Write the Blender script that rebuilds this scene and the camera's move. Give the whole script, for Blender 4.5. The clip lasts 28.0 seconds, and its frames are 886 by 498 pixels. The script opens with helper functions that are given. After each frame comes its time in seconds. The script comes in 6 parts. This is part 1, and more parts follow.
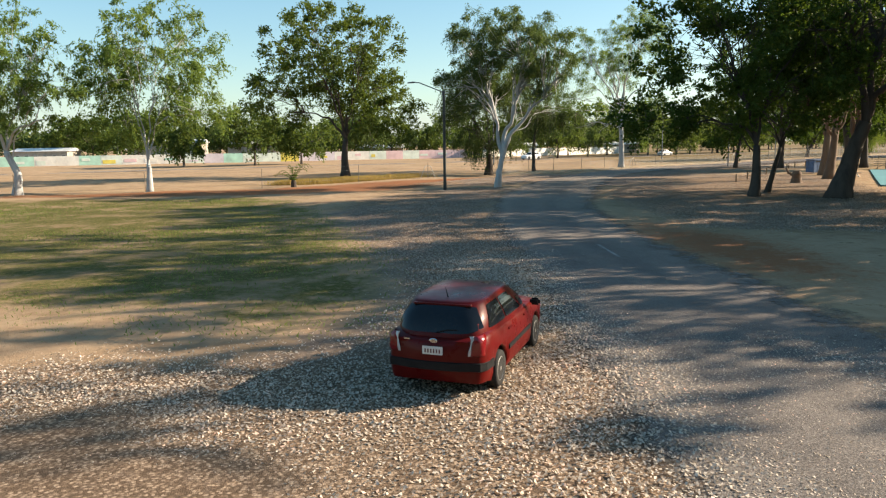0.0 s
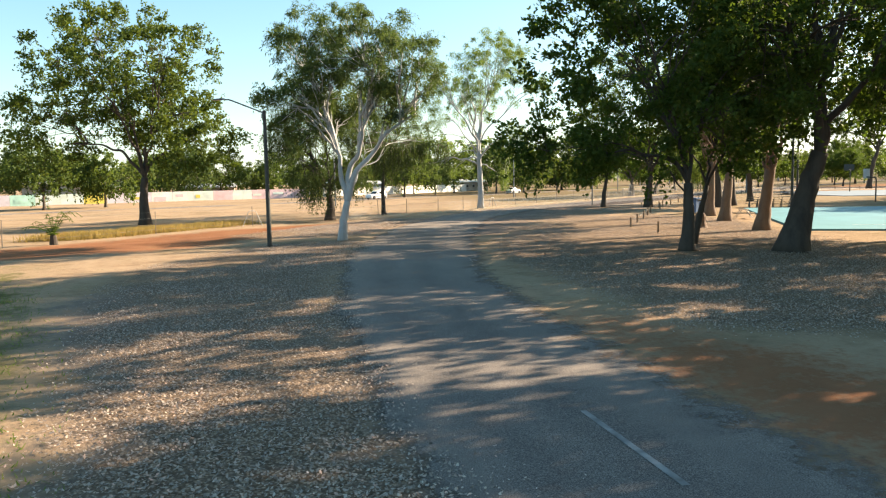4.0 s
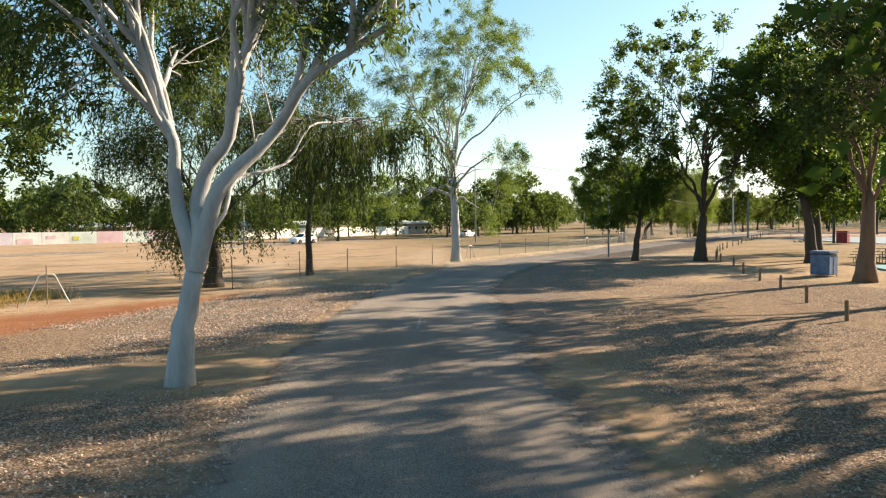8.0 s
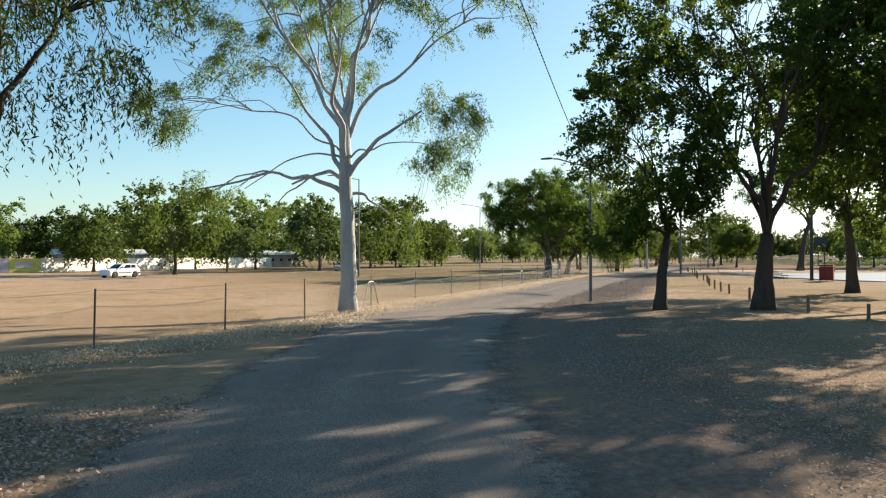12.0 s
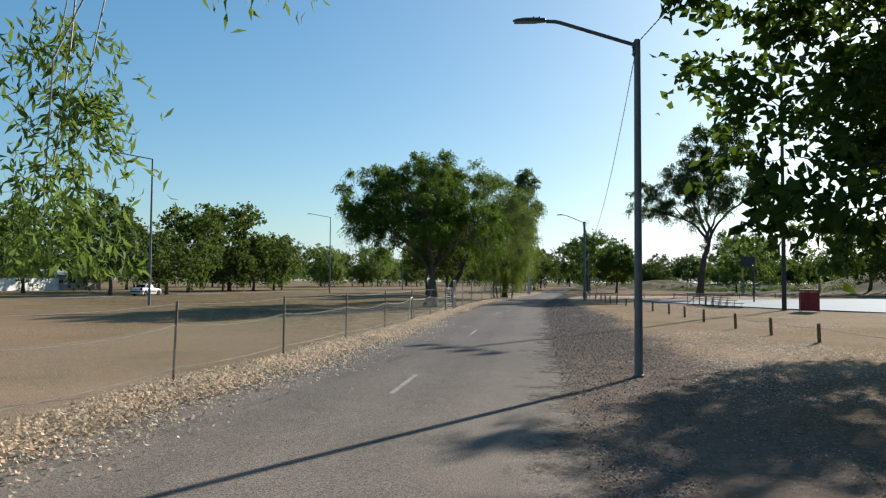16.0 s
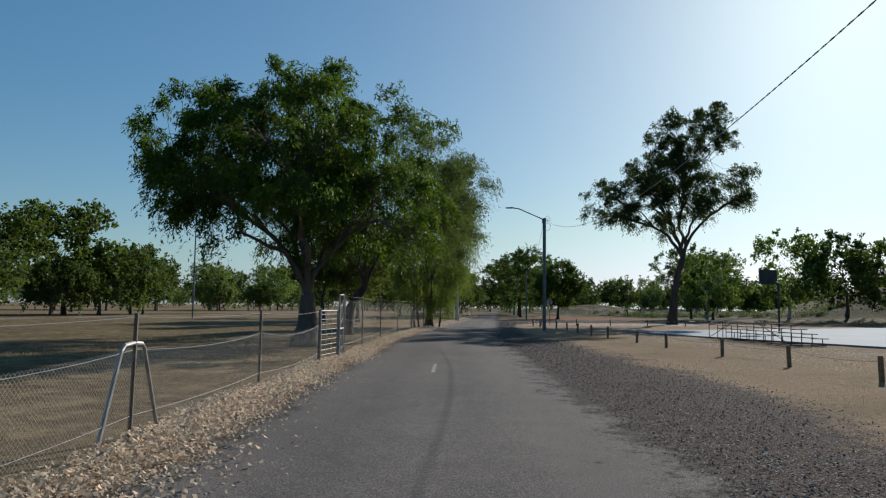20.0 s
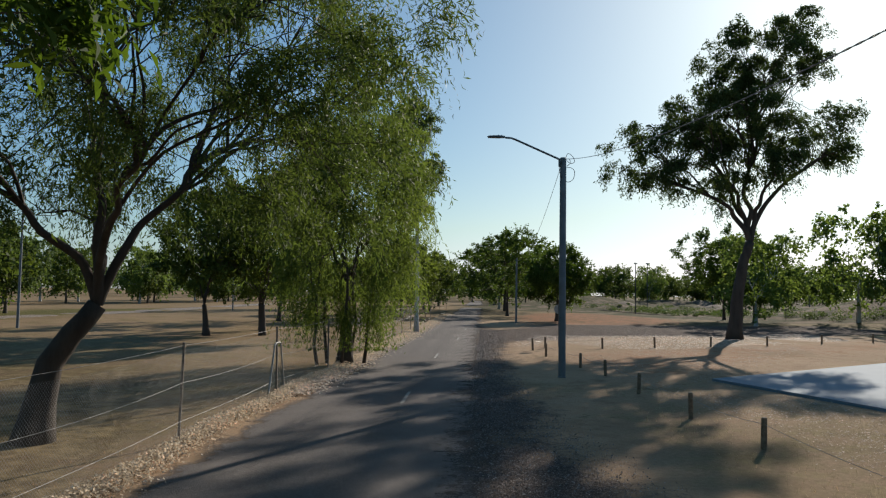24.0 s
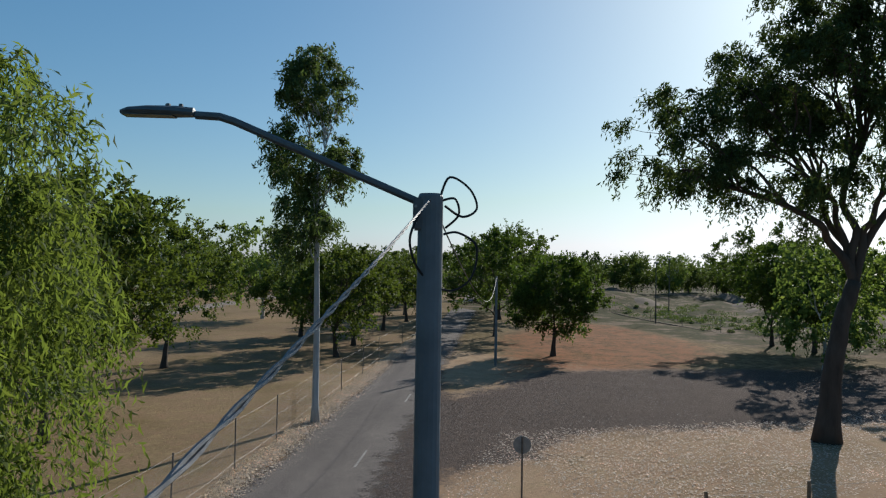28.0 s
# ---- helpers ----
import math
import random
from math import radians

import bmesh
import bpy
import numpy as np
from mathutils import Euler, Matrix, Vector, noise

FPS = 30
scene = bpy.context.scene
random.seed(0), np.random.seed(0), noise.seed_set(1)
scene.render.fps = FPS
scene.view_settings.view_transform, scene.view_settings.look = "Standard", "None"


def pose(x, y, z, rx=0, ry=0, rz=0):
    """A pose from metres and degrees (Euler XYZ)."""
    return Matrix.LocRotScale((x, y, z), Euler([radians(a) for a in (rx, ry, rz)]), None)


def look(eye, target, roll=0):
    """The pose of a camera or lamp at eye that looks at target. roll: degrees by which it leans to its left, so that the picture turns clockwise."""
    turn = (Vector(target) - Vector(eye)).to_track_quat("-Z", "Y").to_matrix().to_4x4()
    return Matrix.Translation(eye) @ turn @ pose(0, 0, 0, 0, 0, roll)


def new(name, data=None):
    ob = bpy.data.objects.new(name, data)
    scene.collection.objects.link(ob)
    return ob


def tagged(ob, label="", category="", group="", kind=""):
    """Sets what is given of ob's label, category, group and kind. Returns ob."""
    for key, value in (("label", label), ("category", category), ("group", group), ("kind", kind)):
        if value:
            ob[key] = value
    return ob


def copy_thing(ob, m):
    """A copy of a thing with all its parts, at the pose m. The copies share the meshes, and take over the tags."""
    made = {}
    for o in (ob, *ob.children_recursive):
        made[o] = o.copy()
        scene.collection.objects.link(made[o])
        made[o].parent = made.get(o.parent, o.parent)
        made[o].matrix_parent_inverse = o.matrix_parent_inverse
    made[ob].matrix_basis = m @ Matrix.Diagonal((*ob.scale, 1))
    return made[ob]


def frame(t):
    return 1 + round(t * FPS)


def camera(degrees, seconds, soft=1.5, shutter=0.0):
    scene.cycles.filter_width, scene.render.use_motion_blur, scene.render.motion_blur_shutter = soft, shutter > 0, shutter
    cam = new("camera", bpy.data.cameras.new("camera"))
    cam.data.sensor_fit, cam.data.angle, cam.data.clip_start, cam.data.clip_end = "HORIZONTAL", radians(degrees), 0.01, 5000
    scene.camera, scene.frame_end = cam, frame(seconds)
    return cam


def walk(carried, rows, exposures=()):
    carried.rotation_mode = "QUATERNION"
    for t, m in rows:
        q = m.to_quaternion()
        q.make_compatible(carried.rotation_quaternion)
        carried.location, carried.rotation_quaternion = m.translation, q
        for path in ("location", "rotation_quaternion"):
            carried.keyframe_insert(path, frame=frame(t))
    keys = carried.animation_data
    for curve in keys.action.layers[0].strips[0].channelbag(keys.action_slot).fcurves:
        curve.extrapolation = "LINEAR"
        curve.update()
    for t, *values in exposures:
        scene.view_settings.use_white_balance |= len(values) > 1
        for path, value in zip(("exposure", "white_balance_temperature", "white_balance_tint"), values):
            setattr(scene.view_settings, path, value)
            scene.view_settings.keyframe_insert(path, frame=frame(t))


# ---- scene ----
cam = camera(62.5, 28.0, 1.2)
PATH = [
    (0, (1.641, -1.949, 3.694), (1.628, 0.03, 3.412), -0.8),
    (0.5, (1.901, -1.359, 3.785), (1.914, 0.625, 3.531), -1.0),
    (1, (2.195, -0.47, 3.797), (2.235, 1.517, 3.578), -1.2),
    (1.5, (2.388, 0.506, 3.881), (2.451, 2.495, 3.681), -1.1),
    (2, (2.703, 2.155, 3.879), (2.791, 4.143, 3.686), -1.0),
    (2.5, (2.921, 4.3, 3.932), (3.04, 6.287, 3.735), -0.9),
    (3, (2.905, 7.057, 3.88), (3.087, 9.038, 3.672), -1.0),
    (3.5, (2.618, 10.146, 3.874), (2.909, 12.114, 3.667), -1.2),
    (4, (2.59, 13.67, 3.76), (3.003, 15.617, 3.573), -1.1),
    (4.5, (2.298, 17.298, 3.584), (2.816, 19.222, 3.423), -1.1),
    (6.5, (4.428, 31.372, 3.278), (5.058, 33.27, 3.213), -0.4),
    (7, (5.065, 35.239, 3.47), (5.686, 37.139, 3.407), -0.5),
    (7.5, (5.899, 39.699, 3.554), (6.509, 41.603, 3.488), -0.6),
    (8, (6.844, 44.171, 3.611), (7.443, 46.078, 3.535), -0.6),
    (8.5, (7.818, 48.559, 3.562), (8.412, 50.467, 3.479), -0.4),
    (9, (8.811, 52.621, 3.566), (9.4, 54.53, 3.481), -0.3),
    (9.5, (9.904, 56.246, 3.488), (10.488, 58.157, 3.406), 0.2),
    (10, (11.129, 59.411, 3.203), (11.712, 61.323, 3.137), -0.1),
    (10.5, (12.041, 62.629, 2.92), (12.699, 64.518, 2.88), -0.1),
    (11, (12.963, 65.777, 2.843), (13.715, 67.63, 2.824), -0.1),
    (11.5, (13.842, 68.609, 2.802), (14.679, 70.425, 2.801), 0.2),
    (12, (14.769, 71.542, 2.711), (15.7, 73.312, 2.73), 0.0),
    (12.5, (15.886, 74.695, 2.566), (16.902, 76.418, 2.606), 0.1),
    (13, (17.139, 77.797, 2.276), (18.218, 79.48, 2.343), -0.0),
    (15.5, (26.081, 92.871, 2.303), (27.319, 94.439, 2.384), 0.2),
    (16, (28.167, 95.696, 2.242), (29.446, 97.231, 2.33), 0.4),
    (16.5, (30.308, 98.578, 2.24), (31.633, 100.074, 2.336), 0.8),
    (17, (32.368, 101.07, 2.204), (33.729, 102.531, 2.311), 0.5),
    (17.5, (34.422, 103.689, 2.097), (35.812, 105.122, 2.217), 0.7),
    (18, (36.727, 106.455, 1.982), (38.138, 107.866, 2.115), 0.9),
    (18.5, (39.503, 109.085, 1.996), (40.929, 110.481, 2.138), 0.6),
    (19, (41.504, 112.166, 1.825), (42.955, 113.534, 1.979), 0.7),
    (19.5, (44.404, 114.388, 1.756), (45.855, 115.756, 1.918), 0.7),
    (20, (47.328, 116.564, 1.917), (48.775, 117.936, 2.075), 0.7),
    (20.5, (50.379, 119.401, 1.879), (51.833, 120.765, 2.043), 0.6),
    (21, (53.236, 122.487, 1.812), (54.702, 123.838, 1.97), 0.7),
    (21.5, (56.183, 125.13, 1.918), (57.657, 126.473, 2.073), 0.7),
    (23.5, (68.823, 133.994, 3.081), (70.305, 135.332, 3.208), 0.7),
    (24, (71.598, 135.74, 3.619), (73.076, 137.082, 3.738), 0.9),
    (24.5, (74.103, 137.49, 4.218), (75.581, 138.832, 4.327), 1.0),
    (25, (76.775, 139.33, 4.761), (78.254, 140.672, 4.868), 0.8),
    (25.5, (79.435, 141.194, 5.496), (80.917, 142.534, 5.587), 0.9),
    (26, (81.917, 142.696, 6.064), (83.395, 144.04, 6.15), 1.0),
    (26.5, (84.394, 144.24, 6.691), (85.87, 145.586, 6.77), 1.1),
    (27, (86.841, 145.769, 7.283), (88.318, 147.115, 7.358), 1.0),
    (27.5, (89.764, 146.982, 8.005), (91.234, 148.337, 8.069), 0.8),
    (28, (93.058, 147.694, 8.86), (94.511, 149.068, 8.908), 0.9),
]
EXPOSURES = [(0.0, 1.7, 7800, 10), (4.5, 2.2, 8300, 11), (8.0, 1.9, 8000, 11), (10.5, 1.6, 7750, 10), (13.5, 1.52, 6800, 8), (16.0, 0.95, 6350, 7), (17.5, 0.55, 6150, 7), (20.0, 0.33, 6100, 7), (24.0, 0.6, 6600, 9), (28.0, 0.5, 6200, 8)]
walk(cam, [(t, look(eye, target, roll)) for t, eye, target, roll in PATH], EXPOSURES)

# world, sun, exposure: a low sun ahead and to the right of the way
SUN_AZ, SUN_EL = 77.2, 24.2
world = bpy.data.worlds.new("sky")
scene.world = world
world.use_nodes = True
wt = world.node_tree
sky = wt.nodes.new("ShaderNodeTexSky")
sky.sky_type = 'NISHITA'
sky.sun_disc = False
sky.sun_elevation, sky.sun_rotation = radians(SUN_EL), radians(SUN_AZ)
sky.air_density, sky.dust_density, sky.ozone_density = 1.0, 0.8, 3.0
vivid = wt.nodes.new("ShaderNodeHueSaturation")
vivid.inputs["Saturation"].default_value = 1.28
wt.links.new(sky.outputs["Color"], vivid.inputs["Color"])
clear = wt.nodes.new("ShaderNodeMix")
clear.data_type, clear.blend_type = "RGBA", "MULTIPLY"
clear.inputs[0].default_value = 1.0
clear.inputs[7].default_value = (0.90, 1.04, 1.07, 1)
soft = wt.nodes.new("ShaderNodeGamma")
soft.inputs["Gamma"].default_value = 0.72
wt.links.new(vivid.outputs["Color"], soft.inputs["Color"])
wt.links.new(soft.outputs["Color"], clear.inputs[6])
# the glow low by the sun is white, not yellow
split, joined = wt.nodes.new("ShaderNodeSeparateColor"), wt.nodes.new("ShaderNodeCombineColor")
wt.links.new(clear.outputs[2], split.inputs[0])
for ch, op, k in ((0, "MINIMUM", 1.01), (1, "MULTIPLY", 1.0), (2, "MAXIMUM", 0.99)):
    part_g, pick_c = wt.nodes.new("ShaderNodeMath"), wt.nodes.new("ShaderNodeMath")
    part_g.operation, pick_c.operation = "MULTIPLY", op
    part_g.inputs[1].default_value = k
    wt.links.new(split.outputs[1], part_g.inputs[0])
    wt.links.new(split.outputs[ch], pick_c.inputs[0])
    if ch == 1:
        pick_c.inputs[1].default_value = 1.0
    else:
        wt.links.new(part_g.outputs[0], pick_c.inputs[1])
    wt.links.new(pick_c.outputs[0], joined.inputs[ch])
wt.links.new(joined.outputs[0], wt.nodes["Background"].inputs["Color"])
wt.nodes["Background"].inputs["Strength"].default_value = 0.10
sun = new("sun", bpy.data.lights.new("sun", "SUN"))
sun.data.energy, sun.data.angle, sun.data.color = 3.9, radians(0.5), (1.0, 0.92, 0.82)
S = Vector((math.sin(radians(SUN_AZ)) * math.cos(radians(SUN_EL)), math.cos(radians(SUN_AZ)) * math.cos(radians(SUN_EL)), math.sin(radians(SUN_EL))))
sun.matrix_world = look(S * 300, (0, 0, 0))

# materials
def mat(name, rough=0.8, metal=0.0, spec=0.3):
    m = bpy.data.materials.new(name)
    m.use_nodes = True
    b = m.node_tree.nodes["Principled BSDF"]
    b.inputs["Roughness"].default_value = rough
    b.inputs["Metallic"].default_value = metal
    b.inputs["Specular IOR Level"].default_value = spec
    return m, m.node_tree, b


def coords(t, scale=1.0, kind="Object"):
    c = t.nodes.new("ShaderNodeTexCoord")
    mp = t.nodes.new("ShaderNodeMapping")
    mp.inputs["Scale"].default_value = (scale,) * 3 if isinstance(scale, (int, float)) else scale
    t.links.new(c.outputs[kind], mp.inputs["Vector"])
    return mp.outputs["Vector"]


def world_pos(t):
    return t.nodes.new("ShaderNodeNewGeometry").outputs["Position"]


def noise_of(t, vec, scale, detail=4.0, rough=0.6):
    n = t.nodes.new("ShaderNodeTexNoise")
    n.inputs["Scale"].default_value, n.inputs["Detail"].default_value, n.inputs["Roughness"].default_value = scale, detail, rough
    t.links.new(vec, n.inputs["Vector"])
    return n.outputs["Fac"]


def ramp(t, fac, *stops):
    r = t.nodes.new("ShaderNodeValToRGB")
    e = r.color_ramp.elements
    while len(e) < len(stops):
        e.new(0.5)
    for i, (p, c) in enumerate(stops):
        e[i].position = p
        e[i].color = (*c, 1) if len(c) == 3 else c
    t.links.new(fac, r.inputs["Fac"])
    return r.outputs["Color"]


def mixc(t, fac, a, b, mode="MIX"):
    m = t.nodes.new("ShaderNodeMix")
    m.data_type, m.blend_type = "RGBA", mode
    for sock, v in ((m.inputs[0], fac), (m.inputs[6], a), (m.inputs[7], b)):
        if hasattr(v, "links"):
            t.links.new(v, sock)
        else:
            sock.default_value = v if isinstance(v, (int, float)) else ((*v, 1) if len(v) == 3 else v)
    return m.outputs[2]


def math2(t, op, a, b=0.0):
    m = t.nodes.new("ShaderNodeMath")
    m.operation = op
    for sock, v in ((m.inputs[0], a), (m.inputs[1], b)):
        if hasattr(v, "links"):
            t.links.new(v, sock)
        else:
            sock.default_value = v
    return m.outputs[0]


def bump(t, b, height, strength=0.3, dist=0.02):
    n = t.nodes.new("ShaderNodeBump")
    n.inputs["Strength"].default_value, n.inputs["Distance"].default_value = strength, dist
    t.links.new(height, n.inputs["Height"])
    t.links.new(n.outputs["Normal"], b.inputs["Normal"])


def plain(name, colour, rough=0.6, metal=0.0, spec=0.3, vary=0.15, scale=6.0, bumps=0.0):
    """A painted or bare surface with broad stains and fine grain."""
    m, t, b = mat(name, rough, metal, spec)
    v = coords(t)
    big, fine = noise_of(t, v, scale), noise_of(t, v, scale * 14, 3.0)
    dark = tuple(c * (1 - vary * 1.6) for c in colour)
    light = tuple(min(1, c * (1 + vary)) for c in colour)
    c = ramp(t, big, (0.3, dark), (0.7, light))
    c = mixc(t, math2(t, "MULTIPLY", fine, vary), c, tuple(x * 0.55 for x in colour))
    t.links.new(c, b.inputs["Base Color"])
    if bumps:
        bump(t, b, fine, bumps, 0.01)
    return m


def leaf_mat(name, lo, hi, glow, share=0.38, rough=0.62):
    """Leaves: every leaf its own shade, part of the light passes through."""
    m, t, b = mat(name, rough, 0, 0.12)
    rnd = t.nodes.new("ShaderNodeNewGeometry").outputs["Random Per Island"]
    n = noise_of(t, coords(t), 0.55, 2.0)
    k = math2(t, "ADD", math2(t, "MULTIPLY", rnd, 0.65), math2(t, "MULTIPLY", n, 0.5))
    c = ramp(t, k, (0.15, lo), (0.8, hi), (0.98, tuple((hi[0] * 1.7, hi[1] * 1.15, hi[2]))))
    t.links.new(c, b.inputs["Base Color"])
    tr = t.nodes.new("ShaderNodeBsdfTranslucent")
    t.links.new(mixc(t, 0.5, c, glow), tr.inputs["Color"])
    ms = t.nodes.new("ShaderNodeMixShader")
    ms.inputs[0].default_value = share
    t.links.new(b.outputs[0], ms.inputs[1])
    t.links.new(tr.outputs[0], ms.inputs[2])
    t.links.new(ms.outputs[0], t.nodes["Material Output"].inputs["Surface"])
    return m


def bark_mat(name, light, dark, patch=0.5, rough=0.85):
    m, t, b = mat(name, rough, 0, 0.2)
    v = coords(t, (1, 1, 0.25))
    big, fine = noise_of(t, v, 2.2, 5), noise_of(t, v, 16, 5, 0.7)
    c = ramp(t, big, (patch - 0.12, light), (patch + 0.14, tuple((a + d) / 2 for a, d in zip(light, dark))), (patch + 0.3, dark))
    c = mixc(t, math2(t, "MULTIPLY", fine, 0.45), c, tuple(d * 0.6 for d in dark))
    t.links.new(c, b.inputs["Base Color"])
    bump(t, b, fine, 0.5, 0.04)
    return m


LEAF_GUM = leaf_mat("gum_leaf", (0.022, 0.042, 0.014), (0.075, 0.115, 0.04), (0.22, 0.31, 0.05), 0.31)
LEAF_LIGHT = leaf_mat("light_gum_leaf", (0.04, 0.075, 0.02), (0.125, 0.19, 0.052), (0.34, 0.46, 0.06), 0.38)
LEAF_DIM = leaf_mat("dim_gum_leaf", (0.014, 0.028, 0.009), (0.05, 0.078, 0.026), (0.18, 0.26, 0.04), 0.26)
LEAF_RICH = leaf_mat("rich_green_leaf", (0.013, 0.034, 0.007), (0.058, 0.105, 0.018), (0.24, 0.38, 0.02), 0.33)
LEAF_DARK = leaf_mat("dark_leaf", (0.015, 0.034, 0.009), (0.06, 0.10, 0.022), (0.22, 0.34, 0.03), 0.33)
LEAF_WEEP = leaf_mat("weeping_leaf", (0.02, 0.037, 0.011), (0.072, 0.108, 0.028), (0.25, 0.345, 0.045), 0.33)
LEAF_HANG = leaf_mat("hanging_leaf", (0.03, 0.05, 0.014), (0.10, 0.14, 0.04), (0.34, 0.45, 0.05), 0.46)
LEAF_GOLD = leaf_mat("tinged_leaf", (0.017, 0.038, 0.009), (0.068, 0.105, 0.025), (0.26, 0.34, 0.03), 0.32)
BARK_WHITE = bark_mat("white_gum_bark", (0.52, 0.525, 0.52), (0.19, 0.175, 0.16), 0.57)
BARK_GREY = bark_mat("grey_bark", (0.17, 0.145, 0.125), (0.07, 0.058, 0.048), 0.5)
BARK_DARK = bark_mat("dark_bark", (0.10, 0.08, 0.065), (0.03, 0.024, 0.02), 0.5)
BARK_RED = bark_mat("reddish_bark", (0.24, 0.16, 0.11), (0.10, 0.065, 0.05), 0.5)


def ground_mat():
    m, t, b = mat("ground_earth", 0.95, 0, 0.03)
    p = world_pos(t)
    n1, n2, n3, n4 = noise_of(t, p, 0.05, 5, 0.65), noise_of(t, p, 0.4, 6, 0.7), noise_of(t, p, 6.0, 5, 0.75), noise_of(t, p, 45.0, 3, 0.8)
    nm = noise_of(t, p, 1.6, 5, 0.7)

    def chans(name):
        at = t.nodes.new("ShaderNodeAttribute")
        at.attribute_name = name
        sp = t.nodes.new("ShaderNodeSeparateColor")
        t.links.new(at.outputs["Color"], sp.inputs["Color"])
        return list(sp.outputs) + [at.outputs["Alpha"]]
    za, zb = chans("zone"), chans("cover")
    dry = ramp(t, math2(t, "ADD", math2(t, "MULTIPLY", n2, 0.55), math2(t, "ADD", math2(t, "MULTIPLY", n1, 0.25), math2(t, "MULTIPLY", nm, 0.2))), (0.32, (0.24, 0.175, 0.118)), (0.48, (0.385, 0.295, 0.205)), (0.66, (0.50, 0.405, 0.29)))
    red = ramp(t, n2, (0.3, (0.22, 0.095, 0.05)), (0.7, (0.35, 0.18, 0.105)))
    grass = ramp(t, math2(t, "ADD", math2(t, "MULTIPLY", n3, 0.6), math2(t, "MULTIPLY", nm, 0.4)), (0.36, (0.045, 0.065, 0.018)), (0.5, (0.10, 0.115, 0.038)), (0.62, (0.24, 0.19, 0.105)))
    grit = ramp(t, n3, (0.3, (0.13, 0.11, 0.097)), (0.55, (0.24, 0.205, 0.18)), (0.75, (0.36, 0.315, 0.27)))
    straw = ramp(t, math2(t, "ADD", math2(t, "MULTIPLY", n2, 0.45), math2(t, "ADD", math2(t, "MULTIPLY", nm, 0.35), math2(t, "MULTIPLY", n1, 0.2))), (0.38, (0.083, 0.069, 0.044)), (0.5, (0.19, 0.156, 0.096)), (0.62, (0.36, 0.30, 0.185)))
    patch = noise_of(t, p, 0.16, 6, 0.65)
    straw = mixc(t, ramp(t, patch, (0.46, (0, 0, 0)), (0.62, (0.75, 0.75, 0.75))), straw, ramp(t, nm, (0.4, (0.085, 0.078, 0.034)), (0.62, (0.235, 0.20, 0.105))))
    dry = mixc(t, ramp(t, patch, (0.50, (0, 0, 0)), (0.66, (0.45, 0.45, 0.45))), dry, ramp(t, nm, (0.4, (0.14, 0.12, 0.06)), (0.62, (0.30, 0.25, 0.15))))
    vor = t.nodes.new("ShaderNodeTexVoronoi")
    vor.inputs["Scale"].default_value = 27.0
    t.links.new(p, vor.inputs["Vector"])
    vs = t.nodes.new("ShaderNodeSeparateColor")
    t.links.new(vor.outputs["Color"], vs.inputs["Color"])
    gravel = ramp(t, vs.outputs[0], (0.1, (0.09, 0.08, 0.076)), (0.6, (0.155, 0.138, 0.13)), (0.95, (0.28, 0.252, 0.235)))
    gravel = mixc(t, ramp(t, vor.outputs["Distance"], (0.28, (0, 0, 0)), (0.6, (0.8, 0.8, 0.8))), gravel, (0.062, 0.054, 0.052))
    bank = ramp(t, math2(t, "ADD", math2(t, "MULTIPLY", n2, 0.5), math2(t, "MULTIPLY", nm, 0.5)), (0.38, (0.02, 0.03, 0.01)), (0.52, (0.045, 0.056, 0.018)), (0.66, (0.11, 0.08, 0.04)))

    def edge(ch, wide=1.3):
        k = math2(t, "ADD", ch, math2(t, "MULTIPLY", math2(t, "SUBTRACT", n2, 0.5), wide))
        k = math2(t, "ADD", k, math2(t, "MULTIPLY", math2(t, "SUBTRACT", nm, 0.5), 0.7))
        k = math2(t, "ADD", k, math2(t, "MULTIPLY", math2(t, "SUBTRACT", n3, 0.5), 0.7))
        return ramp(t, k, (0.28, (0, 0, 0)), (0.70, (1, 1, 1)))
    c = mixc(t, edge(zb[0]), dry, straw)
    c = mixc(t, edge(za[2]), c, red)
    c = mixc(t, edge(za[0], 2.2), c, grass)
    bank = mixc(t, ramp(t, patch, (0.50, (0, 0, 0)), (0.57, (0.85, 0.85, 0.85))), bank, ramp(t, nm, (0.35, (0.13, 0.105, 0.08)), (0.65, (0.27, 0.22, 0.17))))
    c = mixc(t, edge(zb[2]), c, bank)
    c = mixc(t, edge(za[1]), c, grit)
    lv = t.nodes.new("ShaderNodeTexVoronoi")
    lv.inputs["Scale"].default_value = 22.0
    t.links.new(p, lv.inputs["Vector"])
    ls = t.nodes.new("ShaderNodeSeparateColor")
    t.links.new(lv.outputs["Color"], ls.inputs["Color"])
    mulch = ramp(t, ls.outputs[1], (0.05, (0.12, 0.09, 0.066)), (0.45, (0.26, 0.197, 0.145)), (0.9, (0.54, 0.44, 0.34)))
    mulch = mixc(t, ramp(t, lv.outputs["Distance"], (0.25, (0, 0, 0)), (0.7, (0.8, 0.8, 0.8))), mulch, (0.12, 0.092, 0.07))
    c = mixc(t, edge(zb[3], 1.0), c, mulch)
    stony = edge(zb[1], 1.3)
    c = mixc(t, stony, c, gravel)
    c = mixc(t, math2(t, "MULTIPLY", n4, 0.55), c, mixc(t, 0.5, c, (0.08, 0.06, 0.042)))
    c = mixc(t, 1.0, c, (1.0, 0.885, 0.81), "MULTIPLY")
    t.links.new(c, b.inputs["Base Color"])
    pebble = math2(t, "MULTIPLY", math2(t, "MULTIPLY", stony, 0.6), math2(t, "SUBTRACT", 0.7, vor.outputs["Distance"]))
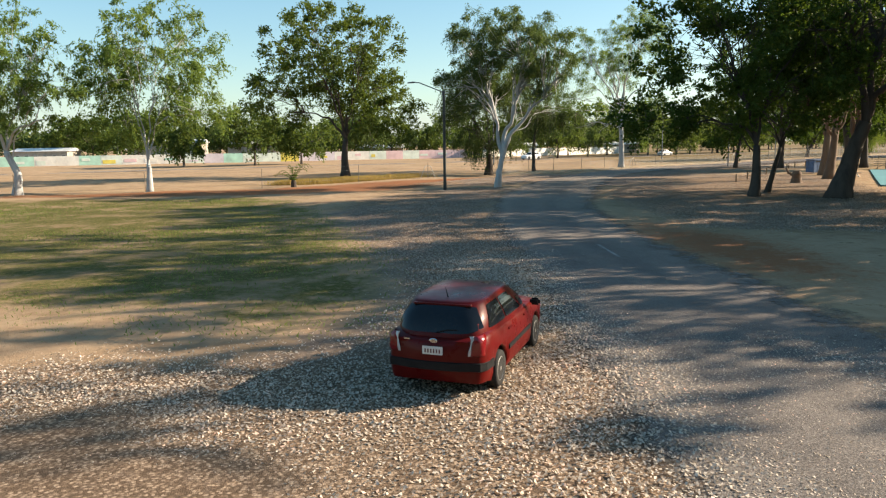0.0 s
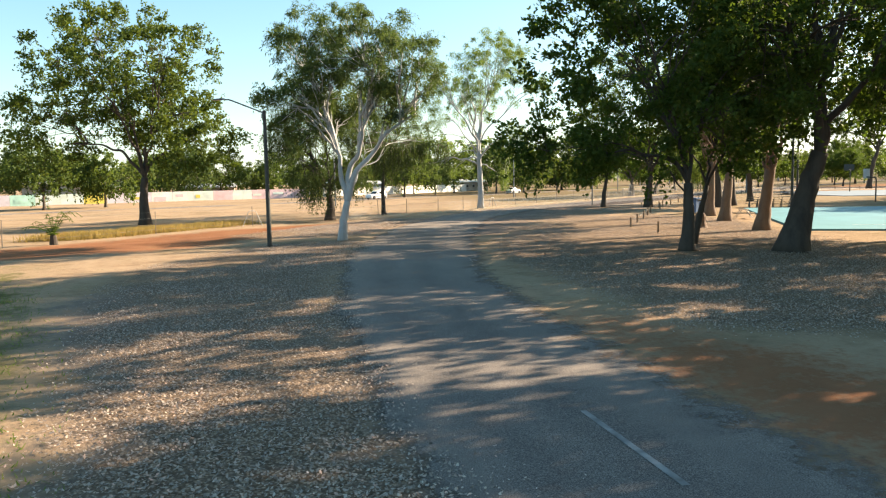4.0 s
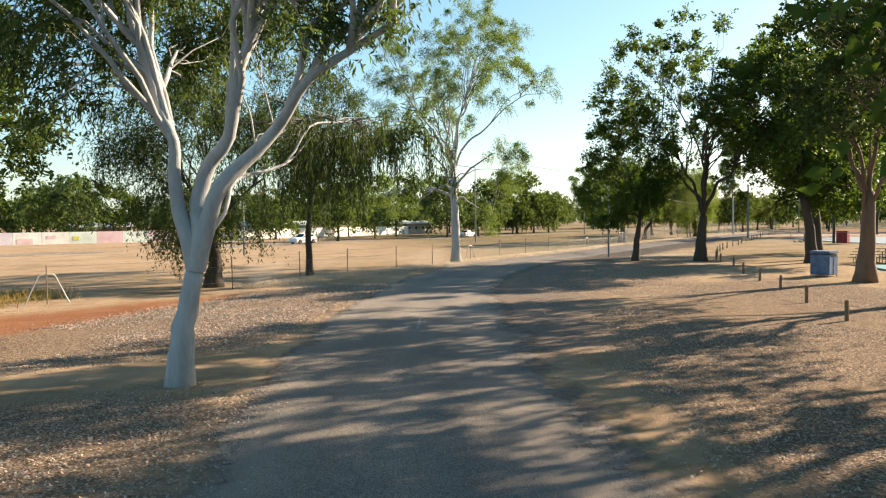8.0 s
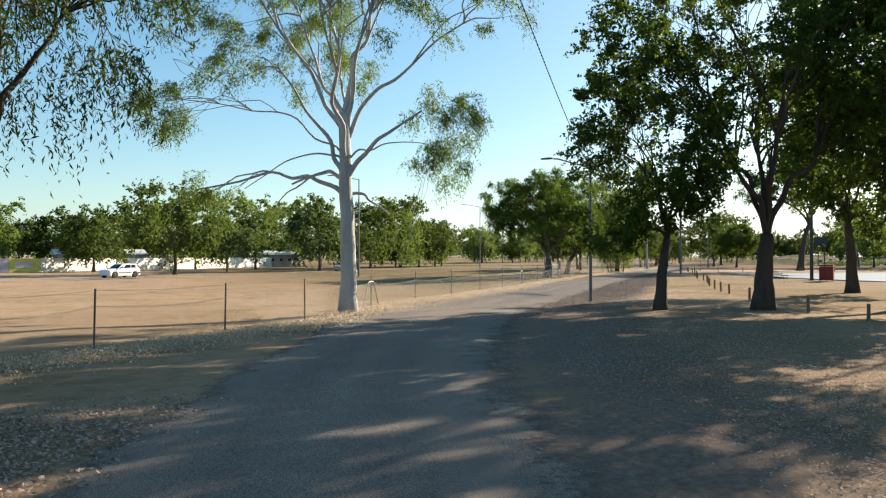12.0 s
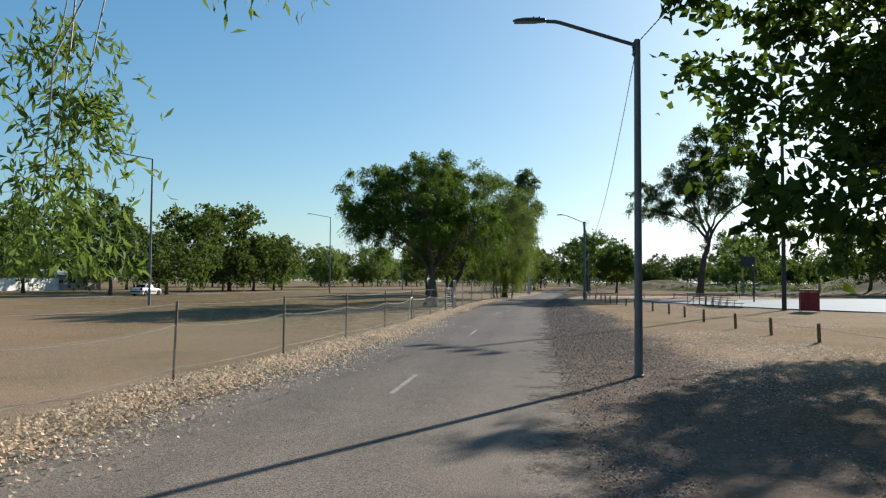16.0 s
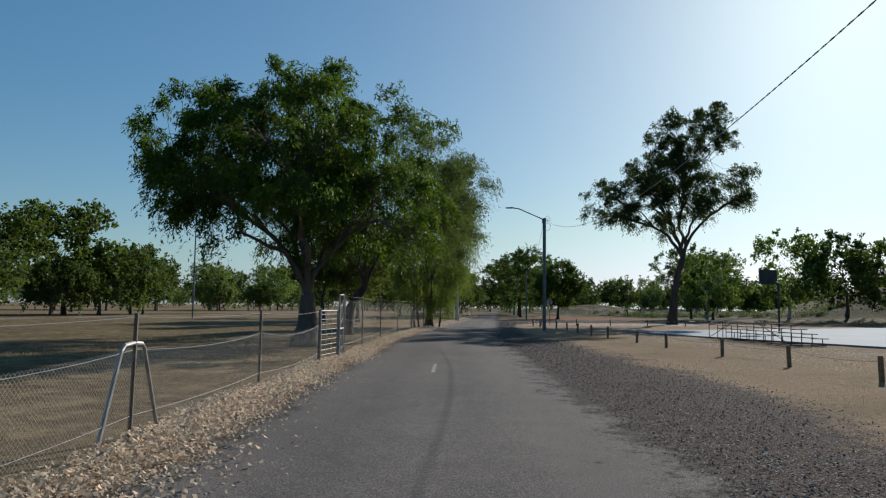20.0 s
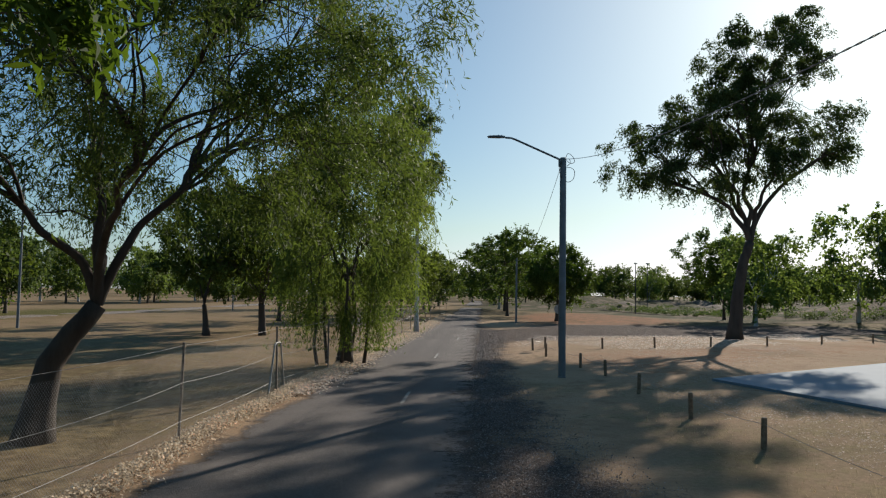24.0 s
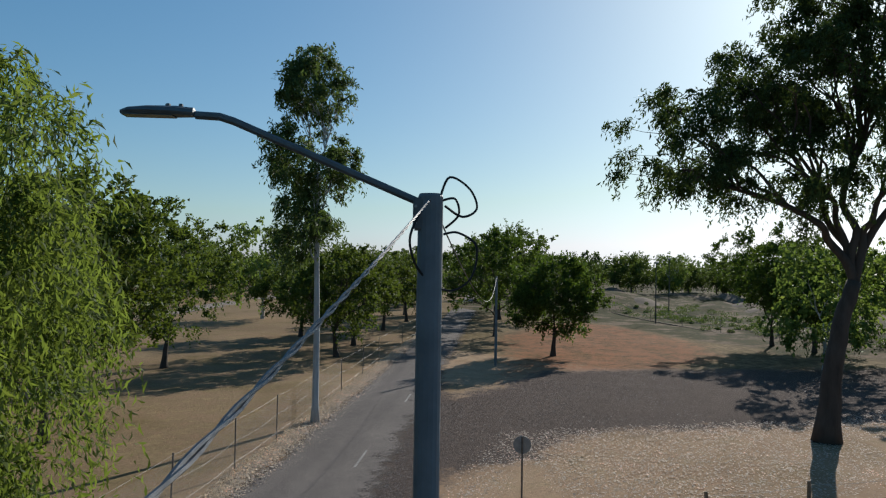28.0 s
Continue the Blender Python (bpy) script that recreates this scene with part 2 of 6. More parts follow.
    bump(t, b, math2(t, "ADD", pebble, math2(t, "ADD", math2(t, "MULTIPLY", n3, 0.6), math2(t, "MULTIPLY", n4, 0.4))), 0.8, 0.06)
    return m


def asphalt_mat():
    """Worn asphalt; the strip tells its edge, its wheel tracks and how pale it lies with dust and painted sunlight."""
    m, t, b = mat("worn_asphalt", 0.9, 0, 0.08)
    p = world_pos(t)
    n1, n2, n3, n4 = noise_of(t, p, 0.12, 5, 0.65), noise_of(t, p, 1.4, 5, 0.7), noise_of(t, p, 55, 3, 0.8), noise_of(t, p, 7, 5, 0.75)
    at = t.nodes.new("ShaderNodeAttribute")
    at.attribute_name = "wear"
    sp = t.nodes.new("ShaderNodeSeparateColor")
    t.links.new(at.outputs["Color"], sp.inputs["Color"])
    k = math2(t, "ADD", math2(t, "MULTIPLY", n1, 0.5), math2(t, "ADD", math2(t, "MULTIPLY", n2, 0.35), math2(t, "MULTIPLY", sp.outputs[1], 0.15)))
    dark = ramp(t, k, (0.34, (0.125, 0.107, 0.098)), (0.52, (0.178, 0.152, 0.137)), (0.70, (0.24, 0.206, 0.184)))
    # pale tone: sandy dust, with low-sun brightness put into the colour
    dusty = ramp(t, k, (0.34, (0.215, 0.176, 0.148)), (0.52, (0.31, 0.252, 0.205)), (0.70, (0.41, 0.335, 0.265)))
    c = mixc(t, sp.outputs[2], dark, dusty)
    c = mixc(t, ramp(t, n3, (0.42, (0.85, 0.85, 0.85)), (0.56, (0, 0, 0))), c, (0.05, 0.046, 0.044))
    c = mixc(t, ramp(t, n3, (0.57, (0, 0, 0)), (0.68, (0.7, 0.7, 0.7))), c, (0.36, 0.34, 0.32))
    e = math2(t, "ADD", sp.outputs[0], math2(t, "MULTIPLY", math2(t, "SUBTRACT", n2, 0.5), 1.5))
    e = math2(t, "ADD", e, math2(t, "MULTIPLY", math2(t, "SUBTRACT", n4, 0.5), 1.0))
    t.links.new(c, b.inputs["Base Color"])
    bump(t, b, n3, 0.7, 0.014)
    gone = t.nodes.new("ShaderNodeBsdfTransparent")
    ms = t.nodes.new("ShaderNodeMixShader")
    t.links.new(ramp(t, e, (0.16, (0, 0, 0)), (0.66, (1, 1, 1))), ms.inputs[0])
    t.links.new(gone.outputs[0], ms.inputs[1])
    t.links.new(b.outputs[0], ms.inputs[2])
    t.links.new(ms.outputs[0], t.nodes["Material Output"].inputs["Surface"])
    return m


def stones_mat(name, lo, mid, hi, rough=0.9):
    m, t, b = mat(name, rough, 0, 0.2)
    rnd = t.nodes.new("ShaderNodeNewGeometry").outputs["Random Per Island"]
    t.links.new(ramp(t, rnd, (0.0, lo), (0.5, mid), (1.0, hi)), b.inputs["Base Color"])
    return m


GROUND = ground_mat()
ASPHALT = asphalt_mat()
LITTER = leaf_mat("dry_leaf", (0.15, 0.112, 0.09), (0.50, 0.415, 0.345), (0.5, 0.41, 0.33), 0.25, 0.8)
LITTER_PALE = leaf_mat("pale_dry_leaf", (0.24, 0.18, 0.135), (0.74, 0.65, 0.55), (0.72, 0.62, 0.50), 0.35, 0.75)
LITTER_RIDGE = leaf_mat("swept_dry_leaf", (0.24, 0.175, 0.12), (0.80, 0.68, 0.52), (0.74, 0.62, 0.46), 0.3, 0.8)
GRAVEL = stones_mat("gravel_stone", (0.12, 0.106, 0.099), (0.20, 0.178, 0.165), (0.35, 0.315, 0.29))
TUFT = leaf_mat("grass_blade", (0.06, 0.10, 0.025), (0.16, 0.21, 0.06), (0.30, 0.38, 0.08), 0.5, 0.8)
GALV = plain("weathered_steel", (0.40, 0.385, 0.365), 0.6, 0.55, 0.4, 0.2, 5)
POST_STEEL = plain("rusty_fence_post", (0.20, 0.165, 0.135), 0.7, 0.2, 0.3, 0.3, 7)
WIRE = plain("fence_wire", (0.30, 0.29, 0.28), 0.55, 0.6, 0.4, 0.15, 9)
POLE_PAINT = plain("grey_pole_paint", (0.17, 0.185, 0.20), 0.55, 0.1, 0.4, 0.15, 2)
POLE_DARK = plain("dark_pole_paint", (0.05, 0.055, 0.05), 0.6, 0.1, 0.4, 0.2, 2)
LAMP_GREY = plain("lamp_housing_grey", (0.12, 0.13, 0.135), 0.5, 0.3, 0.4, 0.1, 8)
TRIM_LENS = plain("dark_lamp_lens", (0.09, 0.092, 0.095), 0.25, 0, 0.5, 0.1, 8)
CABLE_BLACK = plain("black_cable", (0.02, 0.02, 0.02), 0.5)
CABLE_TWIST = plain("bare_twisted_cable", (0.15, 0.15, 0.155), 0.55, 0.3, 0.5, 0.2, 30)
TIMBER = plain("weathered_timber", (0.25, 0.18, 0.12), 0.85, 0, 0.2, 0.3, 8, 0.4)
WHITE_PAINT = plain("white_paint", (0.72, 0.71, 0.69), 0.6, 0, 0.3, 0.08, 2)
LINE_PAINT = plain("worn_line_paint", (0.285, 0.27, 0.25), 0.8, 0, 0.2, 0.35, 3)

# mesh building
def mesh_of(name, verts, faces, material, smooth=False):
    me = bpy.data.meshes.new(name)
    me.from_pydata([tuple(v) for v in verts], [], faces)
    me.materials.append(material)
    if smooth:
        me.polygons.foreach_set("use_smooth", [True] * len(me.polygons))
    me.update()
    return me


def link(name, me, parent=None, label="", m=None):
    ob = new(name, me)
    if parent is not None:
        ob.parent = parent
    if m is not None:
        ob.matrix_basis = m
    if label:
        tagged(ob, label)
    return ob


def thing(name, at=(0, 0, 0), label="", category="", group="", kind="", rz=0.0, scale=1.0):
    """An empty at the base of a thing, for its parts."""
    ob = new(name)
    ob.empty_display_size = 0.2
    ob.location = at
    ob.rotation_euler = (0, 0, radians(rz))
    ob.scale = (scale,) * 3
    return tagged(ob, label, category, group, kind)


class Build:
    """Gathers the vertices and faces of one mesh."""

    def __init__(self):
        self.v, self.f = [], []

    def add(self, verts, faces):
        k = len(self.v)
        self.v += [tuple(p) for p in verts]
        self.f += [tuple(k + i for i in f) for f in faces]
        return self

    def box(self, c, s, m=None):
        x, y, z = (a / 2 for a in s)
        pts = [Vector((c[0] + i * x, c[1] + j * y, c[2] + k * z)) for k in (-1, 1) for j in (-1, 1) for i in (-1, 1)]
        if m is not None:
            pts = [m @ p for p in pts]
        return self.add(pts, [(0, 2, 3, 1), (4, 5, 7, 6), (0, 1, 5, 4), (2, 6, 7, 3), (0, 4, 6, 2), (1, 3, 7, 5)])

    def soft_box(self, c, s, r=0.02, m=None):
        bm = bmesh.new()
        bmesh.ops.create_cube(bm, size=1, matrix=Matrix.Translation(c) @ Matrix.Diagonal((*s, 1)))
        bmesh.ops.bevel(bm, geom=bm.edges[:], offset=r, segments=2, affect='EDGES')
        bm.verts.index_update()
        pts = [v.co.copy() if m is None else m @ v.co for v in bm.verts]
        self.add(pts, [[v.index for v in f.verts] for f in bm.faces])
        bm.free()
        return self

    def tube(self, path, radii, sides=8, cap=True):
        path = [Vector(p) for p in path]
        if isinstance(radii, (int, float)):
            radii = [radii] * len(path)
        verts, faces = [], []
        a = None
        for i, p in enumerate(path):
            d = (path[min(i + 1, len(path) - 1)] - path[max(i - 1, 0)]).normalized()
            if a is None:
                a = d.cross(Vector((0.13, 0.31, 0.94)))
                a = a.normalized() if a.length > 1e-4 else d.cross(Vector((1, 0, 0))).normalized()
            else:
                a = a - d * a.dot(d)
                a = a.normalized() if a.length > 1e-5 else d.orthogonal().normalized()
            b = d.cross(a)
            for k in range(sides):
                w = 2 * math.pi * k / sides
                verts.append(p + (a * math.cos(w) + b * math.sin(w)) * radii[i])
        n = len(path)
        for i in range(n - 1):
            for k in range(sides):
                q = (k + 1) % sides
                faces.append((i * sides + k, i * sides + q, (i + 1) * sides + q, (i + 1) * sides + k))
        if cap:
            faces.append(tuple(range(sides - 1, -1, -1)))
            faces.append(tuple((n - 1) * sides + k for k in range(sides)))
        return self.add(verts, faces)

    def lathe(self, prof, sides=16, at=(0, 0, 0), m=None):
        """prof: radius and height from bottom to top, about z."""
        verts = [Vector((at[0] + r * math.cos(2 * math.pi * k / sides), at[1] + r * math.sin(2 * math.pi * k / sides), at[2] + z)) for r, z in prof for k in range(sides)]
        if m is not None:
            verts = [m @ p for p in verts]
        faces = [(i * sides + k, i * sides + (k + 1) % sides, (i + 1) * sides + (k + 1) % sides, (i + 1) * sides + k) for i in range(len(prof) - 1) for k in range(sides)]
        faces += [tuple(range(sides - 1, -1, -1)), tuple((len(prof) - 1) * sides + k for k in range(sides))]
        return self.add(verts, faces)

    def part(self, name, material, parent=None, label="", smooth=False, m=None):
        return link(name, mesh_of(name, self.v, self.f, material, smooth), parent, label, m)


def quads_mesh(name, pts, material):
    """One mesh of loose four-cornered leaves; pts: n x 4 x 3."""
    n = len(pts)
    me = bpy.data.meshes.new(name)
    me.vertices.add(n * 4)
    me.vertices.foreach_set("co", np.ascontiguousarray(pts, dtype=np.float32).ravel())
    me.loops.add(n * 4)
    me.loops.foreach_set("vertex_index", np.arange(n * 4, dtype=np.int32))
    me.polygons.add(n)
    me.polygons.foreach_set("loop_start", np.arange(0, n * 4, 4, dtype=np.int32))
    me.materials.append(material)
    me.update(calc_edges=True)
    return me


def unit(a):
    return a / np.maximum(np.linalg.norm(a, axis=-1, keepdims=True), 1e-9)


def leaf_quads(rng, centre, axis, length, width, bend=0.18):
    """Pointed leaves: base, one side, tip, other side."""
    n = len(centre)
    side = unit(np.cross(axis, rng.normal(size=(n, 3))))
    nor = np.cross(axis, side)
    L, W = length[:, None], width[:, None]
    base, tip = centre - axis * L / 2, centre + axis * L / 2 - nor * L * bend
    mid = centre + nor * L * bend * 0.5
    return np.stack([base, mid + side * W / 2, tip, mid - side * W / 2], 1)

# ---- the ground, the road and what is laid on it ----
ROAD = [(7.5, -45, 3.4), (7.3, -10, 3.3), (7.0, 15, 3.2), (6.8, 28, 3.0), (7.3, 40, 3.2), (9.3, 52, 3.6), (12.2, 64, 3.7), (16.2, 76, 3.6), (22.0, 88.5, 3.4),
        (30.5, 100.0, 3.1), (42.0, 111.2, 3.0), (57.0, 125.0, 2.9), (78.5, 144.6, 2.9), (97.5, 160.5, 2.9), (121.0, 179.5, 2.8), (160, 211, 2.8), (212, 253, 2.8), (330, 349, 2.8)]


FENCE = [(-52, 50.5), (-33.6, 57.5), (-24, 60.2), (-15.3, 65.0), (-7.5, 74), (-0.5, 81.5), (7.8, 86.3), (12.08, 91.4), (15.65, 94.45), (19.83, 97.3), (23.62, 100.4), (29.22, 107.1), (33.7, 111.15),
         (37.97, 114.45), (42.58, 118.5), (46.75, 121.95), (51.72, 126.53), (56.5, 130.9), (61.7, 135.65), (63.6, 137.0), (64.4, 137.7), (68.4, 141.4), (74.3, 146.8), (80.3, 151.9), (86.6, 157.0), (92.8, 161.9),
         (99.0, 166.8), (105.0, 171.6), (109.6, 175.2), (114.0, 178.7), (119.4, 183.0), (125.4, 187.8), (131.4, 192.6), (137.4, 197.4), (149, 206.6), (161, 216)]


def smooth_line(pts, n=8):
    pts = [np.array(p, float) for p in pts]
    out = []
    for i in range(len(pts) - 1):
        a, b, c, d = pts[max(i - 1, 0)], pts[i], pts[i + 1], pts[min(i + 2, len(pts) - 1)]
        for k in range(n):
            u = k / n
            out.append(0.5 * ((2 * b) + (c - a) * u + (2 * a - 5 * b + 4 * c - d) * u * u + (3 * b - a - 3 * c + d) * u ** 3))
    out.append(pts[-1])
    return out


ROAD_LINE = np.array(smooth_line(ROAD, 14))


def near_line(px, py, line):
    """Distance of each point from a polyline, and the side (left +)."""
    best, side = np.full(px.shape, 1e9), np.zeros(px.shape)
    for a, b in zip(line[:-1], line[1:]):
        dx, dy = b[0] - a[0], b[1] - a[1]
        u = np.clip(((px - a[0]) * dx + (py - a[1]) * dy) / max(dx * dx + dy * dy, 1e-9), 0, 1)
        ex, ey = px - a[0] - u * dx, py - a[1] - u * dy
        d = np.hypot(ex, ey)
        s = np.sign(dx * ey - dy * ex)
        side = np.where(d < best, s, side)
        best = np.minimum(best, d)
    return best, side


def inside(px, py, poly):
    r = np.zeros(px.shape, bool)
    j = len(poly) - 1
    for i in range(len(poly)):
        (xi, yi), (xj, yj) = poly[i], poly[j]
        if yi != yj:
            r ^= ((yi > py) != (yj > py)) & (px < (xj - xi) * (py - yi) / (yj - yi) + xi)
        j = i
    return r


GRASS_A = [(-60, 51), (-12, 54), (-7, 44), (-2.6, 30), (0.3, 18), (0.6, 13), (-1.5, 11.5), (-5, 16), (-9, 14), (-14, 18), (-60, 20)]
GREEN_FAR = [(95, 222), (130, 250), (150, 262), (120, 262), (85, 240)]
GREEN_MOUND = [(174, 176), (184, 140), (198, 108), (250, 104), (262, 165), (230, 190), (196, 182)]
GREEN_BANK = [(176, 172), (192, 160), (262, 165), (285, 200), (272, 222), (252, 232), (236, 242), (214, 230), (202, 217), (190, 199), (182, 187)]
RED_A = [(9.4, 36), (11.2, 33), (13.2, 27), (14, 19), (10.6, 14), (9.6, 24)]
RED_B = [(-40, 56), (-14, 64), (0, 78), (8, 84), (11, 81), (6, 72), (-3, 60), (-12, 55)]
RED_C = [(136, 183), (148, 192), (164, 206), (186, 216), (202, 216), (190, 198), (180, 186), (168, 178), (152, 176)]
RED_E = [(96, 148), (108, 161), (116, 160), (134, 154), (146, 150), (140, 144), (118, 150), (104, 149.5)]
RED_D = [(44, 108), (57, 117), (84, 141), (88, 139), (60, 113), (50, 103)]
COURTS = [[(52.5, 86.5), (43.5, 70.0), (36.2, 56.5), (60, 44), (78, 76)], [(103.4, 148.6), (97.6, 138.2), (92.6, 126.5), (91.2, 116.5), (122, 100), (150, 138)]]
# where fallen leaves lie thick
FORE = [(-16, -3), (-13, 7), (-6, 10), (0, 11), (1.6, 16), (1.6, 22), (4.6, 22), (4.6, 14), (9.5, 9), (14, 3), (10, -4)]
LEFT_SIDE = [(-0.4, 22), (1.4, 15), (4.6, 15), (4.2, 38), (5.5, 50), (8, 60), (2, 62), (-5, 47), (-2.2, 32)]
RIGHT_SIDE = [(12, 30), (13, 50), (15.5, 58), (20, 68), (27, 74), (38, 82), (40, 70), (34, 54), (30, 38), (20, 26)]
LEFT_B = [(2, 64), (8, 66), (12.5, 77), (17, 86), (12, 86), (5, 78), (-2, 68)]
RIGHT_B = [(20, 71), (26, 86), (32, 93), (40, 103), (48, 108), (50, 100), (40, 88), (30, 76)]
GRIT_A = [(-30, -20), (-12, 10), (-2, 10), (0.5, 16), (-1, 26), (-5, 40), (3.5, 50), (4.2, 30), (4.0, -20)]
GRIT_B = [(128, 180), (144, 184.5), (154, 178), (172, 162), (166, 150), (143, 158), (128, 169), (118, 168.5), (116, 169)]
GRIT_C = [(12, 60), (16, 74), (22, 82), (27, 91), (30, 88), (24, 76), (18, 62)]


def ground_height(x, y):
    d = np.hypot((x - 210) / 25, (y - 147) / 29)
    z = 7.2 * np.exp(-d ** 2 * 1.6)
    z = z + 3.2 * np.exp(-(((x - 262) / 26) ** 2 + ((y - 250) / 12) ** 2)) + 2.2 * np.exp(-(((x - 300) / 14) ** 2 + ((y - 240) / 14) ** 2))
    for cx, cy, r, h in ((236, 226, 7, 1.7), (250, 214, 8, 1.4), (244, 200, 6, 1.6), (262, 206, 8, 1.8), (270, 222, 7, 1.5), (228, 208, 6, 1.1), (268, 190, 8, 1.5)):
        z = z + h * np.exp(-(((x - cx) / r) ** 2 + ((y - cy) / (r * 0.6)) ** 2))
    return z


xs = np.concatenate([[-3000, -1200, -600, -350, -220, -150, -110], np.arange(-85, 20, 1.0), np.arange(20, 195, 1.25), np.arange(195, 330, 3.0), [345, 400, 520, 800, 1500, 3000]])
ys = np.concatenate([[-3000, -1000, -400, -200, -110, -70], np.arange(-45, 110, 1.0), np.arange(110, 215, 1.25), np.arange(215, 320, 3.0), [335, 380, 480, 700, 1400, 3000]])
GX, GY = np.meshgrid(xs, ys)
road_d, road_s = near_line(GX, GY, ROAD_LINE[::3])
lump = np.zeros_like(GX)
for amp, wave, ph in ((0.05, 9.0, 0.3), (0.035, 4.3, 1.7), (0.02, 2.1, 2.9)):
    lump += amp * np.sin(GX / wave * 2.1 + ph + 1.3 * np.sin(GY / wave)) * np.cos(GY / wave * 1.7 - ph)
lump *= np.clip((road_d - 4.5) / 4, 0, 1)
for poly in COURTS:
    cx, cy = np.mean(poly, axis=0)
    wide = [(cx + (x - cx) * 1.06, cy + (y - cy) * 1.06) for x, y in poly]
    lump = np.where(inside(GX, GY, wide), -0.06, lump)
GZ = ground_height(GX, GY) + lump - 0.02 * (road_d < 4)
zone = np.zeros((*GX.shape, 4), np.float32)
zone[..., 3] = 1
for ch, polys in ((0, (GRASS_A, GREEN_FAR, GREEN_MOUND)), (1, (GRIT_A, GRIT_B, GRIT_C)), (2, (RED_A, RED_B, RED_C, RED_D, RED_E))):
    for poly in polys:
        zone[..., ch] += inside(GX, GY, poly) * (0.68 if poly is GRASS_A else 0.4 if poly is RED_E else 0.55 if poly is RED_C else 0.15 if poly is RED_D else 0.9 if poly is RED_A else 1.0)
fence_d, fence_s = near_line(GX, GY, np.array(FENCE))


def shoulder(x):
    """Breadth of the gravel on the right of the lane."""
    return np.interp(x, [30, 38, 46, 55, 66, 78, 88, 104, 116, 128, 134], [0, 2.2, 4.0, 3.4, 3.6, 3.2, 1.4, 0.9, 1.8, 1.6, 0])


zone[..., 1] += ((road_s < 0) & (road_d < 9.0) & (GX > 26) & (GX < 50)) * 0.8
cover = np.zeros((*GX.shape, 4), np.float32)
for poly, k in ((FORE, 0.8), (LEFT_SIDE, 0.7), (RIGHT_SIDE, 0.72), (LEFT_B, 0.8), (RIGHT_B, 0.5)):
    cover[..., 3] += inside(GX, GY, poly) * k
# dry straw on the field, thickened midway to paint in its shadow too
cover[..., 0] = ((fence_s > 0) & (GX > -60)) * np.interp(GX, [24, 52, 75, 95], [0.2, 0.85, 0.85, 0.58]) + ((GX > 150) & (fence_s < 0)) * 0.95
cover[..., 0] += ((road_s < 0) & (road_d > 6) & (road_d < 40) & (GX > 50) & (GX <= 150)) * np.where(GX > 96, 0.3, 0.5)
cover[..., 1] = ((road_s < 0) & (road_d < 3.0 + shoulder(GX)) & (GX > 32) & (GX < 134)) * np.clip((GX - 36) / 15, 0.1, 1.0) + inside(GX, GY, GRIT_B) * 0.9
cover[..., 3] += ((fence_s < 0) & (fence_d < np.interp(GX, [50, 66], [2.0, 1.2])) & (GX > 20) & (GX < 165)) * 0.85
cover[..., 2] += (GX > 196) * (GX < 1500) * (fence_s < 0) * 0.9
for poly in (GREEN_MOUND, GREEN_BANK):
    cover[..., 2] += inside(GX, GY, poly)


def blur(z, times):
    for _ in range(times):
        pad = np.pad(z, ((1, 1), (1, 1), (0, 0)), mode="edge")
        z = (pad[1:-1, 1:-1] * 2 + pad[:-2, 1:-1] + pad[2:, 1:-1] + pad[1:-1, :-2] + pad[1:-1, 2:]) / 6
    return z


zone, cover = blur(np.clip(zone, 0, 1), 6), blur(np.clip(cover, 0, 1), 2)
nx, ny = len(xs), len(ys)
idx = np.arange(nx * ny).reshape(ny, nx)
me = mesh_of("ground", np.stack([GX, GY, GZ], -1).reshape(-1, 3), np.stack([idx[:-1, :-1], idx[:-1, 1:], idx[1:, 1:], idx[1:, :-1]], -1).reshape(-1, 4).tolist(), GROUND, True)
ca = me.color_attributes.new("zone", "FLOAT_COLOR", "POINT")
ca.data.foreach_set("color", zone.reshape(-1))
ca = me.color_attributes.new("cover", "FLOAT_COLOR", "POINT")
ca.data.foreach_set("color", cover.reshape(-1))
tagged(link("ground", me), "dry tan earth with worn grass, red dirt and grit", "ground", kind="structure")


def strip(name, line, material, label, category, z=0.012, rag=0.25, seed=1, kind="structure", left=None, dust_sun=None):
    """A strip of varying half width along a line, with ragged, crumbling edges."""
    rng = np.random.default_rng(seed)
    pts = np.array(line)
    d = np.gradient(pts[:, :2], axis=0)
    nrm = unit(np.stack([-d[:, 1], d[:, 0]], -1))
    wr = pts[:, 2]
    wl = wr if left is None else left
    rl, rr = (np.convolve(rng.normal(size=len(pts) + 2), np.ones(3) / 3, "valid") * rag for _ in range(2))
    verts, faces, wear = [], [], []
    n = 11
    for i in range(len(pts)):
        lo, hi = -wr[i] + rr[i], wl[i] + rl[i]
        offs = [lo, lo + 0.65, lo + 1.9] + [lo + 1.9 + (hi - lo - 2.9) * k / 4 for k in range(1, 4)] + [hi - 1.0, hi - 0.4, hi]
        offs = [lo - 0.3] + offs + [hi + 0.3]
        for k, off in enumerate(offs):
            e = min(k, n - 1 - k)
            verts.append((pts[i, 0] + nrm[i, 0] * off, pts[i, 1] + nrm[i, 1] * off, (-0.035, 0.0, z, z + 0.01, z + 0.018, z + 0.02)[e]))
            wear.append(((0.0, 0.15, 0.55, 1.0, 1.0, 1.0)[e], (0, 0.2, 0.5, 0.9, 0.1, 0.8)[e], 1.0 if dust_sun is None else dust_sun[i], 1.0))
    for i in range(len(pts) - 1):
        for k in range(n - 1):
            faces.append((i * n + k, (i + 1) * n + k, (i + 1) * n + k + 1, i * n + k + 1))
    me = mesh_of(name, verts, faces, material, True)
    ca = me.color_attributes.new("wear", "FLOAT_COLOR", "POINT")
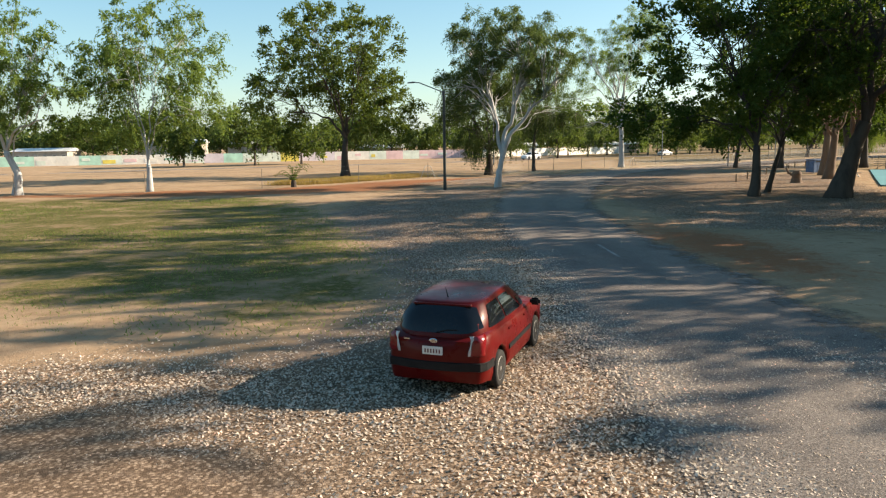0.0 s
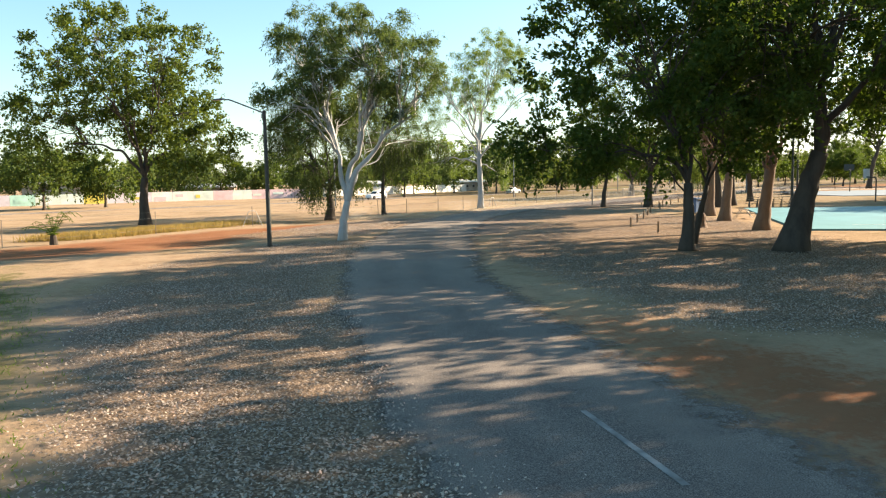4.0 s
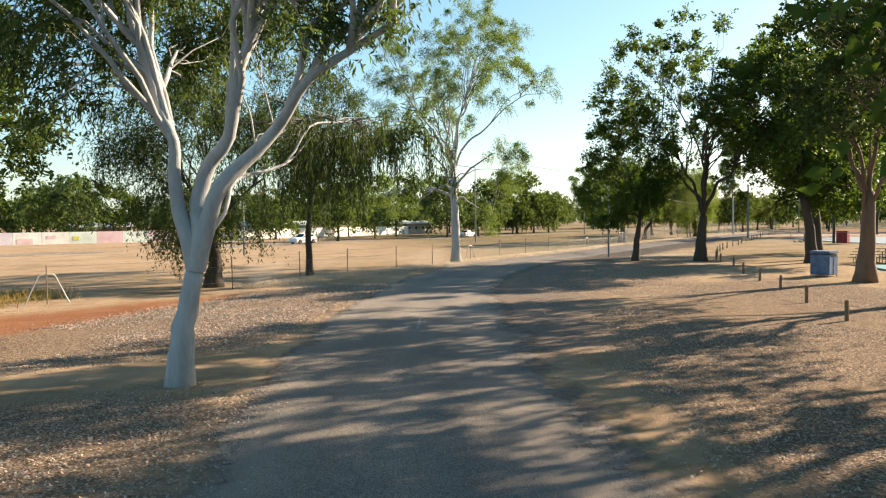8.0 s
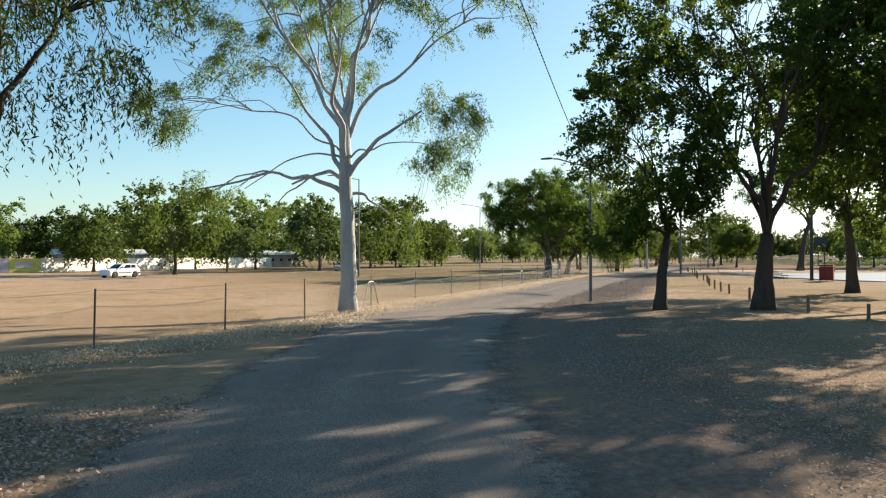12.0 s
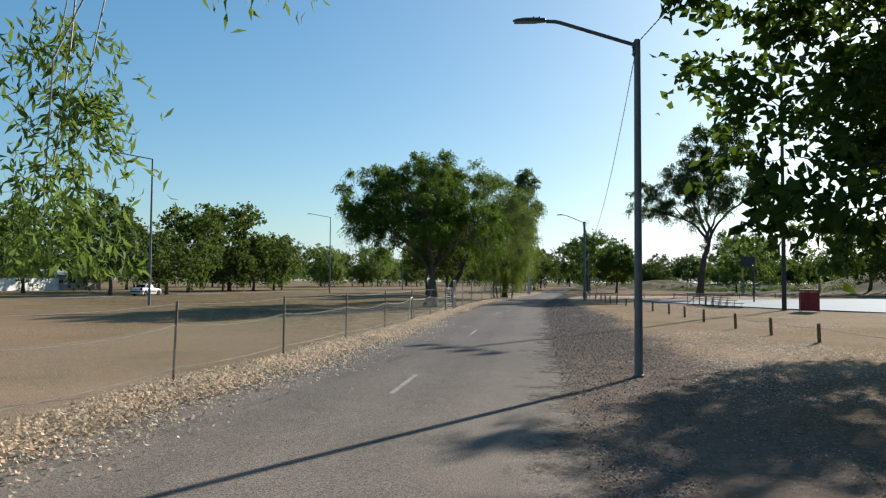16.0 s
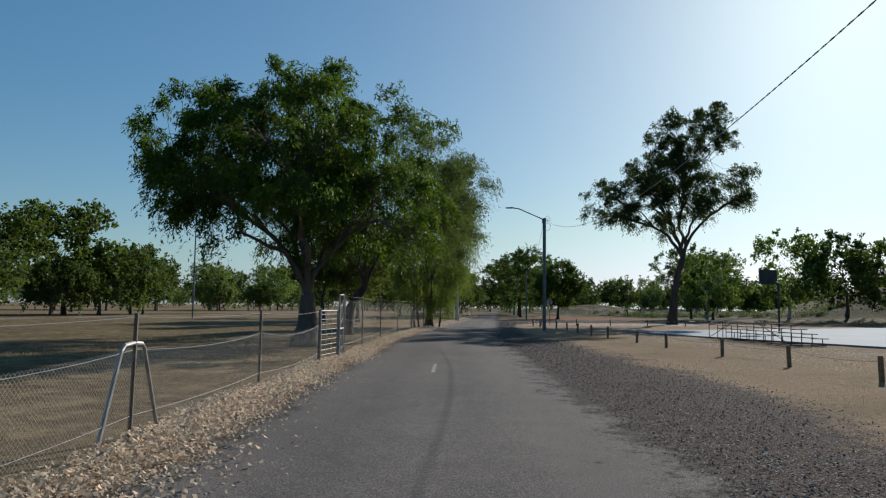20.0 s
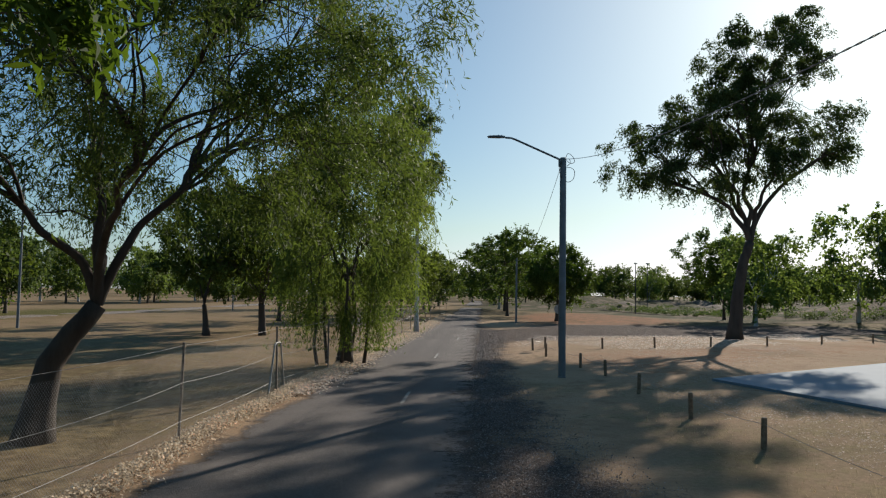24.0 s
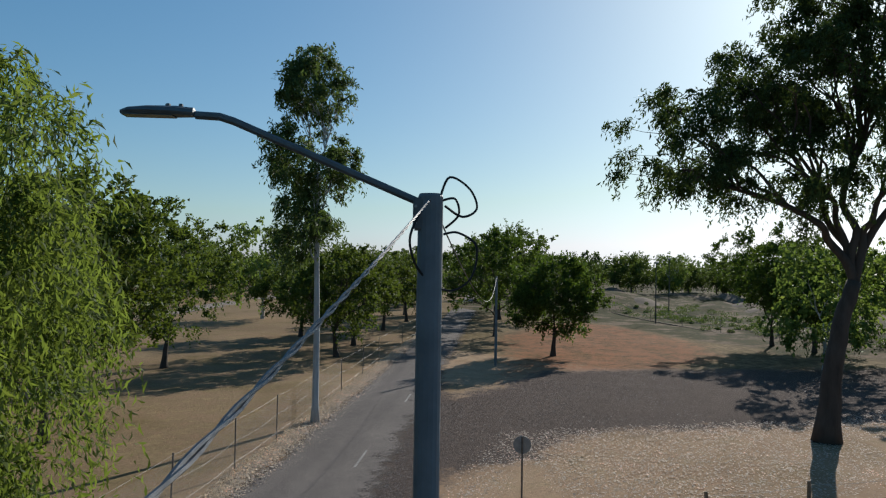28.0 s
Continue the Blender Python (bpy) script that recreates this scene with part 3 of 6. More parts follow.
    ca.data.foreach_set("color", np.array(wear, np.float32).reshape(-1))
    return tagged(link(name, me), label, category, kind=kind)


def densify(line, step):
    out = []
    for a, b in zip(line[:-1], line[1:]):
        k = max(1, int(np.hypot(b[0] - a[0], b[1] - a[1]) / step))
        out += [a + (b - a) * i / k for i in range(k)]
    return out + [line[-1]]


lane = np.array(densify(ROAD_LINE, 0.6))
to_fence, _ = near_line(lane[:, 0], lane[:, 1], np.array(FENCE))
lane_left = np.where((lane[:, 0] > 26) & (lane[:, 0] < 150), np.clip(to_fence - 0.75, lane[:, 2], lane[:, 2] + 1.7), lane[:, 2])
lane_left = np.convolve(np.pad(lane_left, 4, mode="edge"), np.ones(9) / 9, "valid")
# the lane is painted paler where dust lies and the sun strikes it
strip("road", lane, ASPHALT, "worn grey asphalt lane with ragged crumbling edges", "road", 0.01, 0.2, 3, left=lane_left, dust_sun=np.interp(lane[:, 1], [20, 45, 85, 103, 114], [0.35, 0.95, 0.95, 0.8, 0.0]))
STREET = [(-160, 60, 3.6), (-60, 120, 3.6), (-5, 152, 3.6), (22, 171, 3.6), (45, 187.5, 3.6), (72, 207, 3.6), (100, 229, 3.6), (133, 254, 3.6), (220, 330, 3.6)]
strip("road_far", densify(np.array(smooth_line(STREET, 8)), 3), ASPHALT, "grey asphalt street beyond the fenced field", "road", 0.01, 0.2, 5)

# ---- trees ----
def bend_path(a, b, rng, n=5, sag=0.0, wob=0.06, lift=None):
    """A crooked way from a to b; it leaves a in the way of lift, then turns to b."""
    a, b = np.array(a, float), np.array(b, float)
    L = np.linalg.norm(b - a)
    c = (a + b) / 2 if lift is None else a + np.array(lift) * L * 0.5
    out = []
    for i in range(n + 1):
        u = i / n
        p = (1 - u) ** 2 * a + 2 * u * (1 - u) * c + u * u * b
        p = p + rng.normal(size=3) * L * wob * math.sin(math.pi * u) * 0.6
        p[2] -= sag * L * u * u * (1 - u) * 2
        out.append(p)
    return out


def crown_tips(rng, n, lobes, floor_z, shell=0.55, lumps=7):
    """Points in a crown made of one or more lumpy ellipsoids (centre, radii)."""
    vol = np.array([np.prod(r) ** 0.8 for c, r in lobes])
    out = []
    shape = [(unit(rng.normal(size=(lumps, 3))), rng.uniform(-0.32, 0.28, lumps)) for _ in lobes]
    while len(out) < n:
        w = rng.choice(len(lobes), p=vol / vol.sum())
        centre, rad = lobes[w]
        dirs, amp = shape[w]
        d = unit(rng.normal(size=3))
        r = rng.uniform(0.15, 1) ** shell
        k = 1 + float(np.sum(amp * np.clip((dirs @ d - 0.45) / 0.55, 0, 1)))
        p = np.array(centre) + d * r * k * np.array(rad)
        if p[2] < floor_z:
            continue
        out.append(p)
    return np.array(out)


def sprigs(rng, pts, middle, leaves, cluster, leaf, style, leafm, floor_z):
    """Leaves along short sprigs: hanging (gum, weep) or spreading (broad) about each twig's end."""
    droop, reach, per = {"gum": (0.85, 1.55, 12), "weep": (1.25, 2.9, 18), "broad": (0.25, 1.35, 11)}[style]
    ns = max(3, leaves // per)
    k = max(2, leaves // ns)
    m = len(pts) * ns
    own = np.repeat(np.arange(len(pts)), ns)
    size = rng.uniform(0.6, 1.25, len(pts))[own][:, None]
    o = pts[own] + unit(rng.normal(size=(m, 3))) * rng.uniform(0, 1, (m, 1)) ** 0.5 * cluster * size * (1.0, 1.0, 0.7)
    outw = unit(pts[own] - middle)
    d0 = unit(outw * 0.55 + rng.normal(size=(m, 3)) * 0.55 + (0, 0, {"gum": 0.1, "weep": -0.5, "broad": 0.25}[style]))
    L = cluster * reach * rng.uniform(0.55, 1.2, (m, 1)) * size
    which = np.repeat(np.arange(m), k)
    u = ((np.tile(np.arange(k), m) + rng.uniform(0, 1, m * k)) / k)[:, None]
    d, ll = d0[which], L[which]
    c = o[which] + d * ll * u * (1 - 0.35 * droop * u)
    c[:, 2] -= (droop * ll * u * u * 0.7)[:, 0]
    run = unit(d * (1 - 0.7 * droop * u) + np.array((0, 0, -1.0)) * droop * 1.4 * u)
    n = len(c)
    c = c + rng.normal(size=(n, 3)) * leaf[0] * 0.32
    axis = unit(run * 0.8 + rng.normal(size=(n, 3)) * (0.75 if style == "broad" else 0.45))
    c[:, 2] = np.maximum(c[:, 2], floor_z)
    s = rng.uniform(0.7, 1.3, n)
    return quads_mesh("crown", leaf_quads(rng, c, axis, leaf[0] * s, leaf[1] * s), leafm)


def tree(name, x, y, trunk, centre, rad, label, leafm, barkm, seed=0, r0=0.35, limbs=5, subs=24, tips=150, leaves=60, leaf=(0.24, 0.08), style="gum",
         floor_z=2.0, cluster=0.6, group="", shell=0.55, spread=0.55, flare=1.5, low=(), aim=None, leader=0.0, stout=1.0, extra=(), twigs=True, lobes=None, stems=()):
    """A tree: trunk points (with the last as the fork), limbs to groups of twigs in the crown, and leaves in hanging or spreading clumps.
    centre and rad (or several lobes) give the crown about the tree's foot; low: further limb ends lower on the trunk."""
    rng = np.random.default_rng(seed + 11)
    root = thing(name, (x, y, 0), label, "tree", group)
    trunk = [np.array(p, float) for p in trunk]
    H = trunk[-1][2]
    path, radii = [], []
    for a, b in zip(trunk[:-1], trunk[1:]):
        for k in range(4):
            path.append(a + (b - a) * k / 4)
    path.append(trunk[-1])
    for p in path:
        u = max(p[2], 0) / max(H, 0.1)
        radii.append(r0 * (1 - 0.38 * u) * (1 + (flare - 1) * math.exp(-max(p[2], 0) / (r0 * 1.3))))
    path = [p + rng.normal(size=3) * np.array((1, 1, 0)) * r0 * (0.05 if 0 < i < len(path) - 1 else 0) for i, p in enumerate(path)]
    path[0] = path[0] - np.array((0, 0, 0.25))
    Build().tube(path, radii, 12).part("trunk", barkm, root, smooth=True)
    for sx, sy, tx, ty, tz in stems:
        way = bend_path((sx, sy, -0.1), (tx, ty, tz), rng, 6, 0, 0.03)
        Build().tube(way, list(np.linspace(r0 * 0.26, r0 * 0.1, 7)), 8).part("stem", barkm, root, smooth=True)
    pts = crown_tips(rng, tips, lobes or [(centre, rad)], floor_z, shell)
    for l in low:
        l = np.array(l, float)
        out = unit(l * (1, 1, 0))
        pts = np.concatenate([pts, l + out * rng.uniform(0.2, 2.6, (7, 1)) + rng.normal(size=(7, 3)) * (0.7, 0.7, 0.45) + (0, 0, -0.3)])
    if extra:
        pts = np.concatenate([pts, np.array(extra, float)])
    tips = len(pts)
    fork = trunk[-1]
    # limb heads: spread over the crown by farthest-point choice
    heads = [pts[rng.integers(len(pts))]]
    for _ in range(limbs - 1):
        d = np.min([np.linalg.norm((pts - h) * (1, 1, 0.6), axis=1) for h in heads], axis=0)
        heads.append(pts[int(np.argmax(d + rng.uniform(0, 0.8, len(pts))))])
    heads = [fork + (h - fork) * spread for h in heads]
    if aim:
        heads = [np.array(h, float) for h in aim]
        limbs = len(heads)
    heads += [np.array(l, float) for l in low]
    nodes = [pts[i] for i in rng.choice(len(pts), subs, replace=False)] + [np.array(l, float) * (1.18, 1.18, 1.0) for l in low]
    own = [int(np.argmin([np.linalg.norm(s - h) for h in heads])) for s in nodes]
    nodes = [heads[o] + (s - heads[o]) * 0.62 for s, o in zip(nodes, own)]
    tip_own = [int(np.argmin([np.linalg.norm(p - s) for s in nodes])) for p in pts]
    rl = radii[-1]
    rank = list(np.argsort(np.argsort([h[2] for h in heads[:limbs]])))
    for i, h in enumerate(heads):
        at = fork if i < limbs else path[int(len(path) * 0.72)]
        if leader and i < limbs:
            at = path[int((len(path) - 1) * (1 - leader * (1 - rank[i] / max(1, limbs - 1))))]
        mine = [j for j, o in enumerate(own) if o == i]
        r1 = rl * (0.74 if limbs < 4 else 0.55) * rng.uniform(0.85, 1.1) * (stout if i < limbs else 0.45)
        b = Build()
        out = (h - at) * (1, 1, 0)
        lift = np.array((0.35 * out[0], 0.35 * out[1], 0.0)) / (np.linalg.norm(h - at) + 1e-6) + (0, 0, 0.9 if not leader else 0.62)
        main = bend_path(at, h, rng, 7, 0, 0.035, lift)
        fine = smooth_line(main, 3)
        b.tube(fine, list(np.linspace(r1, r1 * 0.3, len(fine))), 9, False)
        for j in mine:
            k = rng.integers(4, 8)
            sub = bend_path(main[k], nodes[j], rng, 5, 0.0, 0.05, unit(np.array(nodes[j]) - main[k]) * 0.7 + (0, 0, 0.35))
            r2 = max(0.02, r1 * 0.4)
            fine = smooth_line(sub, 2)
            b.tube(fine, list(np.linspace(r2, r2 * 0.45, len(fine))), 5, False)
            for q in range(len(pts)):
                if tip_own[q] == j and twigs:
                    s0 = sub[rng.integers(3, 6)]
                    tw = bend_path(s0, pts[q], rng, 3, 0.25 if style != "broad" else 0.0, 0.08)
                    b.tube(tw, list(np.linspace(max(0.014, r2 * 0.36), 0.008, 4)), 3, False)
        b.part("limb", barkm, root, smooth=True)
    link("crown", sprigs(rng, pts, np.array(centre, float), leaves, cluster, leaf, style, leafm, floor_z * 0.35), root)
    return root


def curtain(root, clumps, leafm, barkm, seed, strands=16, leaf=(0.22, 0.03)):
    """Long strands of narrow leaves hanging from thin twigs; clumps: (x, y, z of the twig, half breadth, length) about the tree's foot."""
    rng = np.random.default_rng(seed)
    pos, run = [], []
    for x, y, z, wide, drop in clumps:
        b, hub = Build(), np.array((x, y, z))
        for _ in range(strands):
            top = hub + rng.normal(size=3) * (wide * 0.55, wide * 0.55, 0.16)
            L = drop * rng.uniform(0.5, 1.1)
            lean = rng.normal(size=2) * 0.16
            way = [hub + (0, 0, 0.15), top] + [top + np.array((lean[0] * L * u, lean[1] * L * u, -L * u)) for u in (0.35, 0.7, 1.0)]
            b.tube(way, [0.016, 0.011, 0.006, 0.005, 0.004], 3, False)
            u = rng.uniform(0.02, 1.05, int(34 * L))
            p = top + np.stack([lean[0] * L * u, lean[1] * L * u, -L * u], -1)
            pos.append(p + rng.normal(size=p.shape) * (0.07, 0.07, 0.03))
            run.append(np.stack([rng.normal(size=len(u)) * 0.3, rng.normal(size=len(u)) * 0.3, np.full(len(u), -1.0)], -1))
        b.part("hanging_branch", barkm, root)
    pos, run = np.concatenate(pos), unit(np.concatenate(run))
    s = rng.uniform(0.7, 1.25, len(pos))
    link("hanging_foliage", quads_mesh("hanging_foliage", leaf_quads(rng, pos, run, leaf[0] * s, leaf[1] * s), leafm), root)


# the white-barked gum with three stems by the lane
lane_gum = tree("gum_tree", 6.04, 61.45, [(0, 0, 0), (0.12, 0, 1.3), (0.4, -0.08, 2.6)], (1.0, 0.5, 10.4), (6.8, 6.5, 5.2), "smooth white-barked gum with three stems and a drooping crown",
     LEAF_GUM, BARK_WHITE, 1, 0.31, 3, 40, 260, 280, (0.22, 0.05), "gum", 5.0, 0.6, lobes=(((-3.0, 0.8, 9.4), (3.2, 3.2, 2.9)), ((-0.2, 0.2, 12.6), (4.2, 4.2, 3.2)), ((3.6, -0.8, 10.8), (3.0, 3.0, 4.0)), ((1.0, 3.6, 9.4), (3.0, 3.0, 2.6)), ((1.0, -3.2, 11.5), (3.0, 2.8, 2.6))), flare=1.25, stout=1.7, aim=((-0.7, 0.2, 7.6), (2.1, -0.6, 8.4), (4.7, -1.4, 8.0)), low=((5.4, 4.9, 6.7), (3.0, 4.2, 6.4)))
# strands coloured darker than the crown and stems, painting in the shade beneath it
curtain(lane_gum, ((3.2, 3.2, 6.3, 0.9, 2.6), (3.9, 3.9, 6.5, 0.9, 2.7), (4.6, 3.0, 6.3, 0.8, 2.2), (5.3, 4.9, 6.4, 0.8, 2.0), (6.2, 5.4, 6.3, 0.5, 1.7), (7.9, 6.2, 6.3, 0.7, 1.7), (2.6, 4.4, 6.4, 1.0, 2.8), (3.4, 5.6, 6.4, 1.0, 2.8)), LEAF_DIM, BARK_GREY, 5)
# the tall white gum at the bend of the fence
tree("gum_tree", 26.75, 103.85, [(0, 0, 0), (0.0, 0, 3.2), (-0.15, 0, 6.2), (-0.2, 0, 9.4)], (-0.1, 0, 16.0), (9.2, 9.0, 8.2), "tall white-barked gum with a straight trunk beside the fence",
     LEAF_LIGHT, BARK_WHITE, 2, 0.40, 13, 64, 250, 400, (0.17, 0.038), "gum", 6.6, 0.6, lobes=(((2.4, -0.6, 19.4), (5.3, 5.3, 3.6)), ((5.6, -1.8, 15.4), (3.2, 3.2, 3.0)), ((-3.4, 1.1, 17.5), (3.8, 3.8, 3.2)), ((-5.0, 1.5, 13.0), (3.0, 3.0, 2.9)), ((4.0, -2.4, 8.8), (2.3, 2.3, 1.9)), ((-7.2, 4.6, 9.8), (2.4, 2.2, 1.8)), ((0.6, 5.2, 14.5), (3.6, 3.2, 3.6)), ((-0.8, -5.0, 15.0), (3.4, 3.0, 3.2))), spread=0.72, leader=0.38, shell=0.5, flare=1.35, low=((3.2, -2.1, 7.9), (-6.8, 4.4, 10.2), (-4.2, 2.7, 5.9)),
     extra=((3.1, 0, 4.7), (3.3, -0.1, 4.0), (3.1, 0.1, 3.4), (3.0, 0, 2.9), (4.6, -0.4, 6.6), (5.4, -0.6, 6.7), (-3.1, 2.0, 4.8), (-5.0, 3.2, 5.7), (2.7, -1.7, 7.0)))
# the slender dark gum on the fence line, and the dense drooping tree beside it
tree("gum_tree", 12.95, 93.2, [(0, 0, 0), (-0.1, 0, 3.0), (0.2, 0, 5.6)], (0.6, 0, 11.2), (4.4, 4.4, 5.0), "slender dark-stemmed gum with hanging leaves on the fence line",
     LEAF_DIM, BARK_DARK, 3, 0.24, 4, 30, 120, 190, (0.22, 0.05), "weep", 5.8, 0.55, spread=0.6, aim=((-1.4, 0, 10), (0.6, 0.4, 10.5), (2.4, 0, 9.6)))
tree("weeping_tree", 6.8, 88.2, [(0, 0, 0), (0.1, 0, 1.5), (0, 0, 2.6)], (0, 0, 6.8), (4.2, 4.2, 5.0), "dense weeping tree with leaves hanging nearly to the ground",
     LEAF_DIM, BARK_DARK, 4, 0.46, 6, 34, 250, 170, (0.24, 0.058), "weep", 2.0, 0.7, shell=0.5, lobes=(((-1.2, 0.3, 9.8), (4.6, 4.4, 3.4)), ((1.9, -0.4, 4.6), (2.2, 2.2, 2.2)), ((-1.8, -1.2, 4.4), (2.2, 2.2, 2.0)), ((3.4, 0.2, 9.2), (2.2, 2.2, 2.2)), ((-4.0, 0.6, 7.6), (2.4, 2.4, 2.6))))
# trees on the left of the field
tree("spreading_tree", -11.0, 89.3, [(0, 0, 0), (0, 0, 2.6), (0.2, 0, 4.6)], (0, 0, 13.0), (9.8, 9.6, 8.4), "large spreading tree with gold-tinged leathery leaves and dark trunk",
     LEAF_GOLD, BARK_DARK, 5, 0.50, 7, 50, 320, 143, (0.28, 0.16), "broad", 4.0, 0.95, lobes=(((-1.6, 0.4, 15.8), (8.6, 9.0, 5.4)), ((4.6, -0.9, 8.8), (5.2, 6.0, 3.8)), ((-7.6, 1.8, 10.2), (4.8, 5.6, 4.6)), ((1.0, 3.5, 11.5), (6.5, 6.5, 5.0))), shell=0.42)
tree("gum_tree", -24.2, 61.6, [(0, 0, 0), (0.05, 0, 1.4), (0, 0, 2.4)], (0, 0, 11.0), (6.2, 6.2, 6.6), "pale-stemmed gum with a light green crown behind the fence",
     LEAF_LIGHT, BARK_WHITE, 6, 0.30, 5, 36, 260, 110, (0.28, 0.095), "gum", 4.2, 0.68, lobes=(((1.6, 0, 11.6), (5.6, 5.6, 5.0)), ((-3.2, 0, 10.2), (3.2, 4.0, 3.8)), ((4.4, 0.5, 7.9), (3.2, 3.4, 3.0)), ((-1.8, 0, 6.2), (2.6, 2.8, 2.2))), flare=1.2, aim=((-2.0, 0.3, 8.6), (0.9, 0.8, 9.8), (-0.4, -1.0, 9.4), (2.2, 0, 8.0)))
tree("gum_tree", -34.0, 58.5, [(0, 0, 0), (0.2, 0, 1.8), (-0.6, 0, 3.6)], (-1.0, 0, 10.4), (7.6, 6.5, 6.4), "pale-stemmed gum with long white limbs behind the fence",
     LEAF_LIGHT, BARK_WHITE, 7, 0.36, 5, 32, 230, 105, (0.27, 0.085), "gum", 4.5, 0.58, low=((5.5, -3.0, 8.6),))
# the dark grove by the courts
tree("shade_tree", 22.0, 46.55, [(0, 0, 0), (0.05, 0, 1.6), (0, 0, 3.4)], (-1.4, 0.3, 9.8), (8.4, 8.0, 5.8), "dark leafy shade tree with a low side limb",
     LEAF_DARK, BARK_DARK, 8, 0.34, 6, 44, 150, 176, (0.24, 0.145), "broad", 4.0, 0.9, shell=0.42, low=((-3.2, 0.5, 5.0),), lobes=(((-3.8, 0.8, 9.2), (5.6, 5.6, 4.6)), ((-6.8, 1.5, 6.2), (2.6, 2.6, 2.2)), ((1.6, -0.2, 8.6), (4.6, 5.0, 4.6)), ((-1.2, 2.0, 13.0), (5.6, 5.6, 3.2))))
tree("shade_tree", 24.2, 49.7, [(0, 0, 0), (0.35, 0, 1.4), (0.8, 0, 3.2)], (1.2, 0, 8.0), (4.2, 4.0, 3.6), "slim leaning shade tree beside a larger one",
     LEAF_DARK, BARK_DARK, 9, 0.20, 3, 16, 70, 150, (0.21, 0.12), "broad", 4.8, 0.7)
tree("shade_tree", 26.65, 44.98, [(0, 0, 0), (0.5, 0, 1.6), (1.1, 0.1, 3.6), (1.5, 0, 4.8)], (3.2, 0.6, 12.2), (8.8, 8.5, 7.2), "massive dark forked shade tree leaning towards the courts",
     LEAF_DARK, BARK_DARK, 10, 0.62, 4, 44, 190, 210, (0.24, 0.145), "broad", 5.2, 0.95, shell=0.42, aim=((-0.4, 0, 10.5), (2.6, 0.8, 10.5), (5.6, -0.6, 9.5)))
for i, (tx, ty, h, lean, r, w) in enumerate(((34.0, 57.5, 16.5, 0.7, 0.52, 5.4), (37.8, 67.7, 18.0, 0.5, 0.50, 6.4), (41.6, 76.0, 17.0, 0.2, 0.55, 4.0))):
    tree("shade_tree", tx, ty, [(0, 0, 0), (lean * 0.5, 0, 2.2), (lean, 0, 5.0)], (lean, 0, h * 0.7), (w, w, h * 0.34), "tall shade tree with a pale flared trunk by the bollards",
         LEAF_DIM, BARK_RED, 20 + i, r * 0.86, 6, 40, (80, 150, 46)[i], 190, (0.24, 0.145), "broad", (8.0, 5.0, 3.8)[i], 0.95, "grove by the courts", flare=1.55, leader=0.3)
round_shade = tree("shade_tree", 41.1, 98.5, [(0, 0, 0), (0.1, 0, 1.8), (0.45, 0, 3.6)], (0.5, 0, 8.0), (4.6, 4.6, 4.8), "dark round-crowned shade tree at the edge of the gravel",
     LEAF_DARK, BARK_DARK, 12, 0.30, 5, 34, 130, 170, (0.21, 0.125), "broad", 2.4, 0.7, shell=0.45, lobes=(((0.3, 0, 8.0), (4.4, 4.4, 4.4)), ((-2.4, 1.0, 3.9), (2.0, 2.0, 1.6))))
tree("shade_tree", 46.15, 96.6, [(0, 0, 0), (0.1, 0, 2.0), (0.3, 0, 3.8)], (0.8, 0, 13.2), (8.0, 7.6, 8.6), "large dark shade tree with several upright limbs by the bollards",
     LEAF_DARK, BARK_DARK, 13, 0.50, 6, 48, 200, 190, (0.22, 0.13), "broad", 4.8, 0.75, shell=0.45, flare=1.35, lobes=(((-1.0, 0.7, 14.5), (7.3, 7.3, 5.5)), ((3.0, -1.1, 10.0), (4.2, 4.2, 4.2)), ((-5.6, 2.2, 13.0), (3.4, 3.4, 3.4)), ((5.5, 1.0, 14.0), (5.0, 6.0, 5.0))))
# shade trees on the right, mostly out of view, added to cast shade on the lane
open_shade = tree("shade_tree", 42.0, 49.0, [(0, 0, 0), (0.3, 0, 1.8), (0.8, 0, 4.4)], (1.0, 0.6, 11.8), (8.6, 8.4, 7.0), "tall open-crowned shade tree, out of view, added to shade the lane",
                  LEAF_DARK, BARK_DARK, 11, 0.56, 5, 34, 170, 130, (0.33, 0.22), "broad", 4.6, 1.2, shell=0.42)
for m in (Matrix.Translation((33, 30.2, 0)) @ Matrix.Rotation(0.9, 4, 'Z') @ Matrix.Scale(1.1, 4), Matrix.Translation((53, 42, 0)) @ Matrix.Rotation(0.3, 4, 'Z'),
          Matrix.Translation((50, 29, 0)) @ Matrix.Rotation(4.1, 4, 'Z'), Matrix.Translation((34, 25.4, 0)) @ Matrix.Rotation(5.0, 4, 'Z')):
    copy_thing(open_shade, m)
# more copies, added where their shadows fall across the lane and its verge
for m in (Matrix.Translation((56, 94, 0)) @ Matrix.Rotation(1.3, 4, 'Z') @ Matrix.Scale(1.55, 4), Matrix.Translation((66, 104.8, 0)) @ Matrix.Rotation(3.3, 4, 'Z') @ Matrix.Scale(1.4, 4), Matrix.Translation((52.0, 90.5, 0)) @ Matrix.Rotation(2.2, 4, 'Z') @ Matrix.Scale(1.5, 4)):
    copy_thing(round_shade, m)
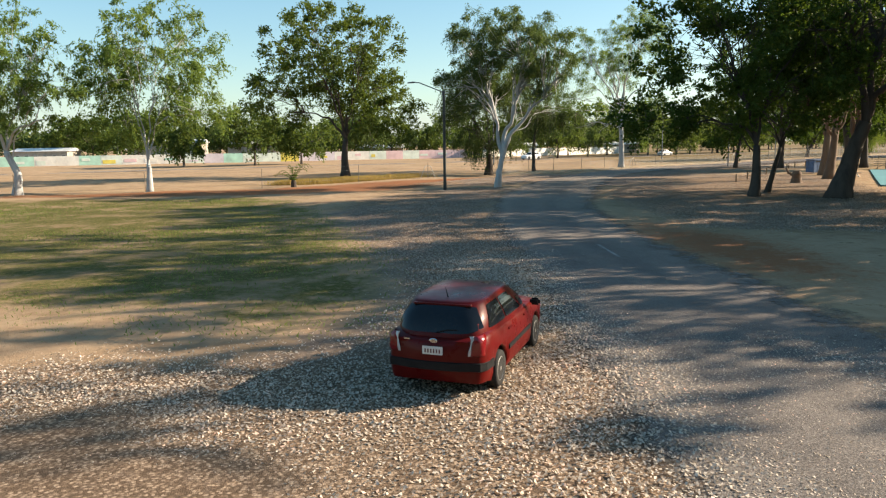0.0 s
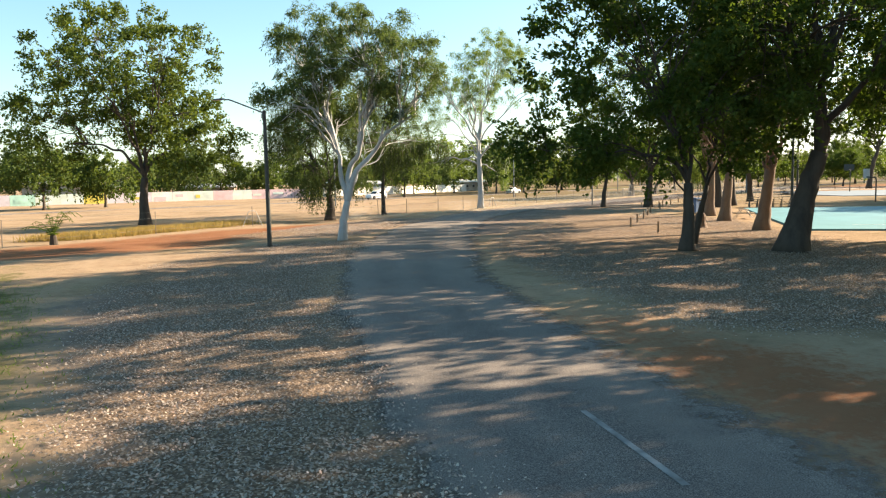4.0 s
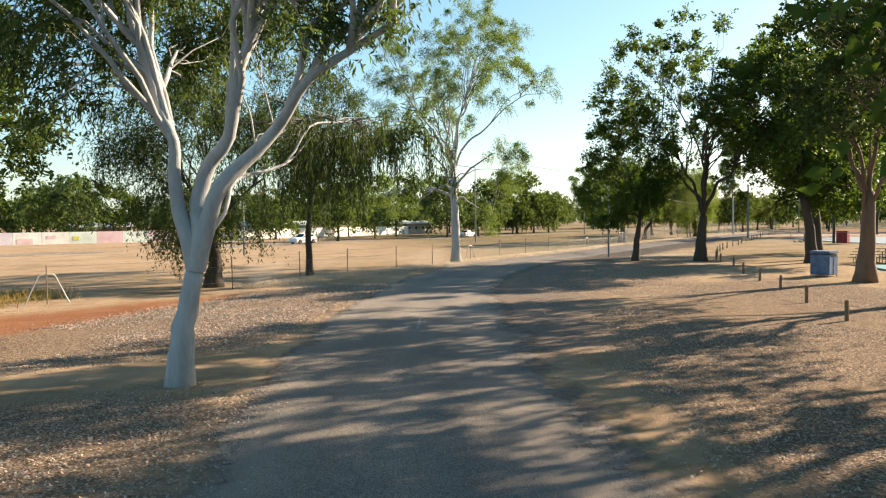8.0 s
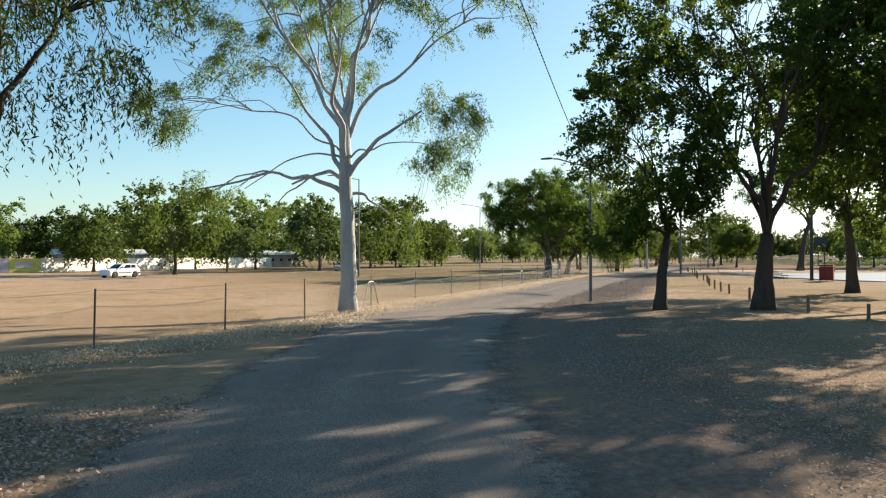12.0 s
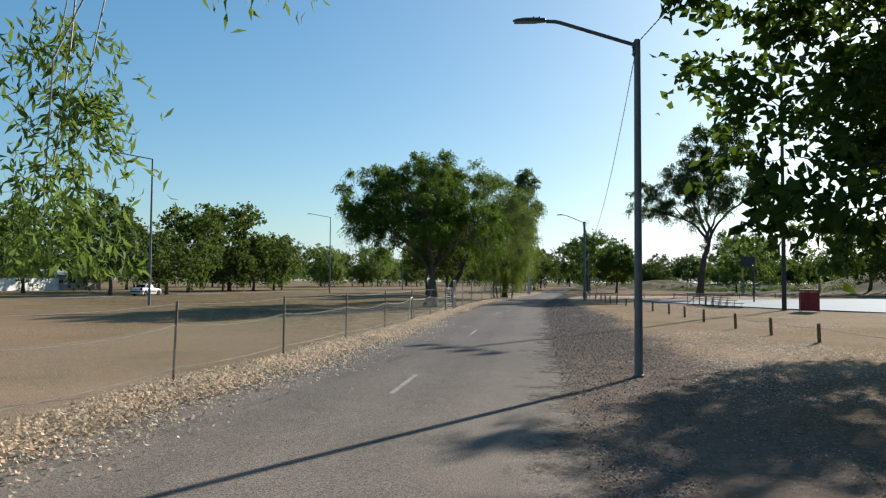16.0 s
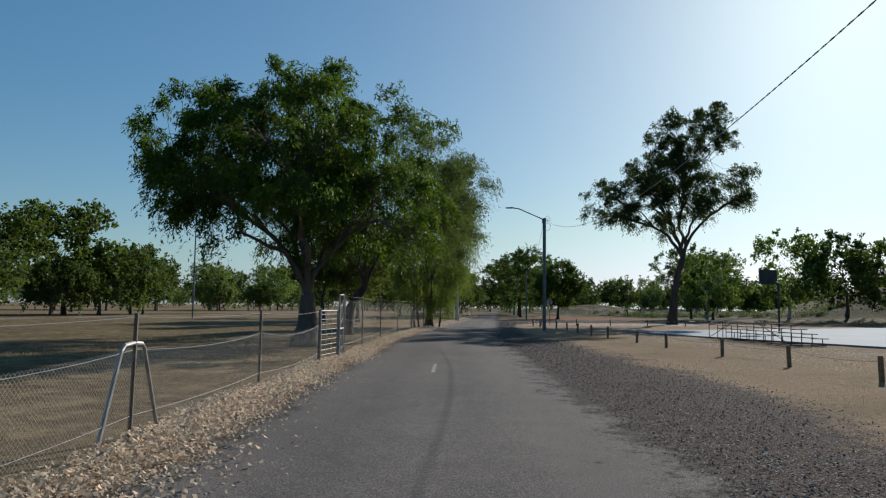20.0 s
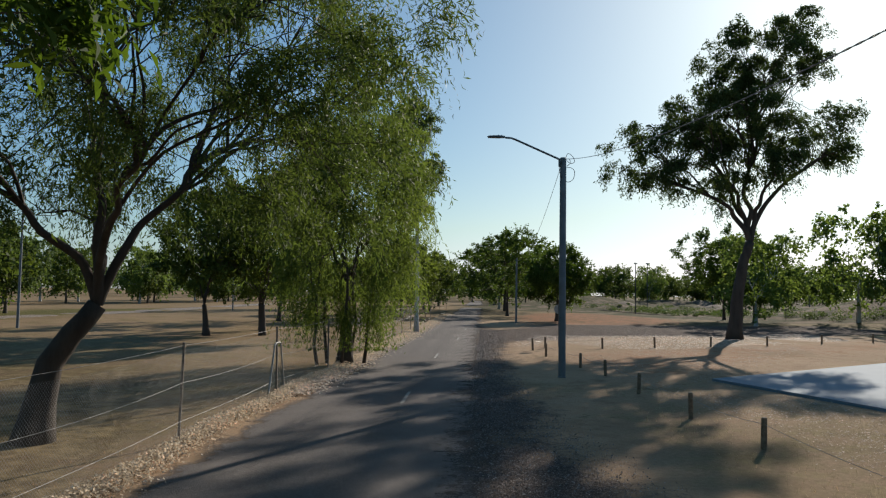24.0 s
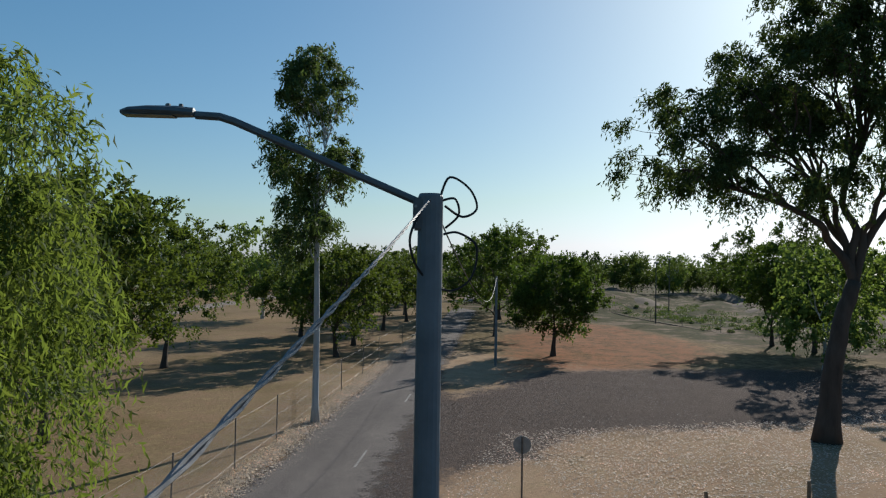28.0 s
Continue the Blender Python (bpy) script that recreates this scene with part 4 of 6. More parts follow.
# the great round tree behind the fence gate and those after it
tree("spreading_tree", 68.1, 145.2, [(0, 0, 0), (0.1, 0, 1.2), (0.1, 0, 2.4)], (-0.6, 0.5, 8.5), (7.5, 7.5, 5.6), "great round-crowned tree with willow-like leaves behind the fence",
     LEAF_RICH, BARK_GREY, 14, 0.52, 7, 50, 330, 300, (0.25, 0.062), "gum", 4.6, 0.66, shell=0.40, flare=1.5, lobes=(((-1.0, 1.0, 10.3), (5.4, 5.4, 3.0)), ((2.4, -2.2, 9.7), (3.6, 3.6, 3.2)), ((-3.6, 3.7, 9.5), (3.2, 3.2, 2.9)), ((-4.0, 4.0, 7.4), (3.0, 3.0, 2.6)), ((-1.0, 1.0, 7.6), (5.6, 5.6, 3.0)), ((2.9, -2.6, 6.6), (2.8, 2.8, 2.4)), ((2.4, 3.6, 8.6), (4.0, 4.0, 3.8)), ((-3.2, -2.6, 8.6), (3.4, 3.4, 3.4))))
tree("spreading_tree", 77.9, 154.2, [(0, 0, 0), (0.3, 0, 1.8), (1.2, -0.4, 3.2)], (1.8, -0.7, 9.2), (8.0, 8.0, 4.8), "wide leaning tree with long willow-like leaves behind the fence",
     LEAF_WEEP, BARK_DARK, 15, 0.37, 5, 44, 270, 540, (0.18, 0.034), "gum", 5.4, 0.78, shell=0.4)
tree("weeping_tree", 95.3, 163.7, [(0, 0, 0), (0.1, 0, 1.6), (0, 0, 3.4)], (0, 0, 8.0), (3.7, 3.7, 6.2), "many-stemmed weeping tree hanging over the fence",
     LEAF_HANG, BARK_DARK, 16, 0.36, 6, 34, 200, 400, (0.21, 0.046), "weep", 2.4, 0.62, stems=((-1.3, 0.5, -1.9, 0.8, 6.5), (-0.8, -0.7, -1.2, -1.4, 7.0), (0.9, 0.6, 1.6, 1.0, 6.2), (0.7, -0.6, 1.2, -1.2, 6.8), (-0.3, 1.0, -0.4, 1.8, 6.0)), shell=0.42, aim=((-1.6, 0, 6.5), (0, 1.2, 7.5), (1.6, 0, 6.5), (0, -1.4, 6.0)))
# the tall gum beyond the court and the slim gum on the verge
# its grey trunk takes the dark bark, which paints in the backlit shade
tree("gum_tree", 134.9, 159.4, [(0, 0, 0), (0.3, -0.2, 4.0), (0.7, -0.6, 6.6), (1.1, -1.0, 8.4)], (0.5, -0.5, 18.0), (9.0, 9.0, 9.4), "very tall gum with a thick grey trunk and dark crown",
     LEAF_DIM, BARK_DARK, 17, 0.58, 6, 56, 360, 240, (0.30, 0.09), "gum", 9.5, 0.8, stout=1.25, shell=0.42, flare=1.4, aim=((-4.4, 4.6, 13.6), (-1.0, 1.4, 15.5), (1.6, -1.4, 19.0), (5.0, -5.4, 15.6), (2.4, 2.6, 15.6), (1.4, -3.2, 14.4)),
     lobes=(((-4.7, 5.1, 15.6), (4.0, 3.8, 3.0)), ((-1.5, 1.6, 13.6), (3.6, 3.6, 2.4)), ((-0.2, 0.2, 19.4), (5.4, 5.2, 4.0)), ((5.8, -6.2, 18.0), (3.1, 3.1, 3.2)), ((2.4, -2.6, 25.0), (5.4, 5.4, 3.8)), ((2.5, 3.2, 19.0), (3.6, 3.6, 3.4)), ((1.0, -3.6, 16.0), (3.2, 3.0, 2.6))))
tree("gum_tree", 118.0, 180.9, [(0, 0, 0), (0, 0, 5.0), (-0.1, 0, 10.0), (-0.2, 0, 14.0)], (-0.5, 0.4, 14.6), (3.5, 3.5, 7.4), "slim upright gum with a pale pole-like trunk",
     LEAF_GUM, BARK_WHITE, 18, 0.20, 7, 40, 170, 150, (0.29, 0.085), "gum", 7.6, 0.6, spread=0.5, leader=0.4, lobes=(((-0.5, 0.6, 18.8), (2.4, 2.4, 2.7)), ((-0.5, 0.6, 14.8), (2.9, 2.9, 2.4)), ((-0.8, 0.8, 11.0), (2.5, 2.5, 2.4))))
# trees along the far part of the lane
for i, (tx, ty, h, w, kindm) in enumerate(((109.5, 192.0, 14.5, 5.6, 0), (105.8, 186.4, 14, 5.2, 0), (121.6, 206.6, 13.5, 6.6, 0), (137.3, 203.5, 11, 5.6, 0), (145, 210.2, 10.5, 5.4, 0), (146.4, 222.0, 9, 5.0, 0),
                                           (101.5, 187.6, 12.4, 4.6, 0), (166.3, 207.5, 14.2, 7.0, 1), (154.5, 190.3, 10.4, 5.4, 1), (182, 178.5, 14.6, 7.4, 1), (179.0, 173.0, 10, 5.4, 1), (160, 222, 11, 6, 0), (174, 232, 11, 6, 0))):
    tree("verge_tree", tx, ty, [(0, 0, 0), (0.1 * (i % 3 - 1), 0, 1.2), (0.25 * (i % 3 - 1), 0, 2.4)], (0, 0, h * 0.62), (w, w, h * 0.40), ("round dark green tree on the dry verge", "dense round-crowned tree beside the red gravel")[kindm],
         (LEAF_GOLD, LEAF_DARK)[kindm], BARK_DARK, 40 + i, 0.26, 4, 20, 110 + 50 * kindm, 132, (0.28, 0.16), "broad", 2.6 - 1.0 * kindm, 0.85, ("trees on the verge", "trees by the gravel turn")[kindm], shell=0.45)
# far trees: five kinds, set about the edges of the open ground
FAR = []
for i, (leafm, barkm, style, h, w) in enumerate(((LEAF_WEEP, BARK_DARK, "broad", 13, 7.0), (LEAF_GUM, BARK_GREY, "gum", 14, 6.0), (LEAF_GOLD, BARK_DARK, "broad", 15, 7.0), (LEAF_WEEP, BARK_GREY, "gum", 11, 5.6), (LEAF_LIGHT, BARK_WHITE, "gum", 16, 6.0))):
    FAR.append(tree("distant_tree", (30, 56.5, 74.5, 93, 159)[i], (186, 199, 219, 233, 250)[i], [(0, 0, 0), (0.1, 0, 1.2), (0, 0, h * 0.25)], (0, 0, h * 0.58), (w, w, h * 0.42), ("round dark tree on the open dry field", "grey-green gum on the open dry field",
               "bushy tree with tinged leaves on the open field", "low bushy tree on the open field", "pale gum on the open field")[i], leafm, barkm, 60 + i, 0.28, 4, 14, 70, 77, (0.56, 0.33), style, h * 0.10, 1.5, "far trees", shell=0.45, twigs=False))
rng = random.Random(8)
SPOTS = [(-38, 150, 0, 0.9), (-30, 158, 3, 0.9), (-52, 148, 3, 0.9), (-20, 212, 1, 1.0), (-70, 190, 0, 1.0), (-33, 214, 3, 1.0), (20, 210, 3, 0.9), (41, 203, 1, 0.7), (66, 205, 3, 0.8), (50, 220, 0, 0.9), (84, 227, 3, 0.75),
         (104, 242, 1, 0.9), (180, 160, 4, 0.95), (184, 152, 1, 1.05), (179, 144, 2, 0.95), (165, 168, 4, 0.75), (190, 120, 0, 1.0), (90, 95, 0, 1.0), (96, 88, 2, 1.2), (105, 98, 0, 1.1), (112, 80, 3, 1.2), (84, 78, 0, 1.0),
         (120, 106, 2, 1.0), (132, 116, 0, 1.0), (-60, 75, 4, 1.0), (-75, 68, 1, 1.1), (-66, 95, 3, 1.0), (185, 244, 1, 0.9), (200, 262, 3, 0.9), (218, 270, 0, 0.9), (190, 226, 0, 1.1), (206, 240, 4, 0.9),
         (300, 262, 0, 1.0), (312, 254, 3, 1.0), (322, 244, 1, 0.9), (310, 232, 0, 1.0), (326, 222, 3, 1.1), (318, 210, 2, 0.9), (330, 200, 0, 1.0), (288, 274, 3, 1.0), (272, 280, 0, 0.9), (334, 232, 0, 0.9), (306, 246, 3, 0.8), (250, 276, 1, 0.9)]
for k in range(44):
    SPOTS.append((-230 + k * 7.6 + rng.uniform(-4, 4), 236 + rng.uniform(-8, 42), rng.randrange(5), rng.uniform(0.8, 1.25)))
for k in range(34):
    SPOTS.append((112 + k * 6.2 + rng.uniform(-3, 3), 286 + k * 2.5 + rng.uniform(-6, 30), rng.randrange(5), rng.uniform(0.7, 1.05)))
for k in range(34):
    SPOTS.append((300 + rng.uniform(-14, 50), 60 + k * 8.2 + rng.uniform(-4, 4), rng.randrange(5), rng.uniform(0.7, 1.1)))
for k in range(22):
    SPOTS.append((150 + k * 7 + rng.uniform(-4, 4), 62 - k * 2 + rng.uniform(-14, 14), rng.randrange(5), rng.uniform(0.8, 1.2)))
for k in range(12):
    SPOTS.append((-40 + k * 7 + rng.uniform(-3, 3), -40 + rng.uniform(-8, 6), rng.randrange(5), rng.uniform(0.9, 1.3)))
for k in range(24):
    w = radians(-62 + k * 7.5)
    R = rng.uniform(400, 520)
    SPOTS.append((110 + R * math.sin(w), 130 + R * math.cos(w), rng.randrange(4), rng.uniform(0.9, 1.3)))
# two unseen gums near the start, added to throw thin streaks of shade
SPOTS += [(41, 18, 1, 0.8), (48, 8, 4, 0.9)]
for x, y, k, sc in SPOTS:
    z = float(ground_height(np.array(x), np.array(y)))
    copy_thing(FAR[k], Matrix.Translation((x, y, z - 0.05)) @ Matrix.Rotation(rng.uniform(0, 6.28), 4, 'Z') @ Matrix.Diagonal((sc * rng.uniform(0.9, 1.2), sc * rng.uniform(0.9, 1.2), sc, 1)))
# the woods along the horizon
rng = np.random.default_rng(77)
n = 620
w = np.radians(rng.uniform(-70, 118, n))
R = rng.uniform(280, 500, n)
spot = np.stack([115 + R * np.sin(w), 130 + R * np.cos(w)], -1)
tall = rng.uniform(9, 18, n)
per = 130
which = np.repeat(np.arange(n), per)
off = unit(rng.normal(size=(n * per, 3))) * rng.uniform(0, 1, (n * per, 1)) ** 0.4
off *= np.stack([tall * 0.55, tall * 0.55, tall * 0.42], -1)[which] * (1 + 0.35 * np.sin(which * 1.7 + 4 * off[:, 0] + 3 * off[:, 2]))[:, None]
c = np.concatenate([spot, tall[:, None] * 0.56], -1)[which] + off
c[:, 2] = np.maximum(c[:, 2], 0.5)
k = rng.uniform(0.7, 1.4, len(c))
tagged(link("distant_woods", quads_mesh("distant_woods", leaf_quads(rng, c, unit(rng.normal(size=(len(c), 3))), 1.5 * k, 0.9 * k), LEAF_GUM)), "low grey-green woods along the horizon", "woods", kind="stuff")

# ---- fence, bollards, lamps ----
BRACED = (5, 11, 16, 24)


def fence_post(x, y, h, r=0.03, lean=(0, 0)):
    b = Build().tube([(0, 0, -0.1), (lean[0], lean[1], h)], r, 6)
    return b


def build_fence():
    rng = random.Random(4)
    fence = thing("wire_fence", (0, 0, 0), "sagging chain-link fence on rusty steel posts along the lane", "fence")
    tops = []
    for i, (x, y) in enumerate(FENCE):
        h = 1.78 if i < 20 else 2.35
        lean = (rng.uniform(-0.05, 0.05), rng.uniform(-0.05, 0.05))
        tops.append((x + lean[0], y + lean[1], h))
        fence_post(x, y, h, 0.034 if i > 16 else 0.03, lean).part("post", POST_STEEL, fence, m=Matrix.Translation((x, y, 0)))
        if i in BRACED:
            d = Vector((FENCE[i + 1][0] - x, FENCE[i + 1][1] - y, 0)).normalized()
            b = Build()
            hb = h * 0.76
            for s in (-1, 1):
                b.tube([d * s * 0.98 + Vector((0, 0, -0.05)), d * s * 0.36 + Vector((0, 0, hb - 0.07)), d * s * 0.27 + Vector((0, 0, hb)), Vector((0, 0, hb + 0.02))], 0.03, 8)
            b.part("brace", GALV, fence, m=Matrix.Translation((x, y, 0)))
    for i in range(len(FENCE) - 1):
        if i == 18:
            continue
        a, c = Vector(tops[i]), Vector(tops[i + 1])
        n = 10
        for name, fr, sag in (("top_wire", 0.97, 0.05), ("mid_wire", 0.72 if i < 20 else 0.6, 0.12), ("low_wire", 0.22, 0.06)):
            pts = []
            for k in range(n + 1):
                u = k / n
                p = a.lerp(c, u)
                p.z = p.z * fr - sag * 4 * u * (1 - u) * (0.6 + 0.8 * ((i * 37) % 10) / 10)
                pts.append(p)
            Build().tube(pts, 0.004 if name == "top_wire" else 0.005, 4, False).part(name, WIRE, fence)
    # the mesh of wires, on the stretches that pass near
    for i in range(6, 31):
        if i == 18:
            continue
        a, c = Vector(tops[i]), Vector(tops[i + 1])
        span = (c - a).length
        lo, hi = 0.08, 0.74 if i < 20 else 0.93
        cell = 0.075
        nu, b = int(span / cell), Build()
        hh = a.z * (hi - lo)
        d = (c - a).normalized()
        nrm = d.cross(Vector((0, 0, 1)))
        verts, faces = [], []
        w = 0.0026
        for s in (1, -1):
            for k in range(-int(hh / cell) - 1, nu + 1):
                # one slanting wire, cut to the panel
                u0, u1 = k * cell, k * cell + hh
                z0, z1 = 0.0, hh
                if u0 < 0:
                    z0, u0 = -u0, 0.0
                if u1 > span:
                    z1, u1 = z1 - (u1 - span), span
                if u1 - u0 < 0.02:
                    continue
                pts = []
                m = 3
                for q in range(m + 1):
                    f = q / m
                    u, z = u0 + (u1 - u0) * f, z0 + (z1 - z0) * f
                    if s < 0:
                        z = hh - z
                    sag = 0.1 * 4 * (u / span) * (1 - u / span) * (z / hh) * (0.6 + 0.8 * ((i * 37) % 10) / 10)
                    p = a + d * u
                    pts.append(Vector((p.x, p.y, a.z * lo + z - sag)) + nrm * (0.006 * s))
                base = len(verts)
                for p in pts:
                    verts += [p - Vector((0, 0, w)), p + Vector((0, 0, w))]
                faces += [(base + 2 * q, base + 2 * q + 2, base + 2 * q + 3, base + 2 * q + 1) for q in range(m)]
        b.add(verts, faces)
        b.part("mesh_panel", WIRE, fence)
    return fence


build_fence()

# the field gate and the narrow gate beside it
gate = thing("field_gate", (61.7, 135.65, 0), "pale steel field gate with thin bars in the wire fence", "gate", rz=math.degrees(math.atan2(1.35, 1.9)))
for px in (0.04, 2.2):
    Build().tube([(px, -0.05, -0.1), (px, -0.05, 1.82)], 0.035, 8).part("gate_post", GALV, gate)
b = Build()
for za in (0.12, 1.74):
    b.tube([(0.1, 0, za), (2.14, 0, za)], 0.022, 6)
for xa in (0.1, 2.14):
    b.tube([(xa, 0, 0.12), (xa, 0, 1.74)], 0.022, 6)
b.part("gate_frame", GALV, gate)
for k in range(9):
    Build().tube([(0.1, 0, 0.3 + k * 0.165), (2.14, 0, 0.3 + k * 0.165)], 0.012, 5).part("bar", GALV, gate)
for xa in (0.8, 1.45):
    Build().tube([(xa, 0, 0.12), (xa, 0, 1.74)], 0.012, 5).part("bar", GALV, gate)
sgate = thing("narrow_gate", (63.62, 137.02, 0), "narrow steel personnel gate with mesh beside the field gate", "gate", rz=41)
b = Build()
for za in (0.1, 1.1, 2.3):
    b.tube([(0.04, 0, za), (0.86, 0, za)], 0.024, 6)
for xa in (0.04, 0.86):
    b.tube([(xa, 0, -0.05), (xa, 0, 2.3)], 0.026, 6)
b.part("gate_frame", GALV, sgate)
b = Build()
for k in range(10):
    b.tube([(0.04 + k * 0.082, 0, 0.1), (0.04 + k * 0.082, 0, 2.3)], 0.003, 3, False)
for k in range(26):
    b.tube([(0.04, 0, 0.12 + k * 0.085), (0.86, 0, 0.12 + k * 0.085)], 0.003, 3, False)
b.part("mesh_panel", WIRE, sgate)

BOLLARDS = [(26.9, 58.5), (27.6, 63.9), (30.6, 68.8), (33.7, 73.7), (36.6, 78.5), (39.4, 83.2), (44.1, 89.9), (46.3, 94.2), (49.0, 98.2), (52.7, 102.8), (56.7, 107.8), (59.5, 111.0), (62.4, 114.2),
            (66.1, 118.1), (69.8, 121.6), (73.6, 125.2), (77.2, 129.0), (80.9, 133.3), (84.6, 136.9), (89.9, 141.9), (92.9, 145.0), (96.8, 148.7), (100.7, 152.3), (103.0, 155.0),
            (107.4, 160.0), (110.6, 163.2), (112.6, 163.6), (115.4, 160.9), (119.4, 159.1), (123.7, 156.9), (128.0, 154.4), (134.4, 152.4), (141.4, 150.3)]
first = None
for i, (x, y) in enumerate(BOLLARDS):
    rot = Euler((radians((i * 7 % 5 - 2) * 0.8), radians((i * 5 % 7 - 3) * 0.8), i * 1.3)).to_matrix().to_4x4()
    m = Matrix.Translation((x, y, 0)) @ rot
    if first is None:
        first = thing("timber_bollard", (x, y, 0), "short round weathered timber bollard in the dry earth", "bollard", "bollards along the lane")
        Build().lathe([(0.07, -0.15), (0.072, 0.4), (0.068, 0.72), (0.058, 0.755)], 10).part("shaft", TIMBER, first)
        Build().tube([(-0.085, 0, 0.6), (0.085, 0, 0.6)], 0.008, 5).part("eye_bolt", POST_STEEL, first)
    else:
        copy_thing(first, m)
chain = thing("bollard_cable", (0, 0, 0), "thin wire rope strung between the timber bollards", "cable")
for i in range(len(BOLLARDS) - 1):
    (x0, y0), (x1, y1) = BOLLARDS[i], BOLLARDS[i + 1]
    if math.hypot(x1 - x0, y1 - y0) > 7.5:
        continue
    pts = [(x0 + (x1 - x0) * k / 8, y0 + (y1 - y0) * k / 8, 0.6 - 0.1 * 4 * (k / 8) * (1 - k / 8)) for k in range(9)]
    Build().tube(pts, 0.006, 4, False).part("cable", WIRE, chain)


def street_lamp(x, y, h, az, arm=2.6, rise=0.95, r=(0.14, 0.10), paint=None, label="", box=True, tilt=True):
    """A pole with one sloping arm and a flat LED head; az: the way of the arm, degrees from x."""
    paint = paint or POLE_PAINT
    lamp = thing("street_lamp", (x, y, 0), label, "street lamp", rz=az)
    Build().lathe([(r[0] + 0.03, -0.1), (r[0] + 0.03, 0.05), (r[0], 0.06), (r[1], h), (r[1] * 0.9, h + 0.03)], 16).part("pole", paint, lamp, smooth=False)
    z0 = h - 0.12
    b = Build().tube([(0, 0, z0), (arm * 0.84, 0, z0 + rise * 0.95), (arm * 0.90, 0, z0 + rise), (arm, 0, z0 + rise + 0.01)] if tilt else [(0, 0, h), (arm, 0, h + rise)], 0.045, 8)
    b.part("arm", LAMP_GREY, lamp)
    hz = z0 + rise + 0.01 if tilt else h + rise
    prof = [(0.0, 0.03, 0.03), (0.02, 0.07, 0.06), (0.25, 0.12, 0.075), (0.6, 0.15, 0.07), (0.85, 0.10, 0.05), (0.95, 0.03, 0.02)]
    hb = Build()
    vs, fs = [], []
    for u, w, t in prof:
        for k in range(10):
            a = 2 * math.pi * k / 10
            vs.append((arm + u * 0.85, math.cos(a) * w, hz + 0.02 + max(-0.035, math.sin(a) * t)))
    for i in range(len(prof) - 1):
        for k in range(10):
            fs.append((i * 10 + k, i * 10 + (k + 1) % 10, i * 10 + 10 + (k + 1) % 10, i * 10 + 10 + k))
    fs += [tuple(range(9, -1, -1)), tuple(50 + k for k in range(10))]
    hb.add(vs, fs)
    head = hb.part("lamp_head", LAMP_GREY, lamp)
    Build().soft_box((arm + 0.5, 0, hz - 0.02), (0.55, 0.2, 0.012), 0.005).part("lens", TRIM_LENS, head, "flat dark lens under the head")
    for at, rs in ((0.16, 0.026), (0.30, 0.03)):
        Build().lathe([(rs, 0), (rs, 0.035), (rs * 0.7, 0.045)], 8, (arm + at, 0, hz + 0.075)).part("sensor", LAMP_GREY, head)
    if box:
        Build().soft_box((r[1] * 0.75, 0, h - 0.2), (r[1] * 1.3, r[1] * 1.5, 0.36), 0.02).part("clamp", LAMP_GREY, lamp)
        for zb in (h - 0.12, h - 0.3):
            Build().tube([(r[1] * 1.2, -0.12, zb), (r[1] * 1.2, 0.12, zb)], 0.018, 6).part("bolt", GALV, lamp)
    return lamp


AZ_ARM = 137
LA = (1.48, 58.75, 8.05)
LB = (42.95, 106.13, 8.1)
LC = (98.88, 153.4, 9.64)
street_lamp(*LA, AZ_ARM + 16, 2.6, 0.9, (0.14, 0.10), POLE_DARK, "dark steel street lamp with one sloping arm beside the lane")
street_lamp(*LB, AZ_ARM, 2.2, 0.62, (0.10, 0.078), POLE_PAINT, "grey steel street lamp with one sloping arm on the gravel verge")
street_lamp(*LC, AZ_ARM, 2.6, 0.95, (0.16, 0.14), POLE_PAINT, "grey steel street lamp with loops of black cable at its top")
for (x, y, h) in ((10.2, 132.0, 12.2), (48.8, 159.4, 12.5), (93.6, 204.6, 13.1), (-70, 105, 12), (140, 246, 12.6)):
    street_lamp(x, y, h, 160, 3.2, 0.45, (0.12, 0.07), POLE_PAINT, "tall thin street lamp with a straight arm by the far street", box=False, tilt=False)
# loops of cable at the top of the near lamp
loops = thing("cable_loops", (LC[0], LC[1], 0), "loose black cable loops hanging at the head of the lamp pole", "cable", rz=AZ_ARM)
h = LC[2]
for pts in ([(0.05, -0.1, h), (0.02, -0.2, h + 0.22), (-0.05, -0.42, h + 0.1), (-0.05, -0.5, h - 0.12), (0, -0.34, h - 0.22), (0, -0.15, h - 0.1)],
            [(0.18, 0.1, h - 0.15), (0.22, 0.22, h - 0.5), (0.12, 0.1, h - 0.85), (0, -0.2, h - 1.05), (-0.05, -0.45, h - 0.9), (-0.05, -0.5, h - 0.55), (0, -0.3, h - 0.4), (0, -0.14, h - 0.42)],
            [(0.0, -0.1, h - 0.05), (0, -0.26, h - 0.02), (0, -0.3, h - 0.2), (0, -0.16, h - 0.35)]):
    p3 = [(p[1] * 1.05, p[0], p[2]) for p in smooth_line(pts, 6)]
    Build().tube(p3, 0.014, 6).part("loop", CABLE_BLACK, loops)


def wire(a, b, sag, material, r, name="overhead_wire", label="", twist=0.0, n=60):
    ob = thing(name, (0, 0, 0), label, "cable")
    for s in ((0,) if not twist else (0, 1)):
        pts = []
        for k in range(n + 1):
            u = k / n
            p = Vector(a).lerp(Vector(b), u)
            p.z -= sag * 4 * u * (1 - u)
            if twist:
                w = u * (Vector(b) - Vector(a)).length / 0.55 * math.pi * 2 + s * math.pi
                p += Vector((-0.65 * math.cos(w), 0.76 * math.cos(w), math.sin(w))) * twist
            pts.append(p)
